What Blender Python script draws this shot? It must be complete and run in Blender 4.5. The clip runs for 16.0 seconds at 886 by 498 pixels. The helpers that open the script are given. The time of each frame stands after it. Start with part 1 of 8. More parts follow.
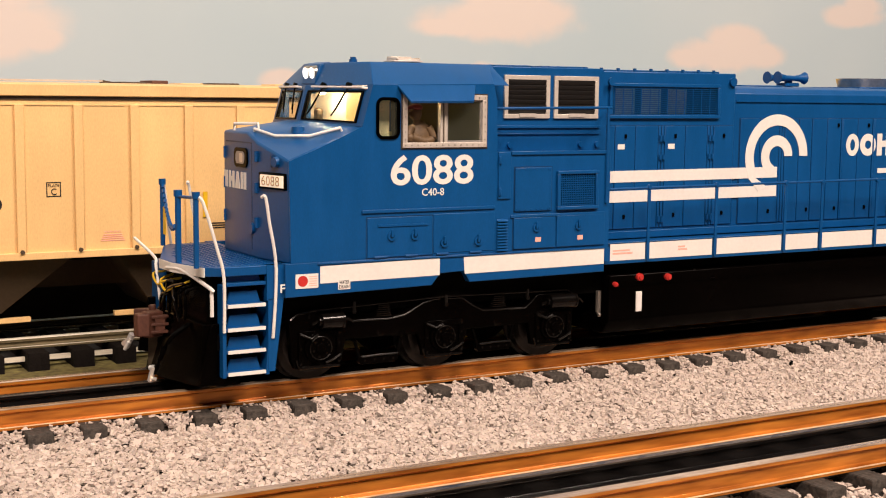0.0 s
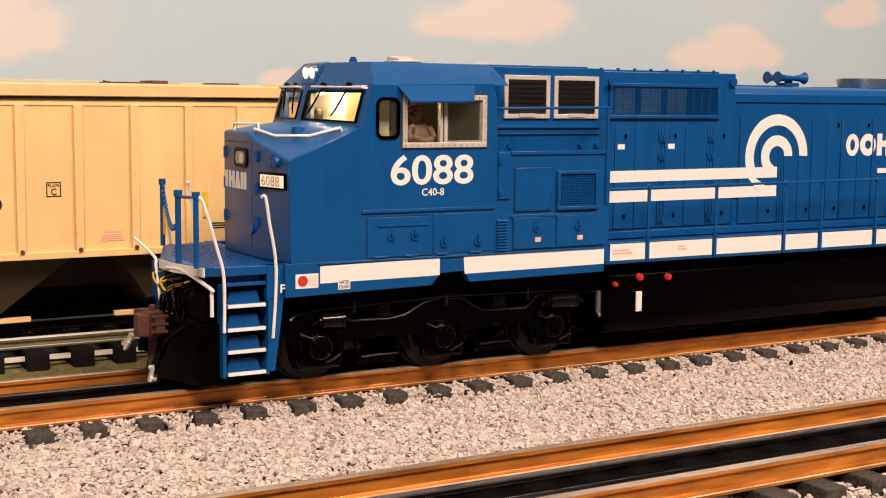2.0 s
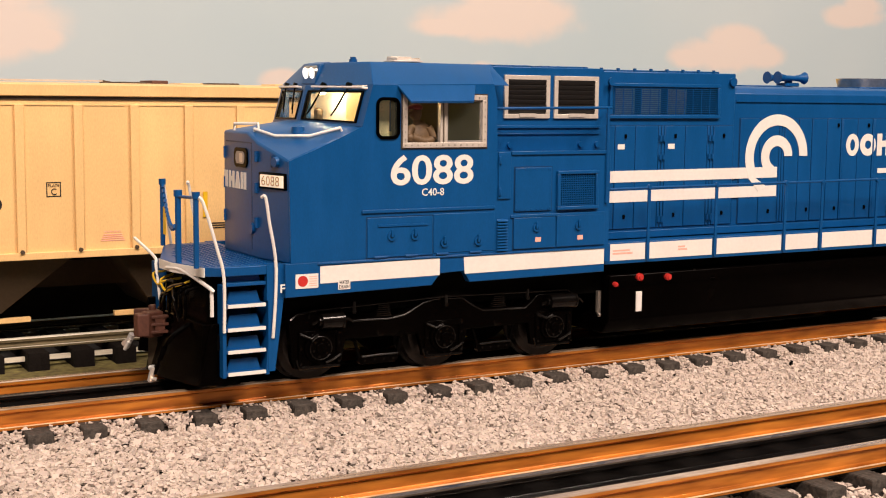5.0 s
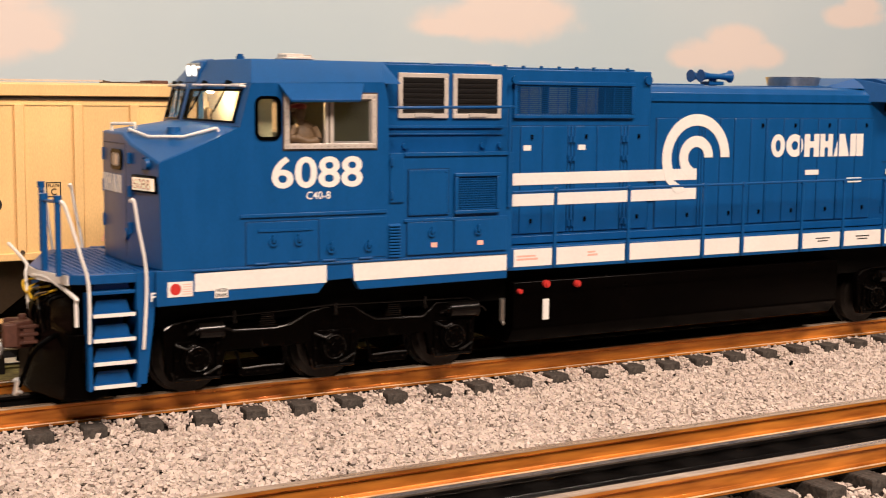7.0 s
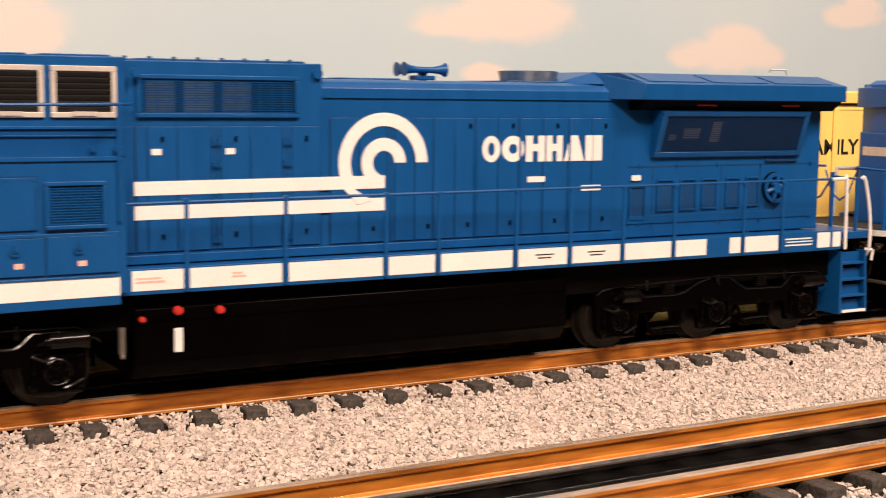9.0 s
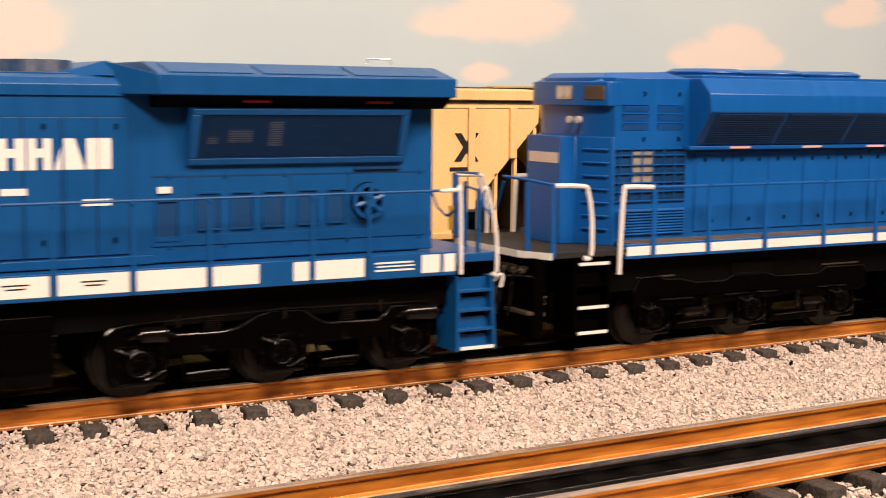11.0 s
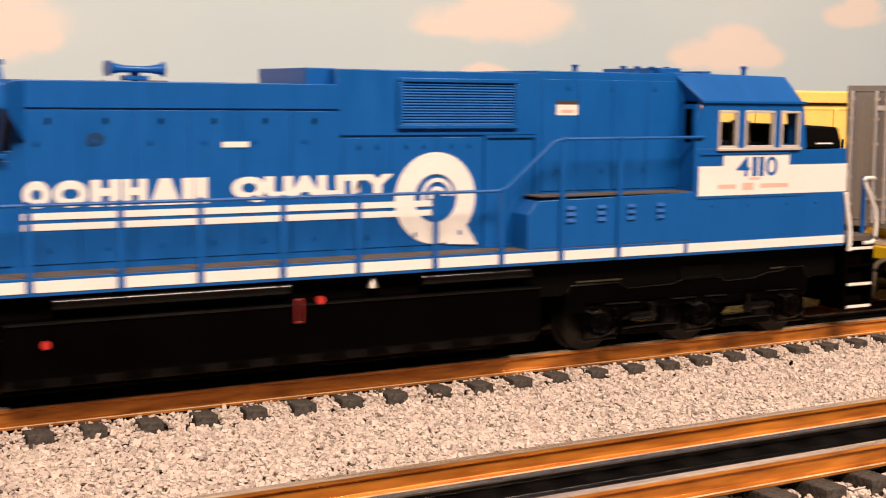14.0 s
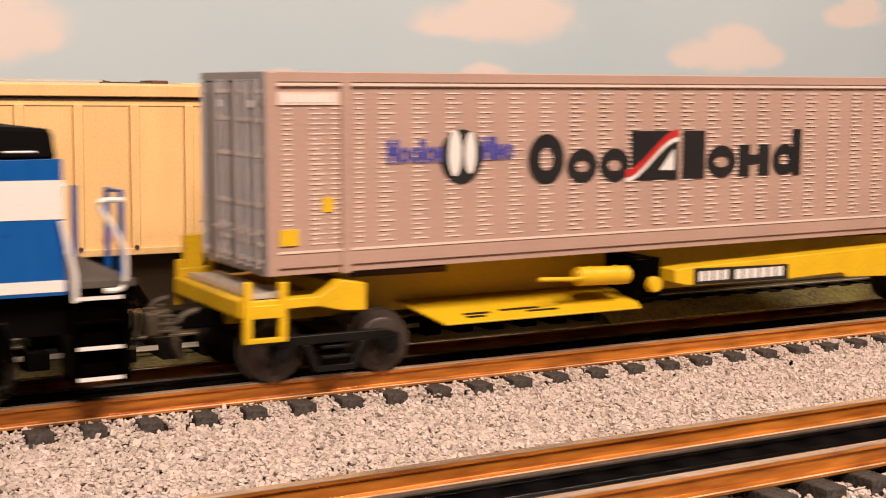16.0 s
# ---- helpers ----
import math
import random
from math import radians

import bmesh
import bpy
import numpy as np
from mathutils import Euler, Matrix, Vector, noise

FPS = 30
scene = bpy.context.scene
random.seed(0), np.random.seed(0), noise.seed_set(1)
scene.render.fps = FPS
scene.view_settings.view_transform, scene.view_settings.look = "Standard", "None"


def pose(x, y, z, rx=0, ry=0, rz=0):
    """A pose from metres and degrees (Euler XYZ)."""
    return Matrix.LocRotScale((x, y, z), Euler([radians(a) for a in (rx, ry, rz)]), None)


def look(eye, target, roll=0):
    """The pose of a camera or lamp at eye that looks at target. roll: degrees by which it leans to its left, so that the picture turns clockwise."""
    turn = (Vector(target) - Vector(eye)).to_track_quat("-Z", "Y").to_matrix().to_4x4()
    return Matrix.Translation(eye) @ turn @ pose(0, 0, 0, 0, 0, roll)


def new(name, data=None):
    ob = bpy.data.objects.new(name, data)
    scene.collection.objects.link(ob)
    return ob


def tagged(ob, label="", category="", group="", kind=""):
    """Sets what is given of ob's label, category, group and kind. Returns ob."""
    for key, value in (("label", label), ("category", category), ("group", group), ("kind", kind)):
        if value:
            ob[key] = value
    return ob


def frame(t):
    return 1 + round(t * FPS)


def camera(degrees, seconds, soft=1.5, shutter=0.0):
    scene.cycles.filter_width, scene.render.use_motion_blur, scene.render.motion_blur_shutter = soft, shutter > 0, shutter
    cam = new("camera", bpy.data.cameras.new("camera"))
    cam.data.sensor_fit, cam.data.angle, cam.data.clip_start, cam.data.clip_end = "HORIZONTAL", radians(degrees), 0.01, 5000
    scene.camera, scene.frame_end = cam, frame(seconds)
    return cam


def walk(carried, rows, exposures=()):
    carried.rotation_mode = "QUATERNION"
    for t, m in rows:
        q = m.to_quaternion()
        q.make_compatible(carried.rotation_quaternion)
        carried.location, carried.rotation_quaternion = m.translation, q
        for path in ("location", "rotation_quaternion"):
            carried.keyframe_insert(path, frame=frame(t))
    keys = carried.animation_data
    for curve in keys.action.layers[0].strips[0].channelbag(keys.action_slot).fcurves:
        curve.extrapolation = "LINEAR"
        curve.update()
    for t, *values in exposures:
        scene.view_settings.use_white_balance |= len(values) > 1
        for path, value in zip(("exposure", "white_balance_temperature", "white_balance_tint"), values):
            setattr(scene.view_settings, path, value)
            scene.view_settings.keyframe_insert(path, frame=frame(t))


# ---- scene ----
EYE = (0.0, -0.37393, 0.08353)
YAW, PITCH, ROLL = radians(30.097), radians(6.5723), 0.682
AIM = (EYE[0] + math.sin(YAW) * math.cos(PITCH), EYE[1] + math.cos(YAW) * math.cos(PITCH), EYE[2] - math.sin(PITCH))
cam = camera(36.71, 16.0, soft=1.1, shutter=0.5)
walk(cam, [(0.0, look(EYE, AIM, ROLL)), (16.0, look(EYE, AIM, ROLL))],
     [(0.0, -0.04, 6440, 9), (6.5, -0.03, 6460, 9), (9.0, 0.12, 6700, 11), (12.0, 0.15, 6740, 10), (14.5, 0.04, 6780, 11), (16.0, -0.08, 6600, 12)])

# ---- the train's way along the track: seconds, millimetres rolled ----
ROLLED = [(0, 0), (4.2, 0), (5.0, 0), (5.4, 0.6), (5.8, 4.2), (6.3, 12.8), (6.5, 18.9), (7.0, 37.0), (7.5, 62.0), (8.0, 91.4), (8.5, 122.9), (9.0, 157.0),
          (9.5, 193.5), (10.0, 232.0), (10.5, 273.5), (11.0, 318.5), (11.5, 366.5), (12.0, 413.5), (12.5, 465.0), (13.0, 522.8), (13.5, 585.0), (14.0, 646.5),
          (14.5, 711.0), (15.0, 779.8), (15.5, 852.0), (16.0, 926.0)]


def rolled(t):
    """Smooth way of the train at t seconds, in millimetres (Hermite through the rows above)."""
    for i in range(len(ROLLED) - 1):
        (t0, d0), (t1, d1) = ROLLED[i], ROLLED[i + 1]
        if t <= t1:
            a, b = ROLLED[max(i - 1, 0)], ROLLED[min(i + 2, len(ROLLED) - 1)]
            m0 = (d1 - a[1]) / (t1 - a[0]) if d0 > 0 else 0.0
            m1 = (b[1] - d0) / (b[0] - t0) if d1 > 0 else 0.0
            h = t1 - t0
            u = (t - t0) / h
            return (2 * u ** 3 - 3 * u * u + 1) * d0 + (u ** 3 - 2 * u * u + u) * h * m0 + (3 * u * u - 2 * u ** 3) * d1 + (u ** 3 - u * u) * h * m1
    return ROLLED[-1][1]


# ---- light: a closed room with ceiling lamps ----
world = bpy.data.worlds.new("room_air")
scene.world = world
world.use_nodes = True
world.node_tree.nodes["Background"].inputs[0].default_value = (0.9, 0.85, 0.8, 1)
world.node_tree.nodes["Background"].inputs[1].default_value = 0.05
scene.view_settings.exposure = 0.0


def area_lamp(name, eye, target, sx, sy, watts, color):
    data = bpy.data.lights.new(name, "AREA")
    data.shape, data.size, data.size_y, data.energy, data.color = "RECTANGLE", sx, sy, watts, color
    ob = new(name, data)
    ob.matrix_world = look(eye, target)
    return tagged(ob, "warm white ceiling lamp of the layout room", "lamp")


WARM = (1.0, 0.79, 0.662)
area_lamp("ceiling_lamp", (-0.36, -1.05, 1.08), (0.22, 0.0, 0.0), 0.6, 0.2, 28.0, WARM)
area_lamp("ceiling_lamp", (0.7, -0.85, 1.2), (0.35, -0.05, 0.0), 0.6, 0.22, 25.2, WARM)


# ---- materials ----
def material(name, color, rough=0.5, metal=0.0, vary=0.12, grain=900.0, patch=60.0, bump=0.0, gloss=0.5, second=None, glow=0.0, coat=0.0, stretch=1.0):
    """A painted or plain surface with fine grain and broad patches of wear."""
    m = bpy.data.materials.new(name)
    m.use_nodes = True
    nt = m.node_tree
    b = nt.nodes["Principled BSDF"]
    co = nt.nodes.new("ShaderNodeTexCoord")
    n1, n2 = nt.nodes.new("ShaderNodeTexNoise"), nt.nodes.new("ShaderNodeTexNoise")
    n1.inputs["Scale"].default_value, n2.inputs["Scale"].default_value = grain, patch
    n1.inputs["Detail"].default_value, n2.inputs["Detail"].default_value = 3, 4
    mp = nt.nodes.new("ShaderNodeMapping")
    mp.inputs["Scale"].default_value = (stretch, 1, 1)
    nt.links.new(co.outputs["Object"], mp.inputs["Vector"])
    nt.links.new(mp.outputs[0], n1.inputs["Vector"])
    nt.links.new(mp.outputs[0], n2.inputs["Vector"])
    add = nt.nodes.new("ShaderNodeMath")
    add.operation = "ADD"
    nt.links.new(n1.outputs["Fac"], add.inputs[0])
    nt.links.new(n2.outputs["Fac"], add.inputs[1])
    ramp = nt.nodes.new("ShaderNodeMapRange")
    ramp.inputs["From Min"].default_value, ramp.inputs["From Max"].default_value = 0.7, 1.3
    nt.links.new(add.outputs[0], ramp.inputs["Value"])
    mix = nt.nodes.new("ShaderNodeMix")
    mix.data_type = "RGBA"
    lo = second if second else tuple(c * (1 - vary) for c in color)
    hi = color if second else tuple(min(1, c * (1 + vary)) for c in color)
    mix.inputs["A"].default_value, mix.inputs["B"].default_value = (*lo, 1), (*hi, 1)
    nt.links.new(ramp.outputs[0], mix.inputs["Factor"])
    nt.links.new(mix.outputs["Result"], b.inputs["Base Color"])
    rr = nt.nodes.new("ShaderNodeMapRange")
    rr.inputs["To Min"].default_value, rr.inputs["To Max"].default_value = max(0.03, rough - 0.08), min(1, rough + 0.08)
    nt.links.new(n2.outputs["Fac"], rr.inputs["Value"])
    nt.links.new(rr.outputs[0], b.inputs["Roughness"])
    b.inputs["Metallic"].default_value, b.inputs["Specular IOR Level"].default_value = metal, gloss
    b.inputs["Coat Weight"].default_value = coat
    if bump:
        bp = nt.nodes.new("ShaderNodeBump")
        bp.inputs["Strength"].default_value, bp.inputs["Distance"].default_value = bump, 0.0004
        nt.links.new(n1.outputs["Fac"], bp.inputs["Height"])
        nt.links.new(bp.outputs["Normal"], b.inputs["Normal"])
    if glow:
        nt.links.new(mix.outputs["Result"], b.inputs["Emission Color"])
        b.inputs["Emission Strength"].default_value = glow
    return m


def glass(name, color, rough=0.02, alpha=0.25):
    m = bpy.data.materials.new(name)
    m.use_nodes = True
    b = m.node_tree.nodes["Principled BSDF"]
    b.inputs["Base Color"].default_value = (*color, 1)
    b.inputs["Roughness"].default_value, b.inputs["Alpha"].default_value = rough, alpha
    return m


BLUE = material("blue_enamel", (0.0020, 0.064, 0.218), 0.38, vary=0.10, bump=0.03, gloss=0.32, stretch=4.0)
BLUE2 = material("bright_blue_enamel", (0.0020, 0.083, 0.318), 0.36, vary=0.10, bump=0.03, gloss=0.4, stretch=4.0)
WHITE = material("white_paint", (0.74, 0.71, 0.67), 0.5, vary=0.05)
BLACK = material("black_plastic", (0.0009, 0.0006, 0.0005), 0.24, vary=0.4, bump=0.1, gloss=0.035)
SATIN = material("satin_black_fittings", (0.003, 0.0025, 0.0022), 0.16, vary=0.4, gloss=0.27)
GRIME = material("oily_brown_top_plate", (0.05, 0.038, 0.022), 0.55, vary=0.3, patch=140)
DARK = material("dull_black", (0.0015, 0.0012, 0.001), 0.6, vary=0.4, gloss=0.05)
STEEL = material("worn_steel", (0.45, 0.42, 0.38), 0.3, metal=0.9, vary=0.2)
SILVER = material("silver_paint", (0.62, 0.56, 0.50), 0.4, metal=0.3, vary=0.1)
WHEEL = material("wheel_metal", (0.014, 0.011, 0.009), 0.32, metal=0.3, vary=0.4, gloss=0.4)
RUST = material("rusty_coupler", (0.095, 0.035, 0.022), 0.6, vary=0.3, bump=0.1)
YELLOW = material("yellow_paint", (0.70, 0.43, 0.010), 0.45, vary=0.12)
RED = material("red_paint", (0.48, 0.03, 0.026), 0.35, vary=0.15)
NUMERAL = material("ochre_numerals", (0.30, 0.17, 0.05), 0.5)
DULLRED = material("dark_red_gauge", (0.16, 0.012, 0.012), 0.4)
PINK = material("faded_red_print", (0.82, 0.42, 0.34), 0.6)
# blues darkened for shade in screens, vents and recesses; MESHBLUE also fills joints
RADBLUE = material("shaded_radiator_blue", (0.004, 0.036, 0.120), 0.5, gloss=0.3)
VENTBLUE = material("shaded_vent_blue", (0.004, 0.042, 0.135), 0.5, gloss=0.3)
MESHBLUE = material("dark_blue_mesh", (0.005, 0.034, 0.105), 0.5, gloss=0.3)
TAN = material("tan_hopper_paint", (0.76, 0.50, 0.215), 0.55, vary=0.11, patch=25, stretch=3.0)
CREAM = material("yellow_hopper_paint", (0.86, 0.60, 0.16), 0.55, vary=0.10, patch=25, stretch=3.0)
# brown for fittings; on the hopper undersides it paints in their shade
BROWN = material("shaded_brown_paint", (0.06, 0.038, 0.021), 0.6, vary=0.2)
GREYBOX = material("taupe_container_paint", (0.42, 0.28, 0.225), 0.5, vary=0.07, patch=40)
GREYDOOR = material("grey_container_door", (0.27, 0.25, 0.25), 0.4, metal=0.15, vary=0.12)
RODPALE = material("pale_lilac_rod", (0.58, 0.55, 0.57), 0.35, metal=0.2, vary=0.1)
PALE = material("pale_rivet_paint", (0.70, 0.57, 0.48), 0.4)
WHEELGREY = material("worn_brown_grey_wheel", (0.052, 0.040, 0.032), 0.4, metal=0.2, vary=0.35, gloss=0.3)
TRUCKGREY = material("dusty_dark_truck_plastic", (0.0055, 0.005, 0.0045), 0.45, vary=0.4, gloss=0.2)
GREY = material("dull_grey", (0.22, 0.205, 0.195), 0.5)
SLAT = material("dark_grey_slat", (0.007, 0.006, 0.0055), 0.5)
INK = material("black_print", (0.012, 0.011, 0.012), 0.5)
PURPLE = material("violet_print", (0.06, 0.06, 0.30), 0.5)
CHROME = material("bright_silver_plating", (0.88, 0.86, 0.83), 0.22, metal=0.55, vary=0.08)
LININGPALE = material("pale_green_lit_panel", (0.70, 0.68, 0.40), 0.6, vary=0.15)
SKIN = material("figure_paint", (0.11, 0.066, 0.030), 0.6, vary=0.25)
CAPRED = material("figure_cap_paint", (0.16, 0.012, 0.012), 0.5)
CABIN = material("cab_interior", (0.12, 0.125, 0.085), 0.7, vary=0.1)
LAMPY = material("lit_lamp_lens", (1.0, 0.96, 0.9), 0.3, glow=2.2)
CABGLOW = material("warm_light_cab_panel", (0.92, 0.66, 0.30), 0.6, vary=0.1, patch=120)
BULB = material("lit_cab_bulb", (1.0, 0.72, 0.38), 0.4, glow=420.0, vary=0.0)
CABPALE = material("pale_cab_rear", (0.90, 0.80, 0.70), 0.6, patch=110, vary=0.2)
PANE = glass("window_glass", (0.12, 0.13, 0.1), alpha=0.1)
BEIGE = material("beige_reflection", (0.25, 0.22, 0.185), 0.8, vary=0.25)
SCREENPALE = material("pale_screen_patch", (0.20, 0.19, 0.19), 0.8, vary=0.35, grain=1500)
DECK = material("grey_walkway", (0.075, 0.06, 0.05), 0.8, vary=0.25, bump=0.2)
ORANGE = material("rust_orange_rail", (0.80, 0.31, 0.05), 0.24, metal=0.4, vary=0.3, grain=500, patch=130, second=(0.25, 0.07, 0.012), bump=0.05, stretch=0.12)
# polished heads; pale streaks in the colour add their gleam
RAILTOP = material("polished_gleam_rail_head", (0.86, 0.68, 0.52), 0.2, metal=0.6, vary=0.3, second=(0.42, 0.28, 0.18), patch=90, stretch=0.15)
FOOT = material("dusty_gleam_rail_foot", (0.62, 0.44, 0.28), 0.4, vary=0.4, grain=300, stretch=0.5)
RAILBLACK = material("blackened_centre_rail", (0.006, 0.0055, 0.0055), 0.2, vary=0.5, metal=0.1, stretch=0.1)
TIEBLACK = material("black_tie", (0.008, 0.006, 0.005), 0.85, vary=0.35, grain=700, bump=0.5, gloss=0.12)
# centre rail head, its lighter patches painted as gleam
RAILWORN = material("worn_gleam_black_rail_head", (0.20, 0.165, 0.135), 0.16, metal=0.8, vary=0.6, patch=90, stretch=0.15)
BACKWEB = material("olive_rail_web", (0.15, 0.12, 0.065), 0.4, metal=0.2, vary=0.4, stretch=0.2)
BACKHEAD = material("bright_nickel_rail_head", (0.88, 0.80, 0.66), 0.3, metal=0.3, vary=0.2, stretch=0.1)
TIE = material("charcoal_tie", (0.085, 0.072, 0.062), 0.85, second=(0.018, 0.016, 0.014), grain=900, patch=120, bump=0.9, gloss=0.3)
BED = material("dark_track_bed", (0.006, 0.005, 0.0045), 0.8, vary=0.5, grain=700, bump=0.5)
GROUND = material("ballast_bed", (0.13, 0.105, 0.09), 0.95, vary=0.4, grain=600, patch=80, bump=0.6)
MOSS = material("mossy_ground_cover", (0.24, 0.21, 0.06), 0.95, second=(0.07, 0.05, 0.02), grain=500, patch=50, bump=0.8)
PLASTER = material("room_wall_paint", (0.17, 0.155, 0.14), 0.9, vary=0.04, grain=40, patch=2)


def stone_material():
    m = bpy.data.materials.new("ballast_stone")
    m.use_nodes = True
    nt = m.node_tree
    b = nt.nodes["Principled BSDF"]
    geo, ramp = nt.nodes.new("ShaderNodeNewGeometry"), nt.nodes.new("ShaderNodeValToRGB")
    stops = [(0.0, (0.36, 0.305, 0.275)), (0.1, (0.50, 0.42, 0.37)), (0.5, (0.575, 0.485, 0.425)), (0.88, (0.62, 0.525, 0.46)), (1.0, (0.66, 0.575, 0.52))]
    while len(ramp.color_ramp.elements) < len(stops):
        ramp.color_ramp.elements.new(0.5)
    for e, (p, c) in zip(ramp.color_ramp.elements, stops):
        e.position, e.color = p, (*c, 1)
    nt.links.new(geo.outputs["Random Per Island"], ramp.inputs[0])
    co, n = nt.nodes.new("ShaderNodeTexCoord"), nt.nodes.new("ShaderNodeTexNoise")
    n.inputs["Scale"].default_value, n.inputs["Detail"].default_value = 1600, 3
    nt.links.new(co.outputs["Object"], n.inputs["Vector"])
    mix = nt.nodes.new("ShaderNodeMix")
    mix.data_type, mix.blend_type = "RGBA", "MULTIPLY"
    mix.inputs["Factor"].default_value = 0.5
    nt.links.new(ramp.outputs[0], mix.inputs["A"])
    nt.links.new(n.outputs["Color"], mix.inputs["B"])
    g = nt.nodes.new("ShaderNodeMix")
    g.data_type = "RGBA"
    g.inputs["Factor"].default_value = 0.55
    nt.links.new(mix.outputs["Result"], g.inputs["A"])
    nt.links.new(ramp.outputs[0], g.inputs["B"])
    nt.links.new(g.outputs["Result"], b.inputs["Base Color"])
    b.inputs["Roughness"].default_value, b.inputs["Specular IOR Level"].default_value = 0.85, 0.2
    return m


STONE = stone_material()

# clouds painted on the wall: centre x, z and half sizes in millimetres
CLOUDS = [(165, 118, 32, 14), (150, 130, 32, 16), (185, 113, 14, 8), (488, 134, 54, 13), (520, 141, 30, 13), (455, 129, 28, 7), (500, 150, 42, 14),
          (690, 116, 40, 11), (705, 126, 28, 11), (725, 117, 26, 10), (662, 113, 22, 8), (830, 150, 28, 8), (838, 157, 18, 8), (335, 91, 15, 7), (482, 99, 17, 6)]


def sky_paint():
    m = bpy.data.materials.new("painted_sky")
    m.use_nodes = True
    nt = m.node_tree
    b = nt.nodes["Principled BSDF"]

    def math_node(op, a, c=None):
        n = nt.nodes.new("ShaderNodeMath")
        n.operation = op
        for i, v in enumerate((a, c)):
            if v is None:
                continue
            if isinstance(v, (int, float)):
                n.inputs[i].default_value = v
            else:
                nt.links.new(v, n.inputs[i])
        return n.outputs[0]

    co = nt.nodes.new("ShaderNodeTexCoord")
    warp = nt.nodes.new("ShaderNodeTexNoise")
    warp.inputs["Scale"].default_value, warp.inputs["Detail"].default_value = 28, 3
    nt.links.new(co.outputs["Object"], warp.inputs["Vector"])
    sep = nt.nodes.new("ShaderNodeSeparateXYZ")
    nt.links.new(co.outputs["Object"], sep.inputs[0])
    wob = math_node("MULTIPLY", math_node("SUBTRACT", warp.outputs["Fac"], 0.5), 1.3)
    best = None
    for cx, cz, rx, rz in CLOUDS:
        dx = math_node("DIVIDE", math_node("SUBTRACT", sep.outputs[0], cx / 1000), rx / 1000)
        dz = math_node("DIVIDE", math_node("SUBTRACT", sep.outputs[2], cz / 1000), rz / 1000)
        r = math_node("SQRT", math_node("ADD", math_node("MULTIPLY", dx, dx), math_node("MULTIPLY", dz, dz)))
        v = math_node("SUBTRACT", 1.15, r)
        best = v if best is None else math_node("MAXIMUM", best, v)
    val = math_node("ADD", best, wob)
    ramp = nt.nodes.new("ShaderNodeMapRange")
    ramp.interpolation_type = "SMOOTHSTEP"
    ramp.inputs["From Min"].default_value, ramp.inputs["From Max"].default_value = -0.25, 0.45
    nt.links.new(val, ramp.inputs["Value"])
    big = nt.nodes.new("ShaderNodeTexNoise")
    big.inputs["Scale"].default_value, big.inputs["Detail"].default_value = 5, 2
    nt.links.new(co.outputs["Object"], big.inputs["Vector"])
    skyc, mix = nt.nodes.new("ShaderNodeMix"), nt.nodes.new("ShaderNodeMix")
    skyc.data_type = mix.data_type = "RGBA"
    skyc.inputs["A"].default_value, skyc.inputs["B"].default_value = (0.42, 0.555, 0.63, 1), (0.60, 0.67, 0.69, 1)
    nt.links.new(big.outputs["Fac"], skyc.inputs["Factor"])
    mix.inputs["B"].default_value = (0.86, 0.69, 0.60, 1)
    nt.links.new(skyc.outputs["Result"], mix.inputs["A"])
    nt.links.new(math_node("MULTIPLY", ramp.outputs[0], 0.62), mix.inputs["Factor"])
    nt.links.new(mix.outputs["Result"], b.inputs["Base Color"])
    b.inputs["Roughness"].default_value = 0.85
    return m


SKY = sky_paint()
DASH = material("dash_paint", (0.74, 0.63, 0.55), 0.4)


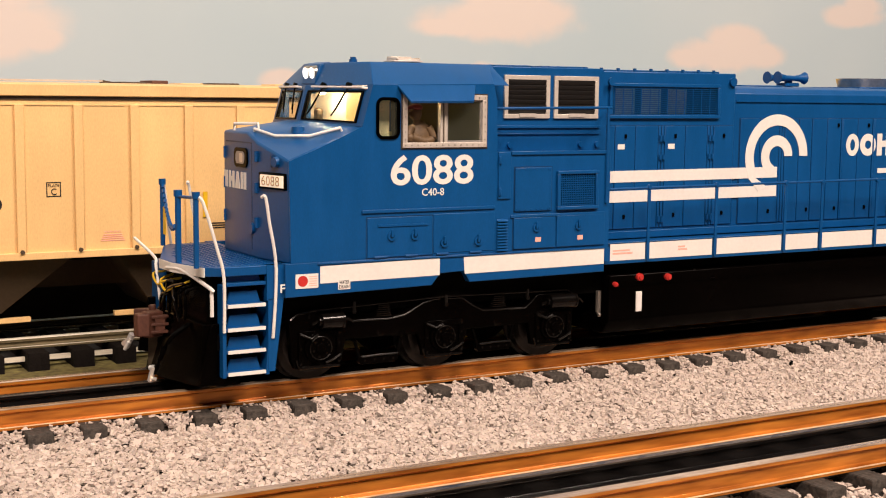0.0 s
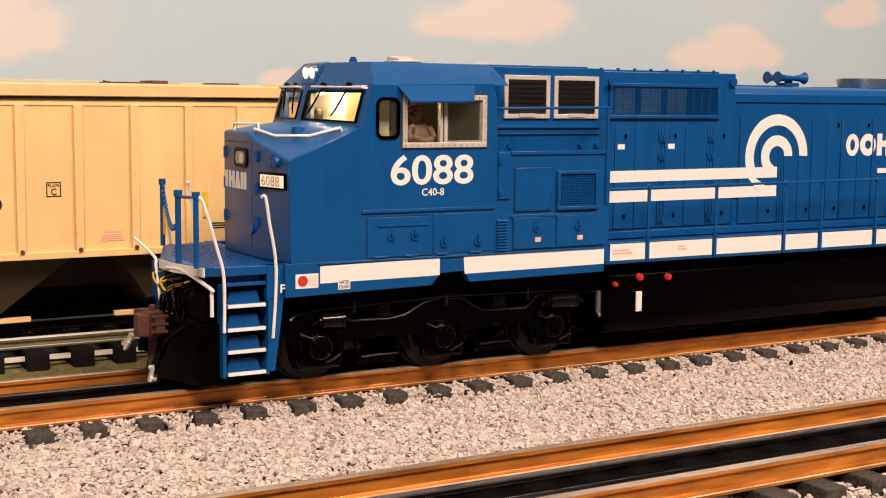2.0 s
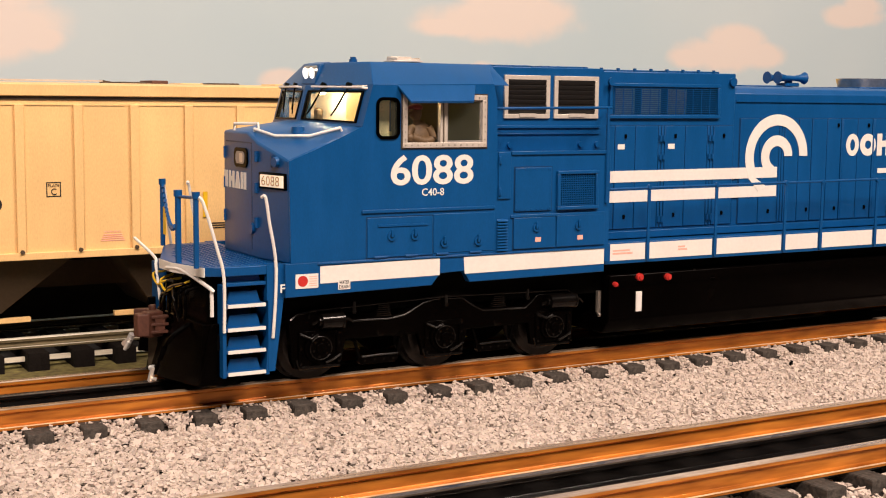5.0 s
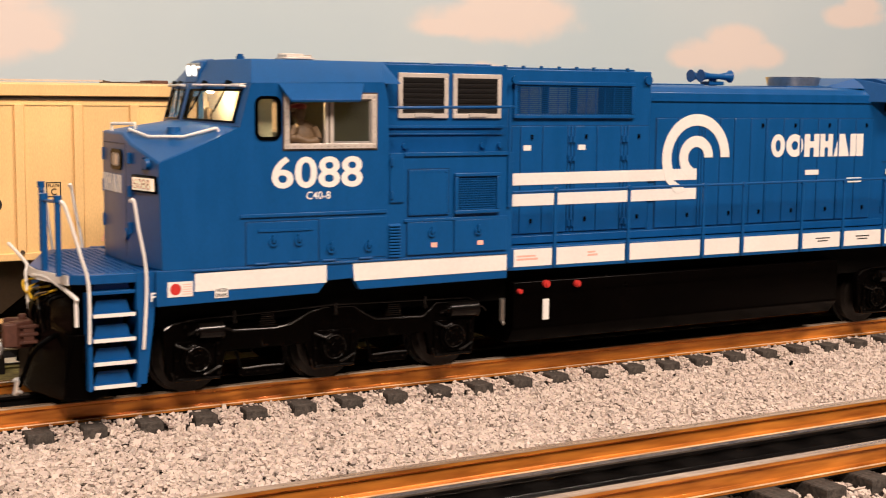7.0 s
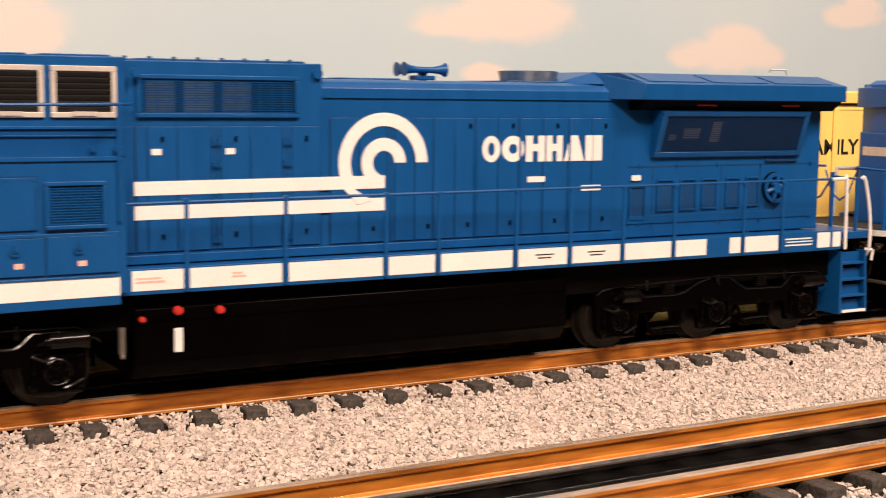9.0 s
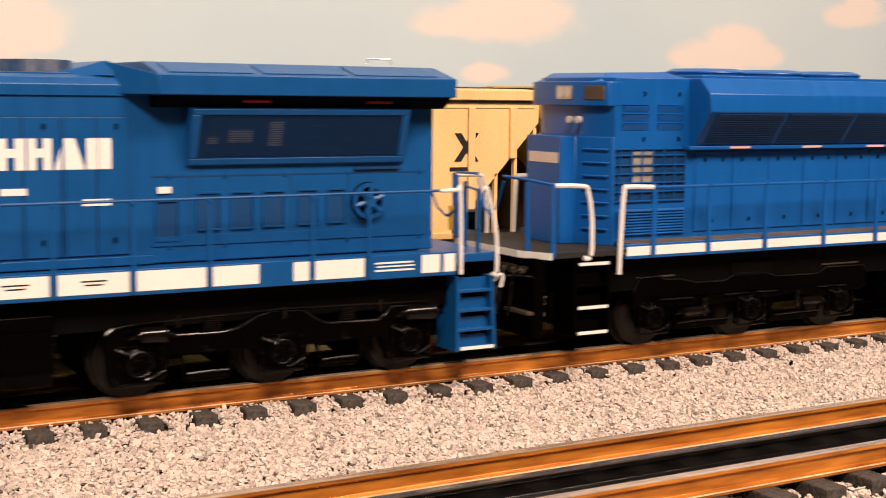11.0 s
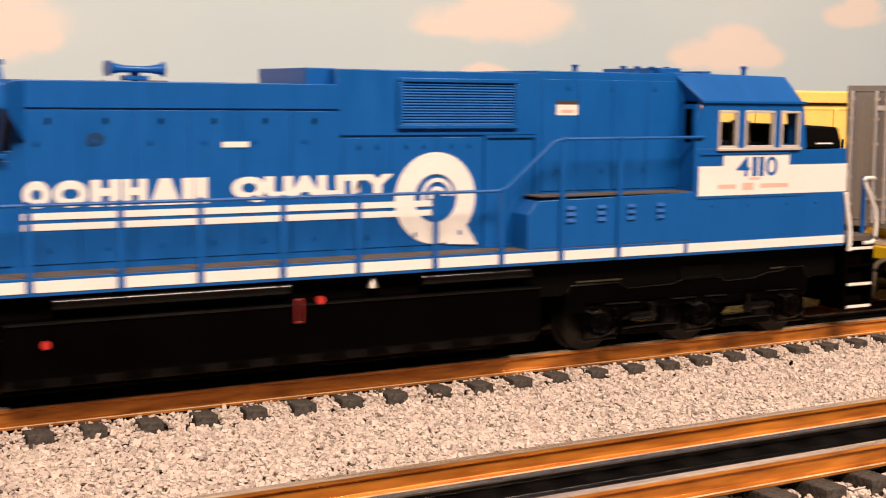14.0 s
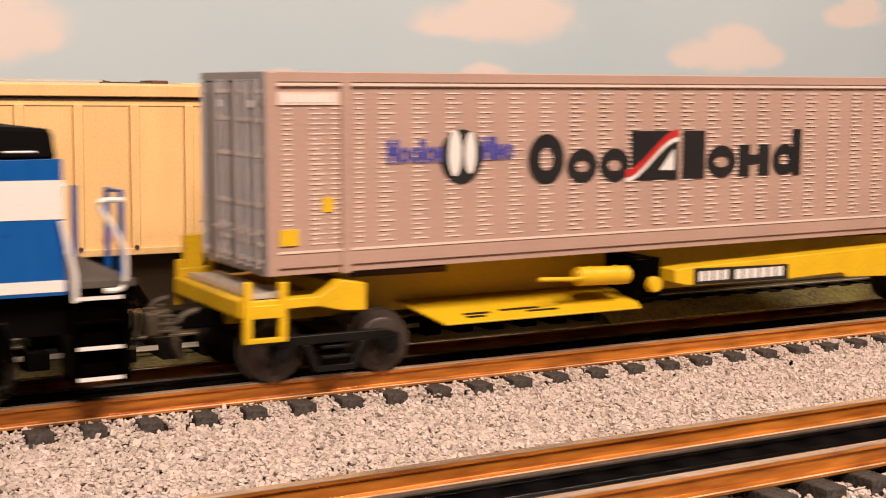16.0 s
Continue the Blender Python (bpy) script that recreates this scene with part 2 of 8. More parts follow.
# ---- mesh helpers: all lengths in millimetres ----
class G:
    """Collects solids for one mesh."""

    def __init__(self):
        self.v, self.f = [], []

    def add(self, vs, fs):
        n = len(self.v)
        self.v += [tuple(p) for p in vs]
        self.f += [tuple(i + n for i in f) for f in fs]
        return self

    def box(self, x0, x1, y0, y1, z0, z1):
        return self.add([(x, y, z) for x in (x0, x1) for y in (y0, y1) for z in (z0, z1)],
                        [(0, 1, 3, 2), (4, 6, 7, 5), (0, 4, 5, 1), (2, 3, 7, 6), (0, 2, 6, 4), (1, 5, 7, 3)])

    def loft(self, a, b):
        n = len(a)
        return self.add(list(a) + list(b), [tuple(range(n)), tuple(range(2 * n - 1, n - 1, -1))] + [(i, (i + 1) % n, n + (i + 1) % n, n + i) for i in range(n)])

    def side(self, xz, y0, y1):
        return self.loft([(x, y0, z) for x, z in xz], [(x, y1, z) for x, z in xz])

    def end(self, yz, x0, x1):
        return self.loft([(x0, y, z) for y, z in yz], [(x1, y, z) for y, z in yz])

    def plan(self, xy, z0, z1):
        return self.loft([(x, y, z0) for x, y in xy], [(x, y, z1) for x, y in xy])

    def cyl(self, p0, p1, r, n=12, r1=None):
        return self.tube([p0, p1], r, n, r1)

    def tube(self, path, r, n=8, r1=None):
        path = [Vector(p) for p in path]
        rings = []
        for i, p in enumerate(path):
            d = (path[min(i + 1, len(path) - 1)] - path[max(i - 1, 0)]).normalized()
            u = d.cross(Vector((0, 0, 1)) if abs(d.z) < 0.9 else Vector((1, 0, 0))).normalized()
            w = d.cross(u)
            rad = r if (r1 is None or i == 0) else r1
            rings.append([p + rad * (math.cos(2 * math.pi * k / n) * u + math.sin(2 * math.pi * k / n) * w) for k in range(n)])
        fs = [tuple(range(n - 1, -1, -1)), tuple(range(n * (len(path) - 1), n * len(path)))]
        for i in range(len(path) - 1):
            fs += [(n * i + k, n * i + (k + 1) % n, n * (i + 1) + (k + 1) % n, n * (i + 1) + k) for k in range(n)]
        return self.add([q for ring in rings for q in ring], fs)

    def border(self, x0, x1, z0, z1, w, y0, y1):
        """A rectangular frame standing in a side wall."""
        self.box(x0, x1, y0, y1, z0, z0 + w).box(x0, x1, y0, y1, z1 - w, z1)
        return self.box(x0, x0 + w, y0, y1, z0 + w, z1 - w).box(x1 - w, x1, y0, y1, z0 + w, z1 - w)

    def arc(self, cx, cz, r0, r1, a0, a1, y0, y1, n=20):
        """A flat ring sector in a side wall, angles in degrees from +x towards +z."""
        pts = [(cx + r1 * math.cos(radians(a0 + (a1 - a0) * i / n)), cz + r1 * math.sin(radians(a0 + (a1 - a0) * i / n))) for i in range(n + 1)]
        inn = [(cx + r0 * math.cos(radians(a0 + (a1 - a0) * i / n)), cz + r0 * math.sin(radians(a0 + (a1 - a0) * i / n))) for i in range(n + 1)]
        m = n + 1
        vs = [(x, y0, z) for x, z in pts] + [(x, y0, z) for x, z in inn] + [(x, y1, z) for x, z in pts] + [(x, y1, z) for x, z in inn]
        fs = []
        for i in range(n):
            fs += [(i, i + 1, m + i + 1, m + i), (2 * m + i, 3 * m + i, 3 * m + i + 1, 2 * m + i + 1), (i, 2 * m + i, 2 * m + i + 1, i + 1), (m + i, m + i + 1, 3 * m + i + 1, 3 * m + i)]
        fs += [(0, m, 3 * m, 2 * m), (n, 2 * m + n, 3 * m + n, m + n)]
        return self.add(vs, fs)


def curved(pts, n=5):
    """A smooth line through the points (Catmull-Rom)."""
    p = [Vector(q) for q in pts]
    out = []
    for i in range(len(p) - 1):
        a, b, c, d = p[max(i - 1, 0)], p[i], p[i + 1], p[min(i + 2, len(p) - 1)]
        for k in range(n):
            u = k / n
            out.append(0.5 * (2 * b + (c - a) * u + (2 * a - 5 * b + 4 * c - d) * u * u + (3 * b - a - 3 * c + d) * u ** 3))
    return out + [p[-1]]


def thing(name, label, category, x, y=0.0, z=0.0, group=""):
    ob = new(name)
    ob.empty_display_size = 0.01
    ob.location = (x / 1000, y / 1000, z / 1000)
    ob["at"] = (x, y, z)
    return tagged(ob, label, category, group)


def origin_of(ob):
    while ob and "at" not in ob:
        ob = ob.parent
    return tuple(ob["at"]) if ob else (0.0, 0.0, 0.0)


def finish(me, mat, smooth=False):
    bm = bmesh.new()
    bm.from_mesh(me)
    bmesh.ops.recalc_face_normals(bm, faces=bm.faces)
    bm.to_mesh(me)
    bm.free()
    me.materials.append(mat)
    if smooth:
        me.shade_smooth()
        me.set_sharp_from_angle(angle=radians(38))


def part(name, g, mat, parent, label="", bevel=0.0, smooth=False):
    """One mesh object under a thing or under a part of it; its points are in the scene's millimetres."""
    ox, oy, oz = origin_of(parent)
    me = bpy.data.meshes.new(name)
    me.from_pydata([((x - ox) / 1000, (y - oy) / 1000, (z - oz) / 1000) for x, y, z in g.v], [], g.f)
    finish(me, mat, smooth or bevel > 0)
    ob = new(name, me)
    ob.parent = parent
    if bevel:
        mod = ob.modifiers.new("bevel", "BEVEL")
        mod.width, mod.segments, mod.limit_method, mod.angle_limit = bevel / 1000, 2, "ANGLE", radians(35)
    return tagged(ob, label) if label else ob


def single(name, g, mat, label, category, group="", kind="", bevel=0.0, smooth=False, at=None):
    """A thing that is one mesh; its origin lies at the middle of its foot."""
    xs, ys, zs = zip(*g.v)
    at = at or ((min(xs) + max(xs)) / 2, (min(ys) + max(ys)) / 2, min(zs))
    me = bpy.data.meshes.new(name)
    me.from_pydata([((x - at[0]) / 1000, (y - at[1]) / 1000, (z - at[2]) / 1000) for x, y, z in g.v], [], g.f)
    finish(me, mat, smooth or bevel > 0)
    ob = new(name, me)
    ob.location = tuple(c / 1000 for c in at)
    ob["at"] = at
    if bevel:
        mod = ob.modifiers.new("bevel", "BEVEL")
        mod.width, mod.segments, mod.limit_method, mod.angle_limit = bevel / 1000, 2, "ANGLE", radians(35)
    return tagged(ob, label, category, group, kind)


def lettering(name, text, x0, x1, z0, z1, y, mat, parent, bold=0.0, label="", slant=0.0):
    """Raised print of a word, fitted into x0..x1 and z0..z1 on a wall that faces the camera's side."""
    cu = bpy.data.curves.new(name, "FONT")
    cu.body, cu.offset, cu.extrude, cu.resolution_u = text, bold, 0.0, 4
    tmp = bpy.data.objects.new(name, cu)
    me = bpy.data.meshes.new_from_object(tmp)
    bpy.data.objects.remove(tmp)
    co = np.empty(len(me.vertices) * 3)
    me.vertices.foreach_get("co", co)
    co = co.reshape(-1, 3)
    lo, hi = co.min(0), co.max(0)
    ox, oy, oz = origin_of(parent)
    px = (co[:, 0] - lo[0]) / (hi[0] - lo[0])
    pz = (co[:, 1] - lo[1]) / (hi[1] - lo[1])
    out = np.stack([(x0 + px * (x1 - x0) + slant * pz - ox) / 1000, np.full(len(co), (y - oy) / 1000), (z0 + pz * (z1 - z0) - oz) / 1000], 1)
    me.vertices.foreach_set("co", out.ravel())
    me.materials.append(mat)
    me.update()
    ob = new(name, me)
    ob.parent = parent
    return tagged(ob, label) if label else ob


def word_bars(name, widths, x0, x1, z0, z1, y, mat, parent, label="", gap=0.16):
    """Plain blocks, one for each sign of a word that is not lettered."""
    total = sum(widths)
    x = x0
    for w in widths:
        step = (x1 - x0) * w / total
        b = step * (1 - gap)
        c = min(b, z1 - z0) * 0.07
        g = G().side([(x + c, z0), (x + b - c, z0), (x + b, z0 + c), (x + b, z1 - c), (x + b - c, z1), (x + c, z1), (x, z1 - c), (x, z0 + c)], y - 0.04, y + 0.1)
        part(name, g, mat, parent, label)
        x += step


def word_shapes(name, kinds, x0, x1, z0, z1, y, mat, parent, label=""):
    """Plain shapes, one for each sign of a word that is not lettered: rings, slotted slabs, wedges and bars. kinds: pairs of a shape and its width."""
    total = sum(w for _, w in kinds)
    x, h, d = x0, z1 - z0, 0.14
    for kind, w in kinds:
        b = (x1 - x0) * w / total
        a, c = x + b * 0.04, x + b * 0.96
        m, ya, yb = (a + c) / 2, y - 0.04, y - 0.04 + d
        g = G()
        if kind in ("ring", "low_ring"):
            hh = h if kind == "ring" else h * 0.68
            n, r = 24, (c - a) / 2
            t = min(r, hh / 2) * 0.62
            ex = lambda rx, rz, yy: [(m + rx * math.cos(2 * math.pi * k / n), yy, z0 + hh / 2 + rz * math.sin(2 * math.pi * k / n)) for k in range(n)]
            vs = ex(r, hh / 2, ya) + ex(r - t, hh / 2 - t, ya) + ex(r, hh / 2, yb)
            g.add(vs, [(k, (k + 1) % n, n + (k + 1) % n, n + k) for k in range(n)] + [(k, 2 * n + k, 2 * n + (k + 1) % n, (k + 1) % n) for k in range(n)])
        elif kind in ("slab", "low_slab"):
            hh = h if kind == "slab" else h * 0.68
            t = (c - a) * 0.36
            g.box(a, a + t, ya, yb, z0, z0 + hh).box(c - t, c, ya, yb, z0, z0 + hh).box(a + t, c - t, ya, yb, z0 + hh * 0.4, z0 + hh * 0.68)
        elif kind == "wedge":
            g.side([(a, z0), (c, z0), (m + b * 0.16, z1), (m - b * 0.16, z1)], ya, yb)
        elif kind == "tall_ring":
            t = (c - a) * 0.3
            g.box(c - t, c, ya, yb, z0, z1).arc(a + (c - a) * 0.42, z0 + h * 0.34, h * 0.13, h * 0.34, 0, 360, ya, yb, 20)
        else:
            g.box(a, c, ya, yb, z0, z1)
        part(name, g, mat, parent, label)
        x += b


WORD_A = (("ring", 0.95), ("ring", 1.2), ("slab", 1.05), ("slab", 0.9), ("wedge", 1.15), ("bar", 0.42), ("bar", 0.5))


# ---- the setting ----
def structure(name, g, mat, label):
    return single(name, g, mat, label, name.split("_")[0], kind="structure", at=(0, 0, 0))


structure("wall_north", G().box(-2000, 3000, 402, 440, -900, 1400), SKY, "wall painted as a pale sky with pinkish clouds")
# unseen room shell; its walls and ceiling are dark to weaken the fill light
structure("wall_south", G().box(-2000, 3000, -2540, -2500, -900, 1400), PLASTER, "unseen room wall, kept dark to limit bounced light")
structure("wall_west", G().box(-2040, -2000, -2500, 402, -900, 1400), PLASTER, "unseen room wall, kept dark to limit bounced light")
structure("wall_east", G().box(3000, 3040, -2500, 402, -900, 1400), PLASTER, "unseen room wall, kept dark to limit bounced light")
structure("ceiling", G().box(-2000, 3000, -2500, 402, 1404, 1440), PLASTER, "unseen ceiling, kept dark to limit bounced light")
structure("floor", G().box(-2000, 3000, -2500, 402, -940, -904), BROWN, "dark room floor")
structure("ground", G().box(-1200, 2400, -420, 45, -30, -10), GROUND, "brown-grey bed of the model railway under the gravel")
structure("ground_cover", G().box(-1200, 2400, 45.5, 124, -30, -9.6), MOSS, "olive mossy ground cover beside the back track")
# black board added to stand in for the shade under and behind the hoppers
structure("retaining_wall", G().box(-1200, 2400, 152, 170, -10.3, 30), BED, "added low black board standing for the shade behind the hopper cars")
structure("ground_bank", G().loft([(332, 58, -9.7), (332, 74.6, -9.7), (332, 74.6, -3.7), (332, 70, -4.2)], [(2400, 58, -9.7), (2400, 74.6, -9.7), (2400, 74.6, -3.7), (2400, 70, -4.2)]), MOSS, "olive mossy bank over the tie ends")
# the black of this ground paints in the shade cast by the hopper cars
structure("ground_back", G().box(-1200, 2400, 124.5, 398, -30, -10.4), BED, "ground behind the back track, coloured black for the hoppers' shade")


# ---- tracks ----
def rail_profile(y, top, h=5.6):
    return [(y - 2.3, top - h), (y + 2.3, top - h), (y + 2.3, top - h + 0.7), (y + 0.5, top - h + 1.2), (y + 0.5, top - 1.5), (y + 1.25, top - 1.1),
            (y + 1.25, top - 0.15), (y + 1.0, top), (y - 1.0, top), (y - 1.25, top - 0.15), (y - 1.25, top - 1.1), (y - 0.5, top - 1.5), (y - 0.5, top - h + 1.2), (y - 2.3, top - h + 0.7)]


def rail(parent, y, mat, head, top=0.0, x0=-700, x1=1500, h=5.6):
    r = part("rail", G().end(rail_profile(y, top - 0.05, h), x0, x1), mat, parent, bevel=0.08)
    # pale strip that holds both the dust and the gleam along the foot
    part("rail_foot_edge", G().end([(y - 2.34, top - h + 0.6), (y - 1.1, top - h + 0.82), (y - 1.1, top - h + 0.9), (y - 2.34, top - h + 0.7)], x0, x1), FOOT if mat is ORANGE else head, r, "dusty edge of the rail foot with its gleam painted in")
    part("rail_head", G().end([(y - 1.3, top - 0.34), (y - 1.24, top - 0.14), (y - 1.0, top), (y + 1.0, top), (y + 1.24, top - 0.14), (y + 1.3, top - 0.34)], x0, x1), head, r, "polished running surface")


def track(yc, label, colour, head, first, tie_mat, x_from, x_to, centre=True, tall=False):
    t = thing("railway_track", label, "track", 300, yc, -9)
    for s in (-1, 1):
        rail(t, yc + s * 17.1, colour, head, h=3.5 if tall else 5.6)
        if tall:
            y = yc + s * 23.2
            part("joint_bar", G().box(-700, 330, y - 0.6, y + 0.6, -7.0, -5.4), head, t, "bright nickel strip below the rail")
    if centre:
        rail(t, yc, RAILBLACK, RAILWORN, -0.3)
    part("bed", G().box(-700, 1500, yc - 15.5, yc + 15.5, -8.9, -7.6), BED, t, "dark bed between the rails")
    rnd = random.Random(int(abs(yc)) + 5)
    ox, oy, oz = origin_of(t)
    meshes = []
    for k in range(6):
        g = G()
        w, a, b = (3.35 if tall else 3.4) + rnd.uniform(-0.2, 0.2), rnd.uniform(-0.5, 0.5), rnd.uniform(-0.5, 0.5)
        end, low = (29.3, -8.4) if tall else (27, -5.6)
        for y0, y1 in ((-end + a, -14.8), (-15 + 0.2, end + b)):
            g.loft([(-w, y0, low), (w, y0, low), (w - 0.05, y0 + 0.05, -0.3), (w - 0.25, y0 + 0.2, 0), (-w + 0.25, y0 + 0.2, -0.05), (-w + 0.05, y0, -0.3)],
                   [(-w, y1, low), (w, y1, low), (w - 0.05, y1, -0.3), (w - 0.25, y1, 0), (-w + 0.25, y1, 0), (-w + 0.05, y1, -0.3)])
        me = bpy.data.meshes.new("tie")
        me.from_pydata([(x / 1000, y / 1000, z / 1000) for x, y, z in g.v], [], g.f)
        finish(me, tie_mat)
        meshes.append(me)
    n0, n1 = math.floor((x_from - first) / 15.06), math.ceil((x_to - first) / 15.06)
    for n in range(n0, n1 + 1):
        ob = new("tie", meshes[rnd.randrange(6)])
        ob.parent = t
        ob.location = ((first + n * 15.06 + rnd.uniform(-0.4, 0.4) - ox) / 1000, 0, ((-3.5 if tall else -5.65) - oz + rnd.uniform(-0.25, 0.05)) / 1000)
        ob.rotation_euler = (0, 0, rnd.uniform(-0.02, 0.02))
    return t


track(0, "straight track with rust-orange outer rails and dark ties in pale gravel", ORANGE, RAILTOP, 80.6, TIE, -150, 1000)
track(-132.6, "straight track with rust-orange outer rails and black bed", ORANGE, RAILTOP, 215.5, TIE, -100, 600)
track(101.5, "straight back track with dull nickel rails and dark ties", BACKWEB, BACKHEAD, 103.8, TIEBLACK, -100, 1000, centre=False, tall=True)


def gravel():
    """Angular stones of the ballast as one mesh."""
    rng = np.random.default_rng(7)
    xs, ys, zs, sz = [], [], [], []

    def scatter(n, x0, x1, y0, y1, z, zvar, s0, s1):
        xs.append(rng.uniform(x0, x1, n))
        ys.append(rng.uniform(y0, y1, n))
        zs.append(z + rng.uniform(-zvar, zvar, n))
        sz.append(rng.uniform(s0, s1, n) * rng.choice([0.7, 1.0, 1.0, 1.25], n))

    scatter(27000, 30, 480, -116, -19.5, -9.1, 0.22, 0.8, 1.2)
    scatter(12500, 30, 480, -116, -20.0, -8.65, 0.2, 0.74, 1.12)
    scatter(2200, 40, 460, -27, -19.8, -8.2, 0.4, 0.5, 0.9)
    scatter(4000, 150, 330, -185, -147, -8.7, 0.5, 0.72, 1.15)
    scatter(500, 40, 480, -114.5, -113, -7.6, 0.5, 0.4, 0.7)
    scatter(350, 40, 420, -130, -119, -7.4, 0.3, 0.25, 0.6)
    scatter(1200, 480, 640, -110, -19.5, -8.8, 0.5, 0.9, 1.4)
    x, y, z, s = (np.concatenate(a) for a in (xs, ys, zs, sz))
    z += np.clip((y + 29.5) / 9.5, 0, 1) * 2.3 + np.clip((-150 - y + 9.5) / 9.5, 0, 0)
    # keep stones off the tops of the ties
    ph = (x - 80.6 + 7.53) % 15.06 - 7.53
    on = (np.abs(ph) < 3.9) & (y > -27.8) & (y < -22.3 + rng.uniform(-1.5, 1.5, len(x))) & (rng.random(len(x)) < 0.93)
    ph2 = (x - 215.5 + 7.53) % 15.06 - 7.53
    on |= (np.abs(ph2) < 3.9) & (y < -147) & (y > -160.2) & (rng.random(len(x)) < 0.93)
    x, y, z, s = x[~on], y[~on], z[~on], s[~on]
    n = len(x)
    corner = np.array([(a, b, c) for a in (-1, 1) for b in (-1, 1) for c in (-1, 1)], float)
    v = corner[None] * (0.6 + rng.uniform(-0.24, 0.22, (n, 8, 3)))
    v *= np.stack([rng.uniform(0.9, 1.45, n), rng.uniform(0.72, 1.02, n), rng.uniform(0.42, 0.66, n)], 1)[:, None]
    q = rng.normal(size=(n, 4)) * np.array([1.0, 0.24, 0.24, 1.0])
    q /= np.linalg.norm(q, axis=1)[:, None]
    a, b, c, d = q.T
    rot = np.stack([np.stack([1 - 2 * (c * c + d * d), 2 * (b * c - a * d), 2 * (b * d + a * c)], 1),
                    np.stack([2 * (b * c + a * d), 1 - 2 * (b * b + d * d), 2 * (c * d - a * b)], 1),
                    np.stack([2 * (b * d - a * c), 2 * (c * d + a * b), 1 - 2 * (b * b + c * c)], 1)], 1)
    v = np.einsum("nij,nkj->nki", rot, v) * s[:, None, None] + np.stack([x, y, z], 1)[:, None]
    faces = np.array([(0, 1, 3, 2), (4, 6, 7, 5), (0, 4, 5, 1), (2, 3, 7, 6), (0, 2, 6, 4), (1, 5, 7, 3)])
    f = (faces[None] + 8 * np.arange(n)[:, None, None]).reshape(-1, 4)
    me = bpy.data.meshes.new("ballast_gravel")
    me.from_pydata((v.reshape(-1, 3) / 1000).tolist(), [], f.tolist())
    me.materials.append(STONE)
    tagged(new("ballast_gravel", me), "pale grey-pink crushed stone ballast between the tracks", "gravel", kind="stuff")


gravel()
single("pebble", G().tube([(334.2, -39.6, -8.4), (334.2, -39.6, -7.9), (334.3, -39.6, -7.3), (334.6, -39.5, -7.0)], 0.75, 10, 0.6), DARK, "small black pellet lying on the gravel", "pebble", smooth=True)


MOVING, WHEELS = [], []


# ---- parts common to the rolling stock ----
def wheelset(parent, x, r, mat=WHEEL):
    ox, oy, oz = origin_of(parent)
    g = G()
    g.cyl((ox, oy - 20, oz), (ox, oy + 20, oz), 1.6, 10)
    for s in (-1, 1):
        g.cyl((ox, oy + s * 16.2, oz), (ox, oy + s * 19.6, oz), r, 36)
        g.cyl((ox, oy + s * 15.3, oz), (ox, oy + s * 16.2, oz), r + 0.9, 36)
        g.cyl((ox, oy + s * 19.6, oz), (ox, oy + s * 20.1, oz), r * 0.8, 36, r * 0.72)
        g.cyl((ox, oy + s * 19.6, oz), (ox, oy + s * 21.2, oz), r * 0.3, 16)
        for k in range(3):
            a = k * 2 * math.pi / 3
            g.cyl((ox + math.cos(a) * r * 0.5, oy + s * 20.0, oz + math.sin(a) * r * 0.5), (ox + math.cos(a) * r * 0.5, oy + s * 20.3, oz + math.sin(a) * r * 0.5), r * 0.09, 8)
    ob = part("wheelset", g, mat, parent, "dark metal wheels on an axle", smooth=True)
    ob.location = ((x - ox) / 1000, 0, (r - oz) / 1000)
    ob["axle"] = (x - ox, 0.0, r - oz, r)
    WHEELS.append(ob)


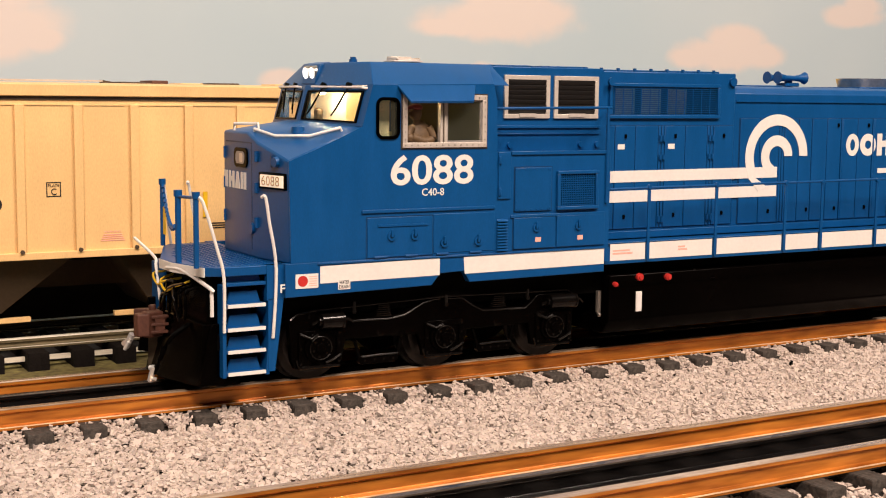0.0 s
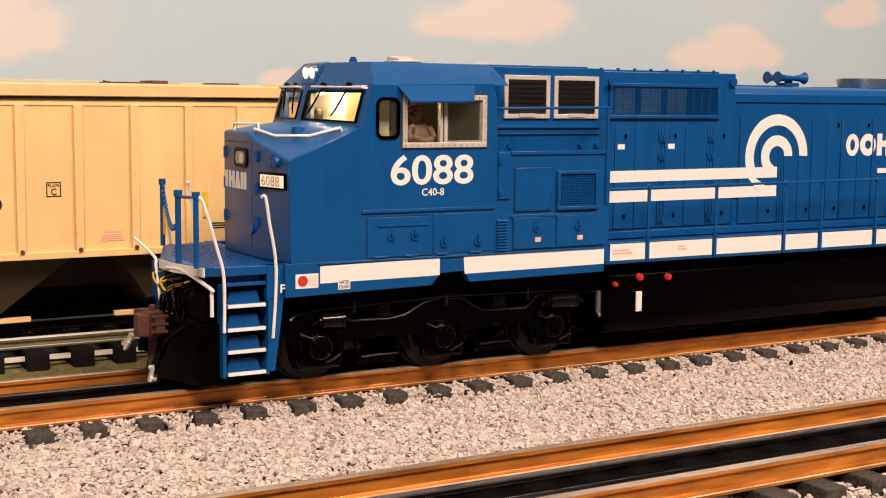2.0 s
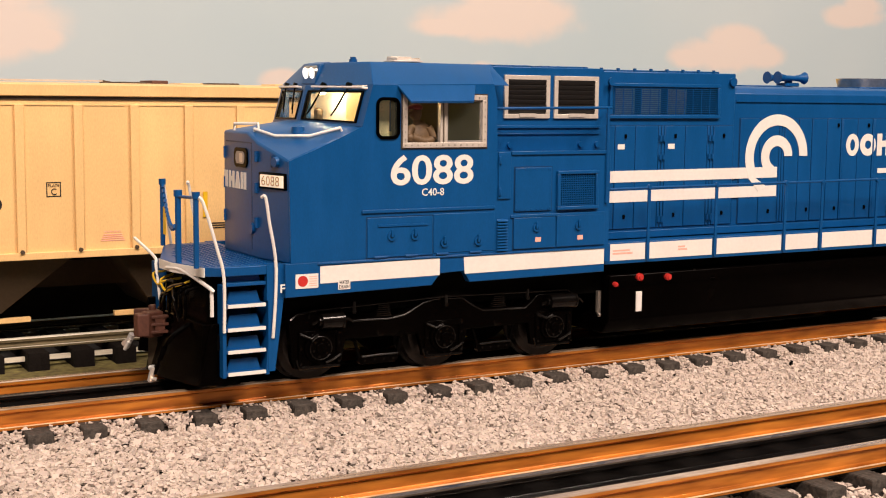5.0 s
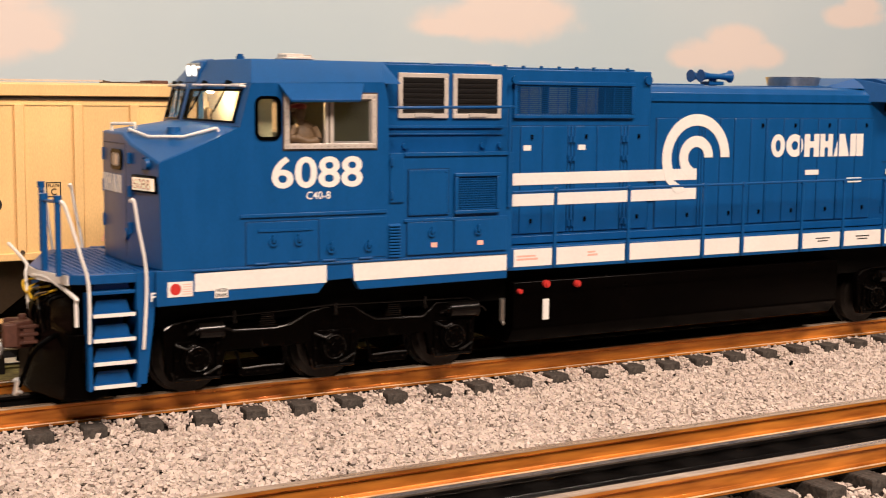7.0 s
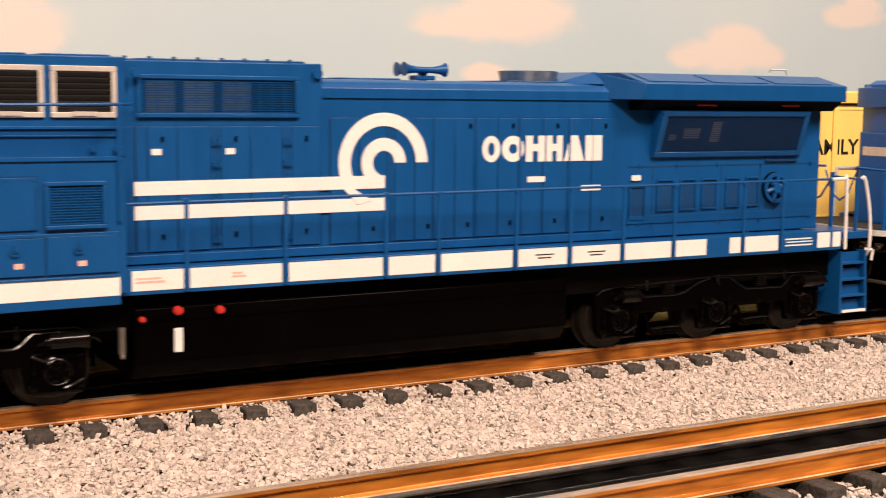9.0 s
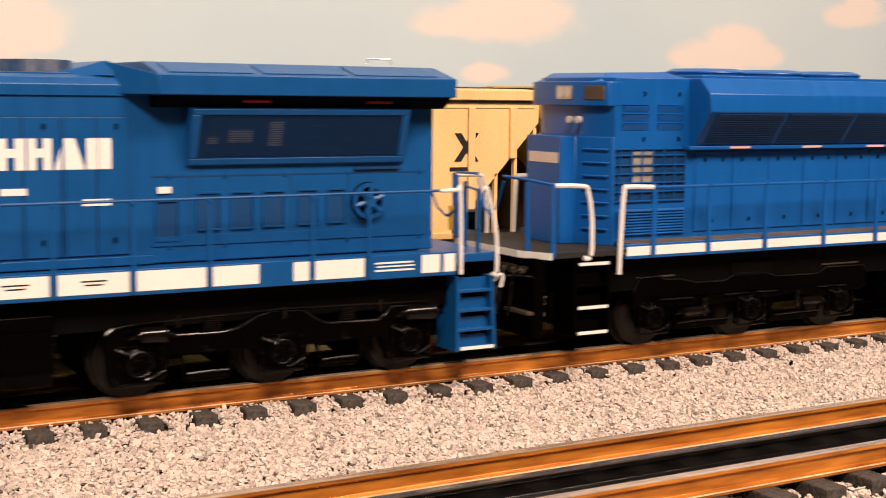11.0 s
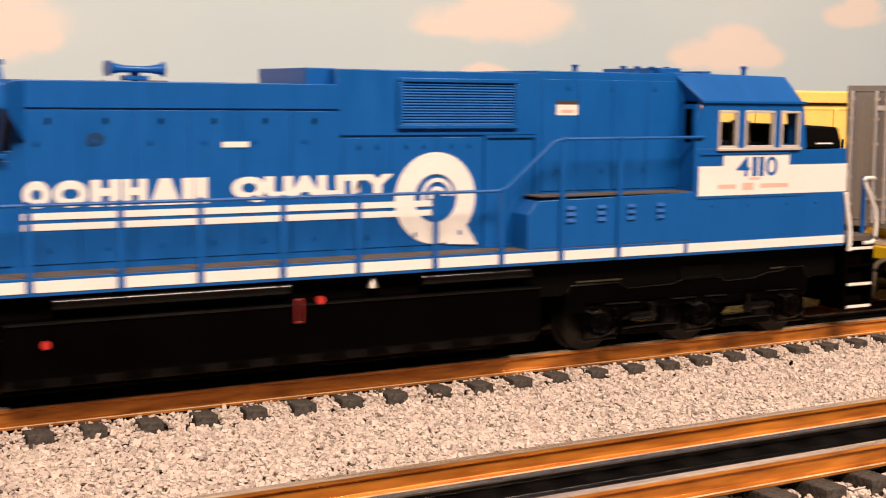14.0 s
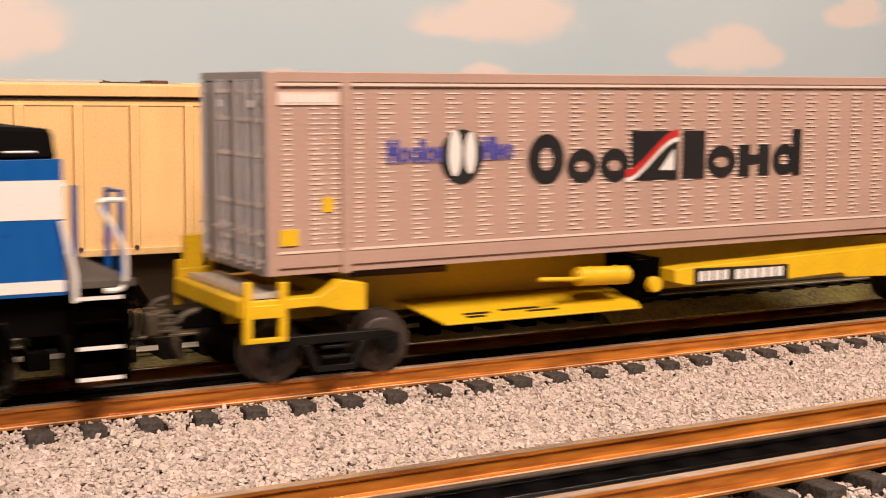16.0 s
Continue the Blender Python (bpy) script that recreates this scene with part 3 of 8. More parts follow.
def truck(parent, axles, style):
    """A three-axle truck: side frames with pedestals, axle boxes, springs, brake gear."""
    a0, a1, a2 = axles
    tr = part("truck", G().box(a0 - 9, a2 + 9, -13, 13, 9, 17), DARK, parent, "black three-axle truck")
    if style == "waved":
        up = [(a0 - 9.6, 17.6), (a0 - 9.0, 19.4), (a0 - 7.0, 20.9), (a0 - 3, 21.5), (a0 + 6.6, 21.6), (a0 + 8.6, 18.6), (a0 + 11, 17.9), (a0 + 23.4, 17.7), (a0 + 28, 18.4), (a1 - 7.2, 21.5),
              (a1 - 3.2, 22.6), (a1 + 6.4, 22.4), (a1 + 10.4, 19.7), (a1 + 14, 17.9), (a2 - 10.6, 17.5), (a2 - 8.4, 19), (a2 - 6, 21.2), (a2 + 6.4, 21.4), (a2 + 8.2, 19.4)]
        prof = up + [(a2 + 7.6, 5.0), (a2 - 7.6, 5.0), (a2 - 9, 12.2), (a1 + 8.6, 12.0), (a1 + 6.8, 4.8), (a1 - 6.6, 4.8), (a1 - 8.6, 12.0), (a0 + 8.6, 12.2), (a0 + 7, 4.6), (a0 - 7.4, 4.6), (a0 - 8.6, 7.2)]
        leaf, cyl = (a0 + 20.8, a2 - 20.6), ((a0 + 0.2, a0 + 6.6, 18.2), (a2 - 2, a2 + 7.4, 18.6))
        beams = ((a0 + 12.6, a0 + 26, 6.4), (a1 + 11.8, a1 + 24.6, 6.8))
    else:
        flip = style == "stepped_back"
        up = [(a0 - 8.8, 19.6), (a0 - 6, 24.4), (a0 + 1.4, 24.6), (a0 + 5, 23.4), (a0 + 11, 23.2), (a0 + 18, 21.6), (a1 - 12, 21.4), (a1 - 7.8, 23.7), (a1 + 5, 23.5), (a1 + 11.6, 21.7),
              (a2 - 11.5, 21.4), (a2 - 7.4, 23.6), (a2 + 11.4, 23.4), (a2 + 13.6, 21.2)]
        prof = up + [(a2 + 14, 14.6), (a2 + 6, 13.4), (a2 - 8.4, 12.2), (a1 + 19, 14.2), (a1 - 12, 13.2), (a0 + 10, 13.2), (a0 - 2, 12), (a0 - 8.6, 14)]
        if flip:
            up, prof = ([(a0 + a2 - x, z) for x, z in q] for q in (up, prof))
        leaf, cyl = (), ((a0 + 12, a0 + 20, 11.5), (a2 - 20, a2 - 12, 11.5))
        beams = ((a0 + 9, a0 + 33, 7.6), (a1 + 10, a1 + 33, 7.2))
    for s in (-1, 1):
        f = lambda a, b: sorted((s * a, s * b))
        fr = part("side_frame", G().side(prof, s * 24.2, s * 26.6), BLACK, tr, bevel=0.3)
        part("flange", G().tube([(x, s * 26.7, z - 0.35) for x, z in up], 0.34, 6), SATIN, fr, smooth=True)
        lo, hi = min(x for x, _ in up), max(x for x, _ in up)
        if style != "waved":
            for a in axles:
                part("top_plate", G().box(max(lo + 2, a - 9), min(hi - 2, a + 9), *f(26.2, 12), 23.8, 24.3), GRIME, fr, "oily brown top plate")
            part("rib", G().box(lo + 8, hi - 8, *f(26.6, 27.3), 17.0, 17.6), BLACK, fr)
        for a in axles:
            g = G()
            g.cyl((a, s * 24, 10.6), (a, s * 27.4, 10.6), 4.7, 24).cyl((a, s * 27.4, 10.6), (a, s * 28.0, 10.6), 3.5, 20).cyl((a, s * 28.0, 10.6), (a, s * 28.5, 10.6), 1.5, 12)
            g.box(a - 5.8, a + 5.8, *f(24.3, 27.1), 13.8, 15.6).box(a - 6.6, a - 5.4, *f(25, 27.2), 5.2, 15.4).box(a + 5.4, a + 6.6, *f(25, 27.2), 5.2, 15.4)
            box = part("axle_box", g, BLACK, tr, bevel=0.15)
            ring = [(a + 3.4 * math.cos(k * math.pi / 9), s * 28.05, 10.6 + 3.4 * math.sin(k * math.pi / 9)) for k in range(19)]
            part("cap_ring", G().tube(ring, 0.22, 6), SATIN, box, smooth=True)
            bolts = G()
            for dx, dz in [(2.5 * math.cos(k * math.pi / 3 + 0.3), 2.5 * math.sin(k * math.pi / 3 + 0.3)) for k in range(6)] + [(-6, -4.4), (6, -4.4), (-6, 4), (6, 4), (-6, 0), (6, 1)]:
                bolts.cyl((a + dx, s * 27.1, 10.6 + dz), (a + dx, s * 28.3 if abs(dx) < 5 else s * 27.6, 10.6 + dz), 0.42, 8)
            part("bolts", bolts, SATIN, box, smooth=True)
            for path in ([(a - 6.4, s * 27.5, 15.0), (a - 3.2, s * 28.2, 13.6), (a - 1.0, s * 28.2, 14.6)], [(a + 6.6, s * 27.5, 8.2), (a + 3.6, s * 28.2, 7.0), (a + 1.6, s * 28.0, 6.2)]):
                part("guide_link", G().tube(path, 0.42, 6), SATIN, box, smooth=True)
            part("pedestal_tie", G().tube([(a - 7.2, s * 26.9, 7.4), (a - 6.6, s * 27.0, 4.9), (a + 6.4, s * 27.0, 4.9), (a + 7.0, s * 26.9, 6.4)], 0.45, 8), SATIN, box, smooth=True)
        for m in leaf:
            pack = part("spring_pack", G().box(m - 3.2, m + 3.2, *f(25.4, 26.9), 17.6, 18.2), BLACK, tr)
            for k in range(6):
                w = 2.5 - 0.12 * k
                part("spring_leaf", G().box(m - w, m + w, *f(25.6, 27.2), 18.3 + k * 0.62, 18.62 + k * 0.62), SATIN, pack)
        for b0, b1, z in beams:
            bm = part("brake_beam", G().side([(b0, z - 1.2), (b0 + 1, z - 2.2), (b1 - 1, z - 2.2), (b1, z - 1.2), (b1, z + 0.3), (b0, z + 0.3)], s * 25, s * 26.8), BLACK, tr, bevel=0.2)
            part("brake_rod", G().tube([(b0 + 1, s * 27.1, z + 0.2), ((b0 + b1) / 2, s * 27.2, z + 0.5), (b1 - 0.5, s * 27.1, z + 0.4)], 0.36, 6), SATIN, bm, smooth=True)
            pins = G()
            for k in range(4):
                pins.cyl((b0 + 2 + k * (b1 - b0 - 4) / 3, s * 26.8, z - 0.9), (b0 + 2 + k * (b1 - b0 - 4) / 3, s * 27.3, z - 0.9), 0.36, 8)
            part("pins", pins, SATIN, bm)
            for path in ([(b0 - 1, s * 26.2, z + 5), (b0 + 0.6, s * 26.5, z)], [(b1 + 1, s * 26.2, z + 5), (b1 - 0.4, s * 26.5, z)]):
                part("shoe_hanger", G().tube(path, 0.5, 6), BLACK, bm, smooth=True)
        for c0, c1, z in cyl:
            r = 2.3 if style == "waved" else 1.5
            part("brake_cylinder", G().cyl((c0, s * 27.4, z), (c1, s * 27.4, z), r, 18).cyl((c0 - 0.8, s * 27.4, z), (c0, s * 27.4, z), r * 0.6, 12).cyl((c1, s * 27.4, z), (c1 + 0.5, s * 27.4, z), r * 1.1, 18)
                 .tube([(c0 - 0.8, s * 27.4, z), (c0 - 3.0, s * 27.6, z - 0.6)], 0.5, 8).tube([(c1, s * 28.4, z + 1), (c1 + 2.4, s * 28.0, z + 0.4), (c1 + 4, s * 27.2, z - 1)], 0.32, 6), SATIN, tr, smooth=True)
        if style == "waved":
            part("brake_pipe", G().tube([(a0 - 3.6, s * 27.4, 19.4), (a0 - 3.2, s * 27.4, 21.5), (a0 + 10, s * 27.4, 21.9), (a1, s * 27.4, 22.9), (a2 - 10, s * 27.4, 22.3), (a2 + 4.8, s * 27.4, 22.0), (a2 + 7.6, s * 27.3, 20.6), (a2 + 8.0, s * 27.2, 17)], 0.3, 8), SATIN, tr, "thin black brake pipe", smooth=True)
            for x in (a0 + 10.8, a1 + 0.4, a2 - 10.2):
                part("pipe_clamp", G().cyl((x, s * 27.2, 20.6), (x, s * 27.2, 23.4), 0.6, 8).cyl((x, s * 27.2, 20.4), (x, s * 27.9, 20.4), 0.7, 8), SATIN, tr, smooth=True)
            for x in (a0 + 20, a2 - 21):
                part("frame_slot", G().arc(x, 13.6, 0.7, 1.35, 150, 330, *f(26.6, 26.9), 12), SATIN, fr)
        else:
            for a, b in ((a0 + 2, a0 + 16), (a1 - 13, a1 - 2), (a1 + 2, a1 + 11), (a2 - 12, a2 + 2)):
                part("brake_rod", G().tube([(a, s * 27.4, 16.4), (b, s * 27.4, 16.2)], 0.34, 6), SATIN, tr, smooth=True)
            for x in (a0 + 21.5, a1 + 21.5):
                part("damper", G().cyl((x, s * 27.3, 9.4), (x, s * 27.3, 15.4), 1.0, 10).box(x - 1.3, x + 1.3, *f(26.6, 28.2), 14.8, 15.8), SATIN, tr, bevel=0.15)
    return tr


def step_well(parent, x0, x1, zs, mat, s, lean=0.0, edge=WHITE, ytop=-31.0, top=31.0, painted=None):
    """Steps let into the corner of a locomotive: cheeks, treads, kick plates."""
    y0, y1 = sorted((s * 31.0, s * 19.0))
    st = part("stepwell", G().box(x0, x1, min(s * 19.0, s * 20), max(s * 19.0, s * 20), zs[-1] - 1, top), mat, parent, bevel=0.15)
    for cx in (x0 - 1.1, x1):
        sh = lean if cx >= x1 else 0.0
        part("cheek", G().loft([(cx + sh, y0, top), (cx + sh + 1.1, y0, top), (cx + sh + 1.1, y1, top), (cx + sh, y1, top)],
                               [(cx, y0, zs[-1] - 1.4), (cx + 1.1, y0, zs[-1] - 1.4), (cx + 1.1, y1, zs[-1] - 1.4), (cx, y1, zs[-1] - 1.4)]), mat, st, bevel=0.12)
    for z in zs:
        part("tread", G().box(x0, x1, y0, y1, z - 0.9, z), mat, st, bevel=0.1)
        if not (mat is BLACK and z == 24) and z != 31.5 and (painted is None or z in painted):
            part("tread_edge", G().box(x0 + 0.3, x1 - 0.2, min(s * 31.05, s * 31.6), max(s * 31.05, s * 31.6), z - 0.85, z + 0.1), edge, st, "white tread edge")
        yy = sorted((s * 28.8, s * 28.2))
        part("kick_plate", G().loft([(x0 + 0.8, yy[0], z), (x1 - 0.8, yy[0], z), (x1 - 0.8, yy[1], z), (x0 + 0.8, yy[1], z)],
                                    [(x0 + 1.8, yy[0], z + 3.4), (x1 - 1.8, yy[0], z + 3.4), (x1 - 1.8, yy[1], z + 3.4), (x0 + 1.8, yy[1], z + 3.4)]), mat, st)
    return st


def coupler(parent, x, d, mat=RUST):
    """A knuckle coupler that points along d."""
    c = part("coupler", G().box(min(x, x - d * 10), max(x, x - d * 10), -2.2, 2.2, 15.3, 18.7).plan([(x, -3.4), (x + d * 5, -5), (x + d * 6.5, -2), (x + d * 3, -0.5), (x + d * 3.4, 2.5), (x + d * 6.6, 4.2), (x + d * 5.4, 5.4), (x, 4)], 13.2, 20.6), mat, parent, "rust-brown knuckle coupler", bevel=0.4)
    part("lock_lift", G().cyl((x + d * 2, 0.5, 20.4), (x + d * 2, 0.5, 22), 1.1, 10).box(min(x, x + d * 3), max(x, x + d * 3), -5.2, -4.4, 14.5, 19.4), mat, c, bevel=0.2)
    for z in (14.4, 16.6, 18.8):
        part("rib", G().box(min(x - d * 1, x + d * 4), max(x - d * 1, x + d * 4), -5.4, -3.4, z, z + 0.8), mat, c, bevel=0.15)
    part("knuckle", G().plan([(x + d * 4.4, -5.2), (x + d * 8, -4.6), (x + d * 8.2, -1.2), (x + d * 6.2, -0.6), (x + d * 5, -2)], 13.6, 20.2), mat, c, bevel=0.4)
    return c


def latch(parent, x, y, z, mat, s=-1):
    a, b = sorted((y + s * 0.05, y + s * 0.35))
    return part("latch", G().box(x - 0.4, x + 0.4, a, b, z - 0.7, z + 0.7).cyl((x, y, z), (x, y + s * 0.6, z), 0.3, 8), mat, parent)


def handrail(name, parent, path, r, mat, label=""):
    long = max(abs(path[i + 1][0] - path[i][0]) for i in range(len(path) - 1)) > 30
    return part(name, G().tube(path if long or len(path) < 4 else curved(path), r, 8), mat, parent, label, smooth=True)


# ---- leading locomotive ----
def louvres(g, x0, x1, z0, z1, n, y0, y1):
    h = (z1 - z0) / n
    for i in range(n):
        z = z0 + i * h
        g.loft([(x0, y1, z), (x1, y1, z), (x1, y1, z + h * 0.2), (x0, y1, z + h * 0.2)], [(x0, y0, z + h * 0.75), (x1, y0, z + h * 0.75), (x1, y0, z + h * 0.95), (x0, y0, z + h * 0.95)])
    return g


def lead_locomotive():
    L = thing("diesel_locomotive", "blue model freight diesel with white stripe and wide cab", "locomotive", 330, group="locomotives of the train")
    MOVING.append(L)
    N = -32.5
    # underframe, tank
    part("underframe", G().box(150, 532, -25, 25, 20, 30.4), DARK, L, "black underframe")
    tank = part("fuel_tank", G().end([(-30, 26), (-30, 11), (-26.5, 6.5), (26.5, 6.5), (30, 11), (30, 26)], 262, 402), BLACK, L, "long black fuel tank", bevel=0.4)
    part("seam", G().box(262.4, 401.6, -30.35, -30.0, 22.4, 22.9), BLACK, tank)
    part("seam", G().box(262.4, 401.6, -30.2, -30.0, 11.2, 11.6), BLACK, tank)
    for x, z, r in ((273.7, 25.0, 1.25), (285.6, 24.4, 1.15), (263.8, 23.2, 0.8)):
        part("filler_cap", G().cyl((x, -30, z), (x, -31.2, z), r, 14).cyl((x, -31.2, z), (x, -31.7, z), r * 0.6, 10), RED, tank, "red filler cap", smooth=True)
    part("level_gauge", G().box(272.7, 275.0, -30.5, -30.0, 13.6, 20.2), WHITE, tank, "white level gauge", bevel=0.1)
    part("air_valve", G().cyl((259, -28, 14), (259, -28, 21), 0.9, 8).cyl((259, -28, 14), (259, -29, 13), 0.6, 8), STEEL, tank, smooth=True)
    for xs in ((160.2, 201.7, 242.0), (425.4, 467.0, 508.4)):
        truck(L, xs, "waved")
        for x in xs:
            wheelset(L, x, 10.6)
    # side sill under the cab
    for s in (-1, 1):
        y0, y1 = sorted((s * 32.5, s * 30))
        sill = part("side_sill", G().side([(147.2, 26.6), (194.2, 27.4), (197.0, 30.8), (205.2, 31.1), (207.3, 27.6), (257.6, 28), (257.6, 36.2), (147.2, 36.2)], y0, y1), BLUE, L, bevel=0.15)
        for a, b in ((157.8, 196.8), (205.1, 257.4)):
            ya, yb = sorted((s * 32.5, s * 32.62))
            part("white_stripe", G().side([(a, 30.1), (b, 30.3), (b, 35.4), (a, 35.0)] if a < 200 else [(a + 0.4, 30.2), (b, 30.5), (b, 35.8), (a, 35.3)], ya, yb), WHITE, sill, "white stripe")
    # cab shell: side walls with window openings, built of panels
    for s in (-1, 1):
        y0, y1 = sorted((s * 32.5, s * 31.3))
        xf = 148.9 if s < 0 else 157.0
        w = part("cab_wall", G().side([(xf, 36.2), (257.6, 36.2), (257.6, 66.4), (216.5, 66.4), (216.5, 68.3), (157.2, 68.3), (xf - 0.7 if s < 0 else 157.0, 64.8)], y0, y1), BLUE, L)
        g = G()
        g.side([(157.2, 68.3), (176.1, 68.3), (176.1, 86.3), (174.2, 86.2), (170.9, 74.3)], y0, y1)
        g.side([(176.1, 68.3), (184.0, 68.3), (184.0, 71.4), (176.1, 71.4)], y0, y1)
        g.side([(176.1, 82.2), (216.0, 82.2), (215, 86.9), (176.1, 86.3)], y0, y1)
        g.side([(182.2, 71.4), (184, 71.4), (184, 82.2), (182.2, 82.2)], y0, y1)
        g.side([(212.2, 68.3), (216.5, 68.3), (216.2, 82.2), (212.2, 82.2)], y0, y1)
        part("window_wall", g, BLUE, w)
        yo, yi = sorted((s * 33.1, s * 31.2))
        fr = part("window_frame", G().border(183.8, 212.3, 68.2, 83.6, 1.5, yo, yi), SILVER, w, "silver window frame", bevel=0.12)
        part("mullion", G().box(196.3, 197.2, min(s * 32.9, s * 31.2), max(s * 32.9, s * 31.2), 69.6, 82.2).box(197.7, 198.7, min(s * 33.0, s * 31.2), max(s * 33.0, s * 31.2), 69.6, 82.2), SILVER, w, bevel=0.1)
        part("window_track", G().box(197.1, 197.8, min(s * 32.4, s * 31.2), max(s * 32.4, s * 31.2), 69.6, 82.2).border(183.4, 212.7, 67.8, 84.0, 0.5, min(s * 32.7, s * 31.4), max(s * 32.7, s * 31.4)), BROWN, w, "dark slot between the window leaves")
        part("sliding_leaf", G().border(198.6, 210.9, 69.6, 82.2, 0.6, min(s * 32.5, s * 31.6), max(s * 32.5, s * 31.6)), GREY, w, "grey frame of the sliding leaf", bevel=0.08)
        screws = G()
        for i in range(14):
            for z in (68.95, 82.85):
                screws.cyl((184.6 + i * 2.07, s * 33.0, z), (184.6 + i * 2.07, s * 33.3, z), 0.22, 6)
        for i in range(6):
            for x in (184.5, 211.6):
                screws.cyl((x, s * 33.0, 70.6 + i * 2.2), (x, s * 33.3, 70.6 + i * 2.2), 0.22, 6)
        part("screws", screws, STEEL, fr)
        p = part("pane", G().box(198.7, 210.7, min(s * 31.9, s * 32.1), max(s * 31.9, s * 32.1), 69.6, 82.2), PANE, w, "glass pane")
        p.visible_shadow = False
        seal = G()
        for (cx, cz), a0 in (((177.5, 73.0), 180), ((180.7, 73.0), 270), ((180.7, 80.5), 0), ((177.5, 80.5), 90)):
            seal.arc(cx, cz, 1.35, 2.25, a0, a0 + 90, *sorted((s * 32.9, s * 31.4)), 8)
        seal.box(177.5, 180.7, *sorted((s * 32.9, s * 31.4)), 70.75, 71.65).box(177.5, 180.7, *sorted((s * 32.9, s * 31.4)), 81.85, 82.75)
        seal.box(175.25, 176.15, *sorted((s * 32.9, s * 31.4)), 73.0, 80.5).box(182.05, 182.95, *sorted((s * 32.9, s * 31.4)), 73.0, 80.5)
        part("rubber_seal", seal, BLACK, w, "black window seal with rounded corners")
        p = part("pane", G().box(176.3, 182.0, min(s * 32.2, s * 32.4), max(s * 32.2, s * 32.4), 71.8, 81.8), PANE, w, "glass pane")
        p.visible_shadow = False
        sh = G().loft([(182.1, s * 32.6, 86.3), (208.4, s * 32.6, 86.6), (208.4, s * 32.6, 85.9), (182.1, s * 32.6, 85.6)],
                      [(184.0, s * 37.5, 81.8), (205.0, s * 37.5, 82.0), (205.0, s * 37.2, 81.3), (184.0, s * 37.2, 81.1)])
        part("sunshade", sh, BLUE, w, "blue metal sunshade over the window", bevel=0.1)
        ya, yb = sorted((s * 32.4, s * 33.0))
        part("ledge", G().box(170.8, 215.7, ya, yb, 49.5, 50.5), BLUE, w, bevel=0.15)
        part("access_door", G().box(172.6, 194.1, min(s * 32.4, s * 32.8), max(s * 32.4, s * 32.8), 36.6, 48.2), BLUE, w, bevel=0.12)
        part("access_door", G().box(194.6, 215.7, min(s * 32.4, s * 32.7), max(s * 32.4, s * 32.7), 36.9, 48.6), BLUE, w, bevel=0.12)
        part("door_gap", G().border(172.2, 194.4, 36.3, 48.5, 0.25, *sorted((s * 32.5, s * 32.58))).border(222.3, 238.3, 36.5, 46.6, 0.22, *sorted((s * 32.5, s * 32.6))).border(222.6, 236.7, 48.1, 62.1, 0.25, *sorted((s * 32.5, s * 32.6))), MESHBLUE, w, "dark joint round the access doors")
        part("rub_strip", G().box(157, 257.4, *sorted((s * 32.5, s * 32.9)), 35.5, 36.0), BLUE, w, bevel=0.1)
        part("drip_strip", G().box(176, 192.5, min(s * 32.7, s * 33.1), max(s * 32.7, s * 33.1), 45.5, 46.1), BLUE, w)
        for x, z in ((180.4, 42.7), (188.1, 42.6), (198.1, 40.0), (209.9, 40.0)):
            lt = part("latch", G().arc(x, z, 0.75, 1.35, 0, 360, *sorted((s * 32.6, s * 33.3)), 18).box(x - 0.35, x + 0.35, *sorted((s * 33.0, s * 33.6)), z - 0.2, z + 1.9), BLUE, w)
            part("latch_recess", G().cyl((x, s * 32.75, z), (x, s * 32.95, z), 0.8, 14), MESHBLUE, lt)
        for x in (177, 187, 197.5, 209):
            part("hinge", G().cyl((x - 2, s * 32.8, 36.7), (x + 2, s * 32.8, 36.7), 0.35, 8), BLUE, w)
        part("louvre_strip", louvres(G(), 216.6, 220.4, 36.6, 46.4, 11, s * 32.4, s * 33.3), BLUE, w)
        # electrical cabinet behind the cab
        part("access_door", G().box(222.6, 238.0, ya, yb, 36.8, 46.4), BLUE, w, bevel=0.12)
        part("access_door", G().box(238.6, 257.0, ya, yb, 36.8, 46.6), BLUE, w, bevel=0.12)
        for x in (231.5, 247.5):
            lt = part("latch", G().arc(x - 0.8, 43.2, 0.7, 1.25, 0, 360, *sorted((s * 32.9, s * 33.6)), 18).box(x - 1.15, x - 0.45, *sorted((s * 33.3, s * 33.9)), 43, 45), BLUE, w)
            part("latch_recess", G().cyl((x - 0.8, s * 33.0, 43.2), (x - 0.8, s * 33.2, 43.2), 0.75, 14), MESHBLUE, lt)
            part("notice", G().box(x - 1.0, x + 1.1, min(s * 33.0, s * 33.06), max(s * 33.0, s * 33.06), 38.8, 40.2), PINK, w, "small white notice")
        part("cover_plate", G().box(222.9, 236.3, ya, yb, 48.4, 61.8), BLUE, w, bevel=0.12)
        rv = G()
        for i in range(6):
            for x, z in ((223.5, 49.2 + i * 2.35), (235.7, 49.2 + i * 2.35), (224.5 + i * 2.1, 49.0), (224.5 + i * 2.1, 61.2)):
                rv.cyl((x, s * 32.9, z), (x, s * 33.2, z), 0.22, 6)
        part("rivets", rv, BLUE, w)
        gf = part("grille_frame", G().border(238.3, 254.1, 48.4, 60.6, 1.1, min(s * 32.4, s * 33.6), max(s * 32.4, s * 33.6)), BLUE, w, bevel=0.2)
        part("grille_recess", G().box(239.4, 253.0, min(s * 32.55, s * 32.7), max(s * 32.55, s * 32.7), 49.5, 59.5), BLACK, gf)
        gr = G()
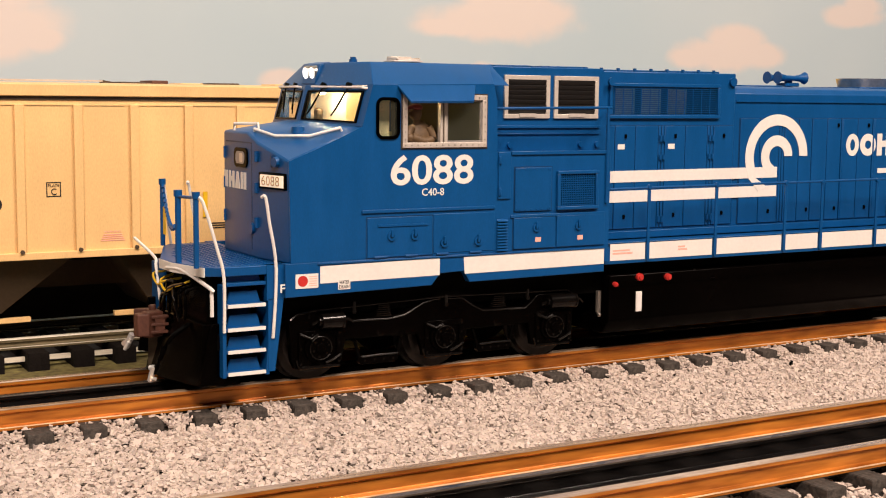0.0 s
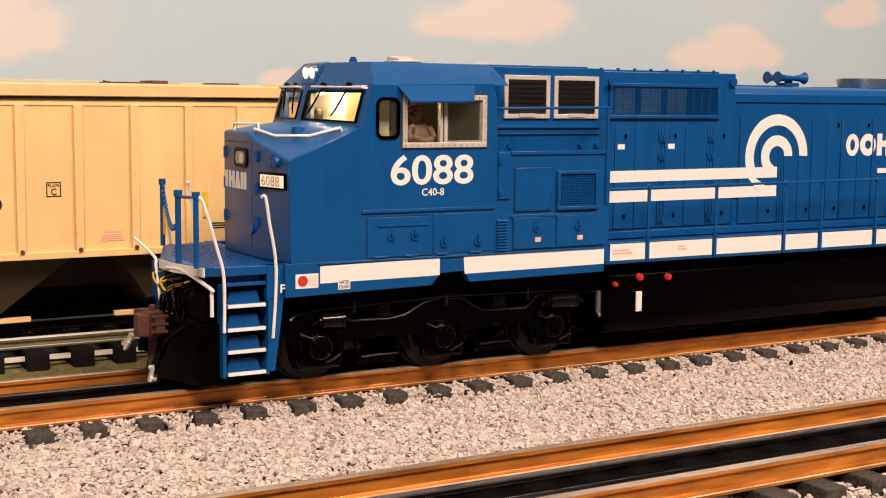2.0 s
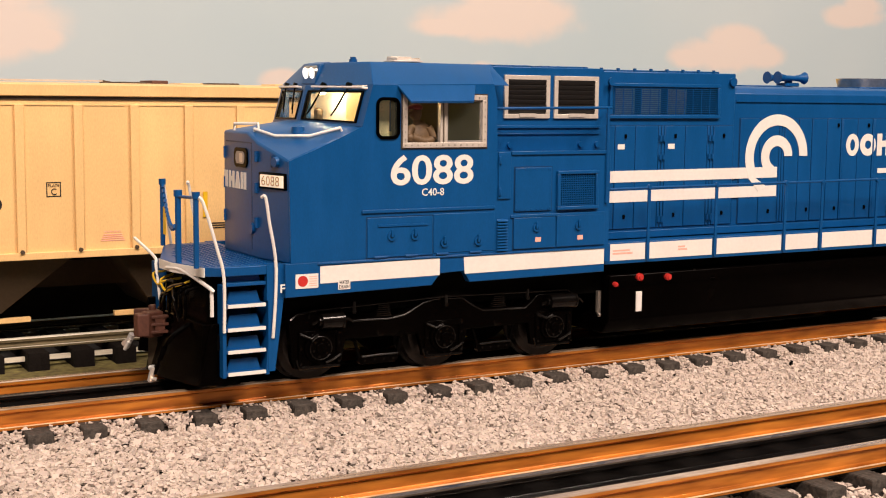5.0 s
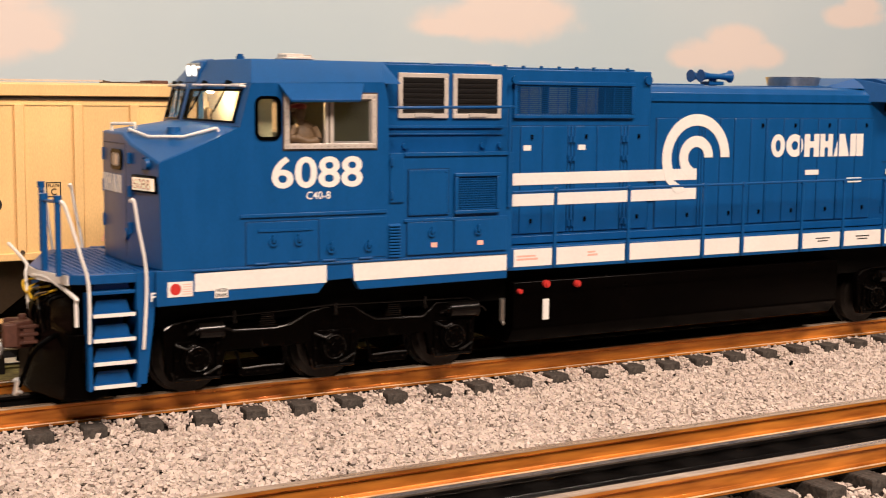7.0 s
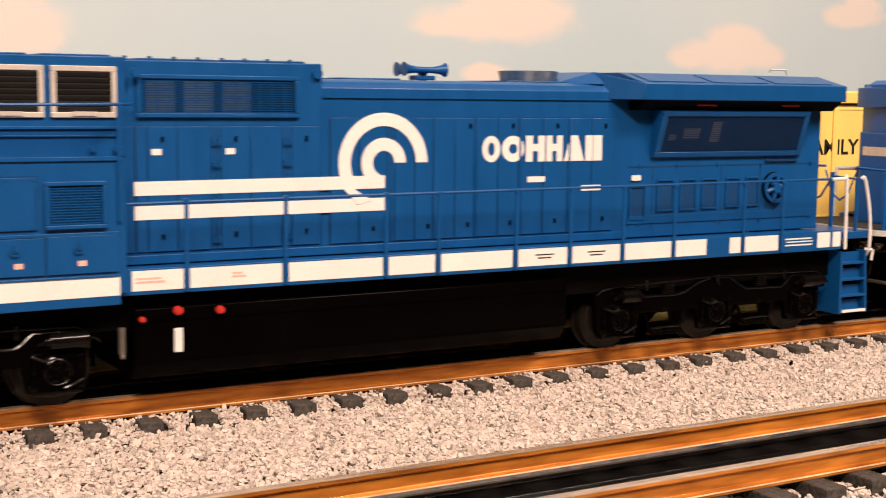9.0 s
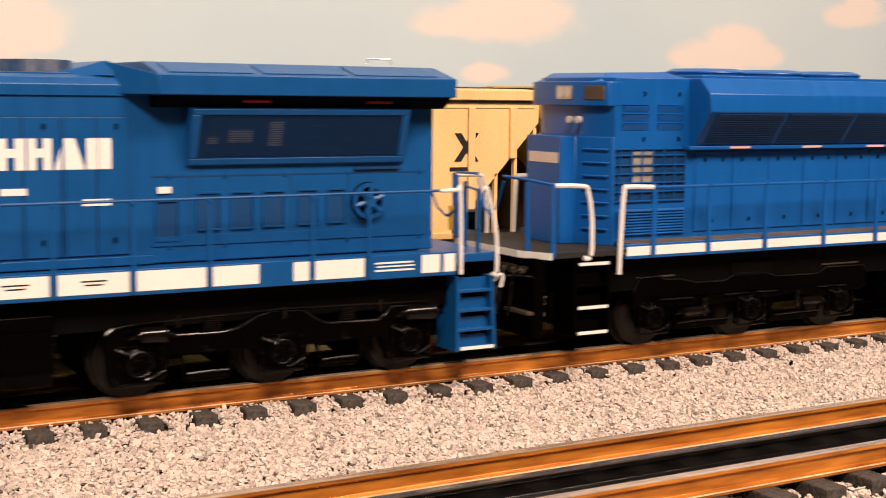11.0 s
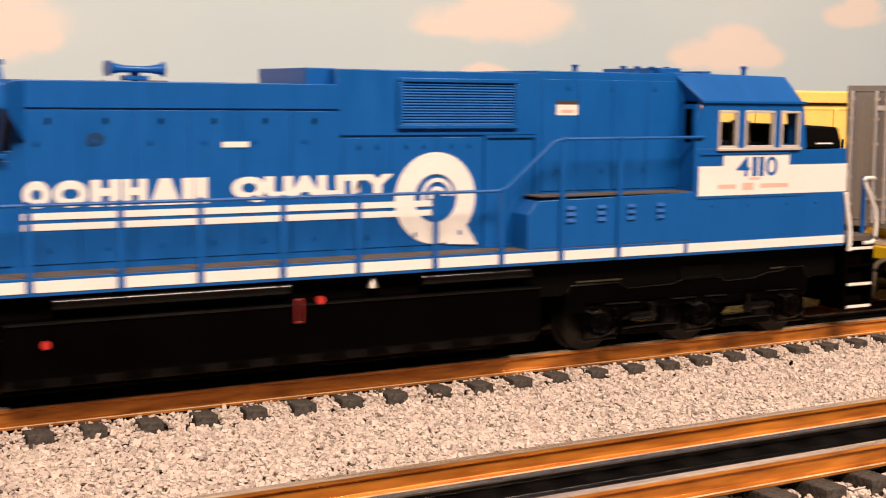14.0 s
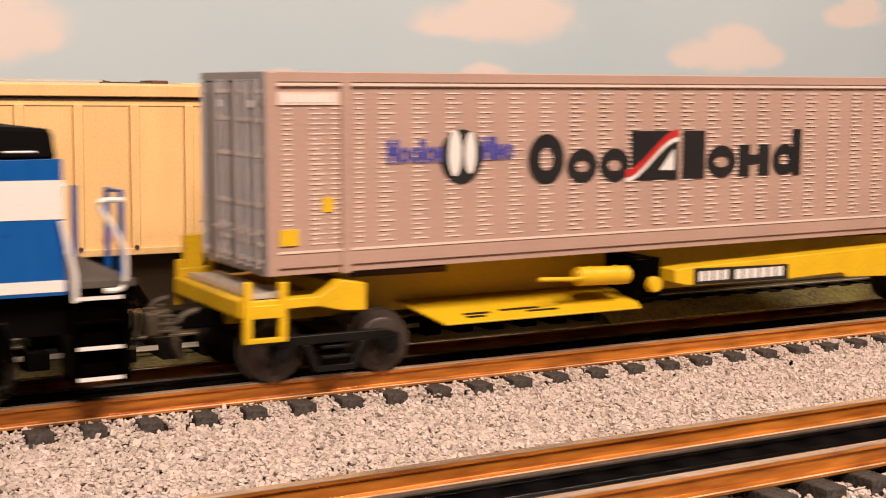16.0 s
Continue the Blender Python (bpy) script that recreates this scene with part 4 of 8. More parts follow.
        for i in range(14):
            gr.box(239.4, 253.0, min(s * 32.7, s * 33.0), max(s * 32.7, s * 33.0), 49.7 + i * 0.7, 49.95 + i * 0.7)
        for i in range(19):
            gr.box(239.7 + i * 0.7, 239.9 + i * 0.7, min(s * 32.7, s * 33.05), max(s * 32.7, s * 33.05), 49.5, 59.5)
        part("mesh", gr, BLUE, gf)
        part("hinge_post", G().box(216.8, 221.2, ya, yb, 52.4, 66.6).cyl((217.2, s * 33.1, 53.5), (217.2, s * 33.1, 55.8), 0.5, 8).cyl((217.2, s * 33.1, 63), (217.2, s * 33.1, 65.4), 0.5, 8), BLUE, w, bevel=0.1)
        part("ledge", G().box(221.5, 257.8, ya, yb, 65.7, 66.8), BLUE, w, bevel=0.12)
        part("ledge", G().box(221.5, 257.3, ya, yb, 46.5, 47.4), BLUE, w, bevel=0.12)
        # set-back upper cabinet with shuttered openings
        up = part("upper_wall", G().side([(216.5, 66.4), (262, 66.4), (262, 92), (216.5, 92)], min(s * 24, s * 22.5), max(s * 24, s * 22.5)), BLUE, L)
        for x0, x1 in ((223.8, 240.8), (242.5, 259.7)):
            sf = part("shutter_frame", G().border(x0, x1, 76.6, 90.0, 1.4, min(s * 24, s * 24.7), max(s * 24, s * 24.7)), SILVER, up, "silver shutter frame", bevel=0.12)
            part("shutter_back", G().box(x0 + 1.3, x1 - 1.3, min(s * 24.02, s * 24.1), max(s * 24.02, s * 24.1), 77.9, 88.7), BLACK, sf)
            sl = louvres(G(), x0 + 1.4, x1 - 1.4, 78.0, 88.6, 7, s * 24.6, s * 24.15)
            part("shutter_slats", sl, SLAT, sf)
            part("tab", G().box(x0 + 5.5, x1 - 5.5, min(s * 24.6, s * 25), max(s * 24.6, s * 25), 77.1, 78.2), SILVER, sf)
        part("gutter", G().box(220, 260.5, min(s * 24, s * 24.6), max(s * 24, s * 24.6), 73.6, 74.4).box(220, 260.5, min(s * 24, s * 24.5), max(s * 24, s * 24.5), 71.6, 72.1), BLUE, up, bevel=0.1)
        for x in (226, 253, 259.5):
            part("lifting_eye", G().cyl((x, s * 24, 68.4), (x, s * 25, 68.4), 0.9, 12), BLUE, up, smooth=True)
        part("lower_deck", G().box(216.5, 259.4, min(s * 32.3, s * 24), max(s * 32.3, s * 24), 65.4, 66.4), BLUE, L)
    # roof of cab
    R = G()
    out = [(174.2, -32.5, 86.2), (168.6, -7, 85.8), (168.6, 7, 85.8), (174.2, 32.5, 86.2), (215.0, 32.5, 86.9), (215.0, -32.5, 86.9)]
    top = [(178.0, -23.5, 93.0), (172.0, -7, 92.8), (172.0, 7, 92.8), (178.0, 23.5, 93.0), (218.5, 23.5, 93.0), (218.5, -23.5, 93.0)]
    roof = part("cab_roof", R.loft(out, top), BLUE, L, bevel=0.2)
    part("roof_rear", G().loft([(215, -32.3, 86.6), (215, 32.3, 86.6), (215, 23.5, 93.0), (215, -23.5, 93.0)], [(220.5, -32.3, 86.6), (220.5, 32.3, 86.6), (219, 23.5, 93), (219, -23.5, 93)]), BLUE, roof, bevel=0.1)
    part("roof_hatch", G().box(196, 204.8, -5, 5, 93, 93.8), SILVER, roof, "silver roof hatch", bevel=0.1)
    part("hatch_frame", G().plan([(194.8, -6.5), (205.0, -6.5), (204.6, 3), (196.0, 3)], 93.6, 94.1).box(196.4, 203.6, -1.5, 1.5, 94.0, 95.4).box(196.0, 204.2, -6.0, -5.5, 94.0, 94.6).box(196.0, 196.5, -6, 1, 94.0, 95.0).box(203.8, 204.3, -6, 1, 94.0, 95.0), SILVER, roof, "silver hatch frame", bevel=0.15)
    part("beacon", G().cyl((183.9, 0, 93), (183.9, 0, 94.2), 1.3, 14).cyl((183.9, 0, 94.2), (183.9, 0, 94.9), 0.9, 12), BLUE, roof, smooth=True)
    # front with two windscreens
    P0, P1, Q0, Q1 = Vector((165.0, 0, 75)), Vector((168.0, 0, 86)), Vector((170.9, -32.3, 74.4)), Vector((174.2, -32.3, 86.2))
    for s in (-1, 1):
        a, b, c, d = (Vector((p.x, p.y * -s, p.z)) for p in (P0, Q0, Q1, P1))
        def at(u, v):
            return (a * (1 - u) + b * u) * (1 - v) + (d * (1 - u) + c * u) * v
        g = G()
        us, vs = (0.0, 0.06, 0.91, 1.0), (0.0, 0.07, 0.86, 1.0)
        n = (b - a).cross(d - a).normalized() * (1.0 if s > 0 else -1.0)
        n = n if n.x < 0 else -n
        for i in range(3):
            for j in range(3):
                if i == 1 and j == 1:
                    continue
                q = [at(us[i], vs[j]), at(us[i + 1], vs[j]), at(us[i + 1], vs[j + 1]), at(us[i], vs[j + 1])]
                g.loft(q, [p - n * 1.0 for p in q])
        scr = part("front_wall", g, BLUE, L)
        sg = G()
        us2, vs2 = (0.06, 0.09, 0.88, 0.91), (0.07, 0.11, 0.82, 0.86)
        for i in range(3):
            for j in range(3):
                if i == 1 and j == 1:
                    continue
                q = [at(us2[i], vs2[j]) + n * 0.4, at(us2[i + 1], vs2[j]) + n * 0.4, at(us2[i + 1], vs2[j + 1]) + n * 0.4, at(us2[i], vs2[j + 1]) + n * 0.4]
                sg.loft(q, [p - n * 1.2 for p in q])
        part("screen_seal", sg, BLACK, scr, "black windscreen seal", bevel=0.12)
        q = [at(0.08, 0.09), at(0.89, 0.09), at(0.89, 0.84), at(0.08, 0.84)]
        p = part("windscreen", G().loft(q, [p - n * 0.2 for p in q]), PANE, scr, "windscreen glass")
        p.visible_shadow = False
        for u in (0.32, 0.70):
            part("wiper", G().tube([at(u, 0.95) + n * 0.9, at(u - 0.12, 0.32) + n * 0.9], 0.28, 6).tube([at(u - 0.06, 0.62) + n * 0.8, at(u - 0.16, 0.2) + n * 0.8], 0.22, 6), BLACK, scr, "black wiper")
            part("wiper_motor", G().cyl(at(u, 0.97), at(u, 0.97) + n * 1.5, 0.9, 10), BLACK, scr, smooth=True)
        part("grab_iron", G().tube([at(0.14, 0.94), at(0.16, 0.93) + n * 1.4, at(0.92, 0.91) + n * 1.4, at(0.94, 0.92)], 0.4, 6), WHITE, scr, "white grab iron", smooth=True)
    hb = part("headlight_housing", G().side([(168.6, 86.2), (170.4, 92.4), (174, 93.2), (174, 86.2)], -5.0, 5.0), BLUE, L, bevel=0.4)
    for y in (-2.3, 2.3):
        part("headlight", G().cyl((171, y, 90.0), (168.7, y, 89.7), 1.65, 20, 1.6), LAMPY, hb, "lit white headlight", smooth=True)
        part("headlight_rim", G().cyl((171, y, 90.0), (168.95, y, 89.75), 2.1, 20), STEEL, hb, smooth=True)
    # nose
    lo = [(148.9, -32.3), (145.4, -16.5), (145.4, 9.5), (155.5, 32.3)]
    bot = [(x, y, 36) for x, y in lo] + [(172, 32.3, 36), (172, -32.3, 36)]
    V = [*bot, (148.2, -32.3, 64.8), (145.4, -16.5, 69.5), (145.4, -9, 72.2), (145.4, 9.5, 72.2), (155.5, 32.3, 65.5), (171.2, 32.3, 74.2), (171.2, -32.3, 74.2), (164.9, -7, 75.4), (164.9, 7, 75.4)]
    F = [(0, 1, 7, 6), (1, 2, 9, 8, 7), (2, 3, 10, 9), (3, 4, 11, 10), (4, 5, 12, 11), (5, 0, 6, 12), (0, 5, 4, 3, 2, 1), (6, 7, 8, 13, 12), (8, 9, 14, 13), (9, 10, 11, 14), (12, 13, 14, 11)]
    nose = part("nose", G().add(V, F), BLUE, L, bevel=0.55)
    g = G().tube([(147.2, -10, 71.6), (147.2, -10, 73.2), (150.2, -18.5, 71.4), (157.2, -26.5, 71.6), (165.6, -29.2, 74.0), (166.0, -29.2, 73.0)], 0.42, 8)
    part("nose_rail", g, WHITE, nose, "white grab rail on the nose", smooth=True)
    part("nose_rail", G().tube([(146.5, 4, 72), (146.5, 4, 74.4), (150.5, -5, 74.6), (150.5, -5, 72.4)], 0.45, 8), WHITE, nose, "white grab rail on the nose", smooth=True)
    part("ventilator", G().cyl((157, -19, 71), (157, -19, 74.0), 2.4, 16, 1.9), BLUE, nose, smooth=True)
    # fittings on the nose face
    def on_face(pts, x0, x1):
        return G().end([(y, z) for y, z in pts], x0, x1)
    rr = lambda y0, y1, z0, z1, c: [(y0 + c, z0), (y1 - c, z0), (y1 - c * 0.3, z0 + c * 0.3), (y1, z0 + c), (y1, z1 - c), (y1 - c * 0.3, z1 - c * 0.3), (y1 - c, z1), (y0 + c, z1), (y0 + c * 0.3, z1 - c * 0.3), (y0, z1 - c), (y0, z0 + c), (y0 + c * 0.3, z0 + c * 0.3)]
    nw = part("nose_window", on_face(rr(-9.6, 0.6, 61.8, 67.6, 1.6), 144.9, 145.5), BLACK, nose, "dark window in the nose door", bevel=0.15)
    # grey pane and pale strip: the window's reflection put on as paint
    part("nose_pane", on_face(rr(-8.0, -1.2, 62.9, 66.5, 1.2), 144.75, 144.9), GREYDOOR, nw, "grey pane, painted as if reflecting")
    part("nose_pane", on_face(rr(-6.8, -4.4, 63.3, 66.1, 0.6), 144.68, 144.76), SILVER, nw, "pale strip painted as a reflection")
    part("door_gap", G().box(145.32, 145.42, -12.6, -12.2, 38, 69).box(145.32, 145.42, -12.4, 8, 69.0, 69.4), MESHBLUE, nose, "dark joint of the nose door")
    def onchamfer(y0, y1, z0, z1, out, thick):
        fx = lambda y: 145.4 + (-16.5 - y) / 16.0 * 3.5
        return G().loft([(fx(y0) - out, y0, z0), (fx(y1) - out, y1, z0), (fx(y1) - out, y1, z1), (fx(y0) - out, y0, z1)],
                        [(fx(y0) - out + thick, y0, z0), (fx(y1) - out + thick, y1, z0), (fx(y1) - out + thick, y1, z1), (fx(y0) - out + thick, y0, z1)])
    part("number_board_rim", onchamfer(-31.4, -18.2, 56.5, 61.3, 0.9, 1.4), BLACK, nose, "black rim of the number board", bevel=0.5)
    nb = part("number_board", onchamfer(-30.4, -19.4, 57.2, 60.6, 1.0, 0.3), material("lit_number_board", (0.95, 0.74, 0.56), 0.4, glow=0.55), nose, "lit number board")
    dg = lettering("number_board_digits", "6088", 330, 338.6, 0, 2.7, 0, NUMERAL, nb, -0.006, "thin ochre numerals 6088")
    dg.location = ((144.97 - 330) / 1000, -0.0206, 0.0576)
    dg.rotation_euler = (0, 0, radians(-77.5))
    part("marker_lamp", G().cyl((148.2, -26.4, 64.4), (146.0, -26.9, 64.3), 1.7, 16, 1.4), BLUE, nose, "blue marker lamp", smooth=True)
    part("marker_hood", G().box(146.2, 148.4, -24.8, -24.2, 62.8, 66.2), MESHBLUE, nose)
    for kind, y0, y1 in (("bar", 9.4, 6.6), ("slab", 5.6, 1.2), ("wedge", 0.6, -3.4), ("bar", -4.0, -5.4), ("bar", -6.2, -8.2)):
        g = G()
        if kind == "slab":
            d = y0 - y1
            g.box(145.24, 145.38, y1, y1 + d * 0.36, 55.4, 60.4).box(145.24, 145.38, y0 - d * 0.36, y0, 55.4, 60.4).box(145.24, 145.38, y1 + d * 0.36, y0 - d * 0.36, 57.4, 58.8)
        elif kind == "wedge":
            g.end([(y0, 55.4), (y1, 55.4), (y1 + 1.4, 60.4), (y0 - 1.4, 60.4)], 145.24, 145.38)
        else:
            g.box(145.24, 145.38, y1, y0, 55.4, 60.4)
        part("white_lettering_shape", g, WHITE, nose, "white lettering shape")
    for z in (45, 55, 64):
        part("hinge", G().cyl((145.4, 9.0, z), (145.4, 9.0, z + 3.5), 0.5, 8), BLUE, nose, smooth=True)
        part("hinge", G().cyl((145.2, -16.4, z), (145.2, -16.4, z + 3.0), 0.7, 8), BLUE, nose, smooth=True)
    part("latch_wheel", G().cyl((145.4, -13, 44.5), (144.6, -13, 44.5), 1.6, 14), BLUE, nose)
    # inside of the cab
    part("cab_lining", G().box(213.5, 215.5, -31, 31, 60, 86), CABIN, L, "pale green cab bulkhead")
    part("far_lining", G().box(172.5, 213.4, 30.0, 31.0, 61, 71.0), material("pale_cab_lining", (0.42, 0.42, 0.24), 0.7), L, "pale green cab lining")
    part("cab_floor", G().box(172, 214, -31.2, 31.2, 60, 61), CABIN, L)
    # panels added behind the windows, tinted like the light inside the cab
    part("side_lining", G().box(175.2, 183.2, -25.6, -25.0, 69, 84.5), LININGPALE, L, "added pale green panel coloured as cab light behind the small window")
    part("cab_glow_panel", G().box(183.5, 184.3, -21, 4, 73.0, 85.8), CABGLOW, L, "added panel coloured as warm cab light")
    part("cab_glow_panel", G().box(185.5, 186.3, 4.2, 31, 73.0, 85.8), CABPALE, L, "added panel coloured as pale cab light")
    for y in (-18.5, 12.0):
        lamp = part("cab_lamp_base", G().cyl((179.0, y, 85.8), (179.0, y, 84.8), 1.6, 14), SILVER, L, smooth=True)
        part("cab_bulb", G().cyl((179.0, y, 84.8), (179.0, y, 83.4), 1.2, 14, 0.8), BULB, lamp, "lit cab bulb", smooth=True)
    part("seat", G().box(179.5, 181.4, 16, 20, 71, 79), BROWN, L, bevel=0.8)
    part("roof_lining", G().box(172, 214, -30, 30, 85.9, 86.1), CABPALE, L, "pale ceiling of the cab")
    part("desk", G().box(172.5, 176.5, -26, 26, 61, 73.5), BROWN, L, bevel=0.5)
    # print on the cab
    lettering("cab_number", "6088", 180.1, 208.1, 57.3, 66.2, N - 0.08, WHITE, L, 0.02, "white numerals 6088")
    lettering("model_print", "C40-8", 190.5, 198.0, 54.1, 56.3, N - 0.08, WHITE, L, 0.01, "white print C40-8")
    lettering("front_mark", "F", 145.6, 147.0, 28.2, 30.6, -32.66, WHITE, L, 0.02)
    pl = part("builder_plate", G().box(150.2, 157.2, -32.66, -32.5, 29.0, 33.1), WHITE, L, "white plate with red roundel")
    part("roundel", G().cyl((152.4, -32.66, 31.1), (152.4, -32.72, 31.1), 1.55, 20), RED, pl)
    tx = G()
    for k in range(5):
        tx.box(154.4, 156.8, -32.72, -32.66, 29.6 + k * 0.65, 29.8 + k * 0.65)
    part("small_print", tx, PINK, pl)
    dl = part("drain_label", G().box(163.4, 167.2, -32.7, -32.5, 28.0, 31.0), WHITE, L, "white drain label")
    lettering("drain_print", "WATER", 163.7, 166.9, 29.6, 30.6, -32.75, INK, dl, 0.02)
    lettering("drain_print", "DRAIN", 163.7, 166.9, 28.3, 29.3, -32.75, INK, dl, 0.02)
    # front platform, steps and rails
    pf = part("front_platform", G().plan([(121, -13), (120.9, -3), (131.8, 27), (134.5, 30.5), (150, 30.5), (150, -31), (129.5, -31), (125.2, -28.5)], 33.4, 36.0), BLUE, L, bevel=0.2)
    part("platform_edge", G().loft([(120.8, -3, 33.2), (120.9, -13, 33.2), (120.9, -13, 35.8), (120.8, -3, 35.8)], [(120.5, -3, 33.2), (120.6, -13, 33.2), (120.6, -13, 35.8), (120.5, -3, 35.8)])
         .loft([(120.9, -13, 33.2), (125.1, -28.5, 33.2), (125.1, -28.5, 35.8), (120.9, -13, 35.8)], [(120.6, -13, 33.2), (124.8, -28.5, 33.2), (124.8, -28.5, 35.8), (120.6, -13, 35.8)]), WHITE, pf, "white platform edge")
    for s in (-1, 1):
        step_well(L, 130.3, 141.9, (31.5, 25.5, 18.9, 12.7, 6.5), BLUE, s, 1.8)
        part("corner_plate", G().side([(142.2, 26), (147.4, 26.6), (147.4, 36), (142.2, 36)], min(s * 31.2, s * 29), max(s * 31.2, s * 29)), BLUE, L)
        part("corner_plate", G().side([(142.6, 6), (144.6, 6), (147.2, 26.4), (142.6, 26.4)], min(s * 31.2, s * 29), max(s * 31.2, s * 29)), BLUE, L)
        handrail("grab_rail", L, [(141.0, s * 30.5, 54.9), (141.7, s * 31.6, 54.9), (142.8, s * 31.6, 48), (144.8, s * 31.6, 35), (143.9, s * 31.6, 16.7), (143.9, s * 30.6, 16.7)], 0.48, WHITE, "white grab rail")
        k = 9.4 if s > 0 else 0.0
        handrail("grab_rail", L, [(122.4 + k, s * 29.6, 55.0), (124.0 + k, s * 30.5, 54), (127.6 + k * 0.8, s * 31.6, 41), (129.4 + k * 0.7, s * 31.7, 33), (129.4 + k * 0.7, s * 31.7, 18)], 0.48, WHITE, "white grab rail")
        part("post", G().cyl((122.4 + k, s * (29.4 - k * 0.2), 36), (122.4 + k, s * (29.4 - k * 0.2), 56.0), 0.8, 8).cyl((122.4 + k, s * (29.4 - k * 0.2), 55), (122.4 + k, s * (29.4 - k * 0.2), 56.8), 1.1, 10), BLUE, L, smooth=True)
    handrail("end_rail", L, [(122.4, -29.4, 55.2), (122.4, -16, 54.6), (122.3, -15.2, 54.9)], 0.45, BLUE)
    part("post", G().cyl((122.3, -15, 34), (122.3, -15, 55.2), 0.9, 8).cyl((122.3, -15, 54.6), (122.3, -15, 56.4), 1.2, 10), BLUE, L, smooth=True)
    ch = G()
    for k in range(15):
        u = k / 14
        ch.cyl((131.8 - u * 8, 27.0 - u * 34, 55 - 10 * math.sin(u * math.pi * 0.62)), (131.3 - u * 8, 25.6 - u * 34, 54 - 10 * math.sin(u * math.pi * 0.62)), 0.5, 6)
    part("chain", ch, BLUE, L, "dark safety chain")
    part("tag", G().box(130.4, 130.6, 20.5, 23.0, 40, 48.5), YELLOW, L, "yellow tag on the chain")
    handrail("uncoupling_lever", L, [(120.4, -10, 34.0), (122.2, -18, 34.2), (126.2, -29.6, 30.2), (126.5, -29.8, 28.6), (126.6, -29.8, 22.4)], 0.55, WHITE, "white uncoupling lever")
    handrail("uncoupling_lever", L, [(120.5, 20, 39.6), (122.4, 7, 35.2), (120.6, 0, 33.4), (120.3, -3, 28), (120.4, -4, 24)], 0.45, WHITE, "white uncoupling lever")
    tread = G()
    for i in range(13):
        for j in range(26):
            x, y = 123.5 + i * 1.9, -27.5 + j * 2.1
            if x > 122.5 + max(0, (y + 3) * 0.36) + 1.5:
                tread.box(x, x + 1.2, y, y + 0.35, 36.0, 36.16)
    tagged(part("tread_pattern", tread, BLUE, pf, "raised tread pattern of the platform"), kind="stuff")
    part("pilot", G().loft([(125, -27.5, 20), (123.5, -8, 20), (123.5, 8, 20), (133, 27.5, 20), (136, 27.5, 20), (128, -27.5, 20)], [(123.5, -27.5, 2.6), (119, -8, 2.0), (119, 6, 2.0), (132, 27.5, 2.6), (136, 27.5, 2.6), (128, -27.5, 2.6)]), BLACK, L, "black snow plough pilot", bevel=0.3)
    for s in (-1, 1):
        f = lambda a, b: sorted((s * a, s * b))
        wing = part("pilot_wing", G().side([(123.4, 3.4), (131, 2.2), (134.6, 3.2), (135.8, 5.0), (135.8, 17.4), (134.6, 19.6), (127.0, 20.2), (125.4, 14.0)], s * 28.4, s * 27.4), BLACK, L, "black side wing of the snow plough", bevel=0.3)
        # flat patch; its black stands for the dark inside the opening
        part("opening", G().side([(128.4, 12.6), (132.2, 12.0), (132.6, 16.2), (128.6, 17.0)], s * 28.5, s * 28.38), DARK, wing, "flat black patch painted as the shaded opening in the wing")
        for k in range(3):
            part("opening_slat", G().side([(129.2 + k * 1.1, 12.8), (129.7 + k * 1.1, 12.8), (129.3 + k * 1.1, 16.4), (128.8 + k * 1.1, 16.4)], s * 28.66, s * 28.5), SATIN, wing)
    # olive strip paints the highlight along the plough
    part("plough_highlight", G().loft([(119.4, 4, 18), (121.2, 2, 18), (121.0, 0, 2.4), (118.8, 3, 2.4)], [(119.6, 4.6, 18), (121.4, 2.6, 18), (121.2, 0.6, 2.4), (119.0, 3.6, 2.4)]), GRIME, L, "olive strip painted as the highlight on the plough's edge")
    for y0, y1, z0, z1 in ((-22, -4, 31, 22), (-15, -20, 30, 20), (-8, -16, 26, 31), (-2, -12, 21, 27)):
        part("linkage", G().tube(curved([(121.2, y0, z0), (119.8, (y0 + y1) / 2, (z0 + z1) / 2 + 2), (120.6, y1, z1)]), 0.4, 6), SATIN, L, smooth=True)
    part("pilot_plate", G().plan([(126, -27), (125, 4), (134, 27), (137, 27), (131, -27)], 19, 33.4), BLACK, L, "black pilot plate")
    for y in (-24, -20, -16, -11, -6):
        part("air_hose", G().tube(curved([(125, y, 30), (121.5, y, 29), (120.6, y - 1, 25), (121.5, y + 2, 21)]), 0.5, 6), BLACK, L, smooth=True)
    for k, (y, z) in enumerate(((-3, 30), (-10, 29))):
        part("cable", G().tube(curved([(125, y + 8, 31), (120.4, y + 5, z + 1), (120.0, y, z - 1.5), (120.4, y - 5, z), (124.5, y - 8, 31)]), 0.35, 6), YELLOW, L, "yellow cable", smooth=True)
    part("brake_hose", G().tube(curved([(124, -19, 19), (118.5, -18, 15), (116, -16.5, 9), (115, -14.5, 5)]), 0.7, 8), BLACK, L, smooth=True)
    part("hose_end", G().cyl((114.8, -15, 7), (114.3, -13, 2.6), 0.9, 8).cyl((114.9, -15, 6), (114.0, -13.6, 6.6), 0.7, 8).cyl((114.2, -14.2, 3.6), (115.6, -13.6, 3.0), 0.6, 8), CHROME, L, "silver hose coupling", smooth=True)
    part("hose_end", G().cyl((114.8, 5, 13), (113.6, 7, 9), 1.0, 8).cyl((114.4, 5, 12), (113.4, 9, 9.6), 0.8, 8).cyl((113.8, 5, 10.6), (112.8, 6, 8.4), 0.6, 8), CHROME, L, "silver hose coupling", smooth=True)
    coupler(L, 121.5, -1)
    coupler(L, 537, 1, GRIME)
    hood(L)
    return L


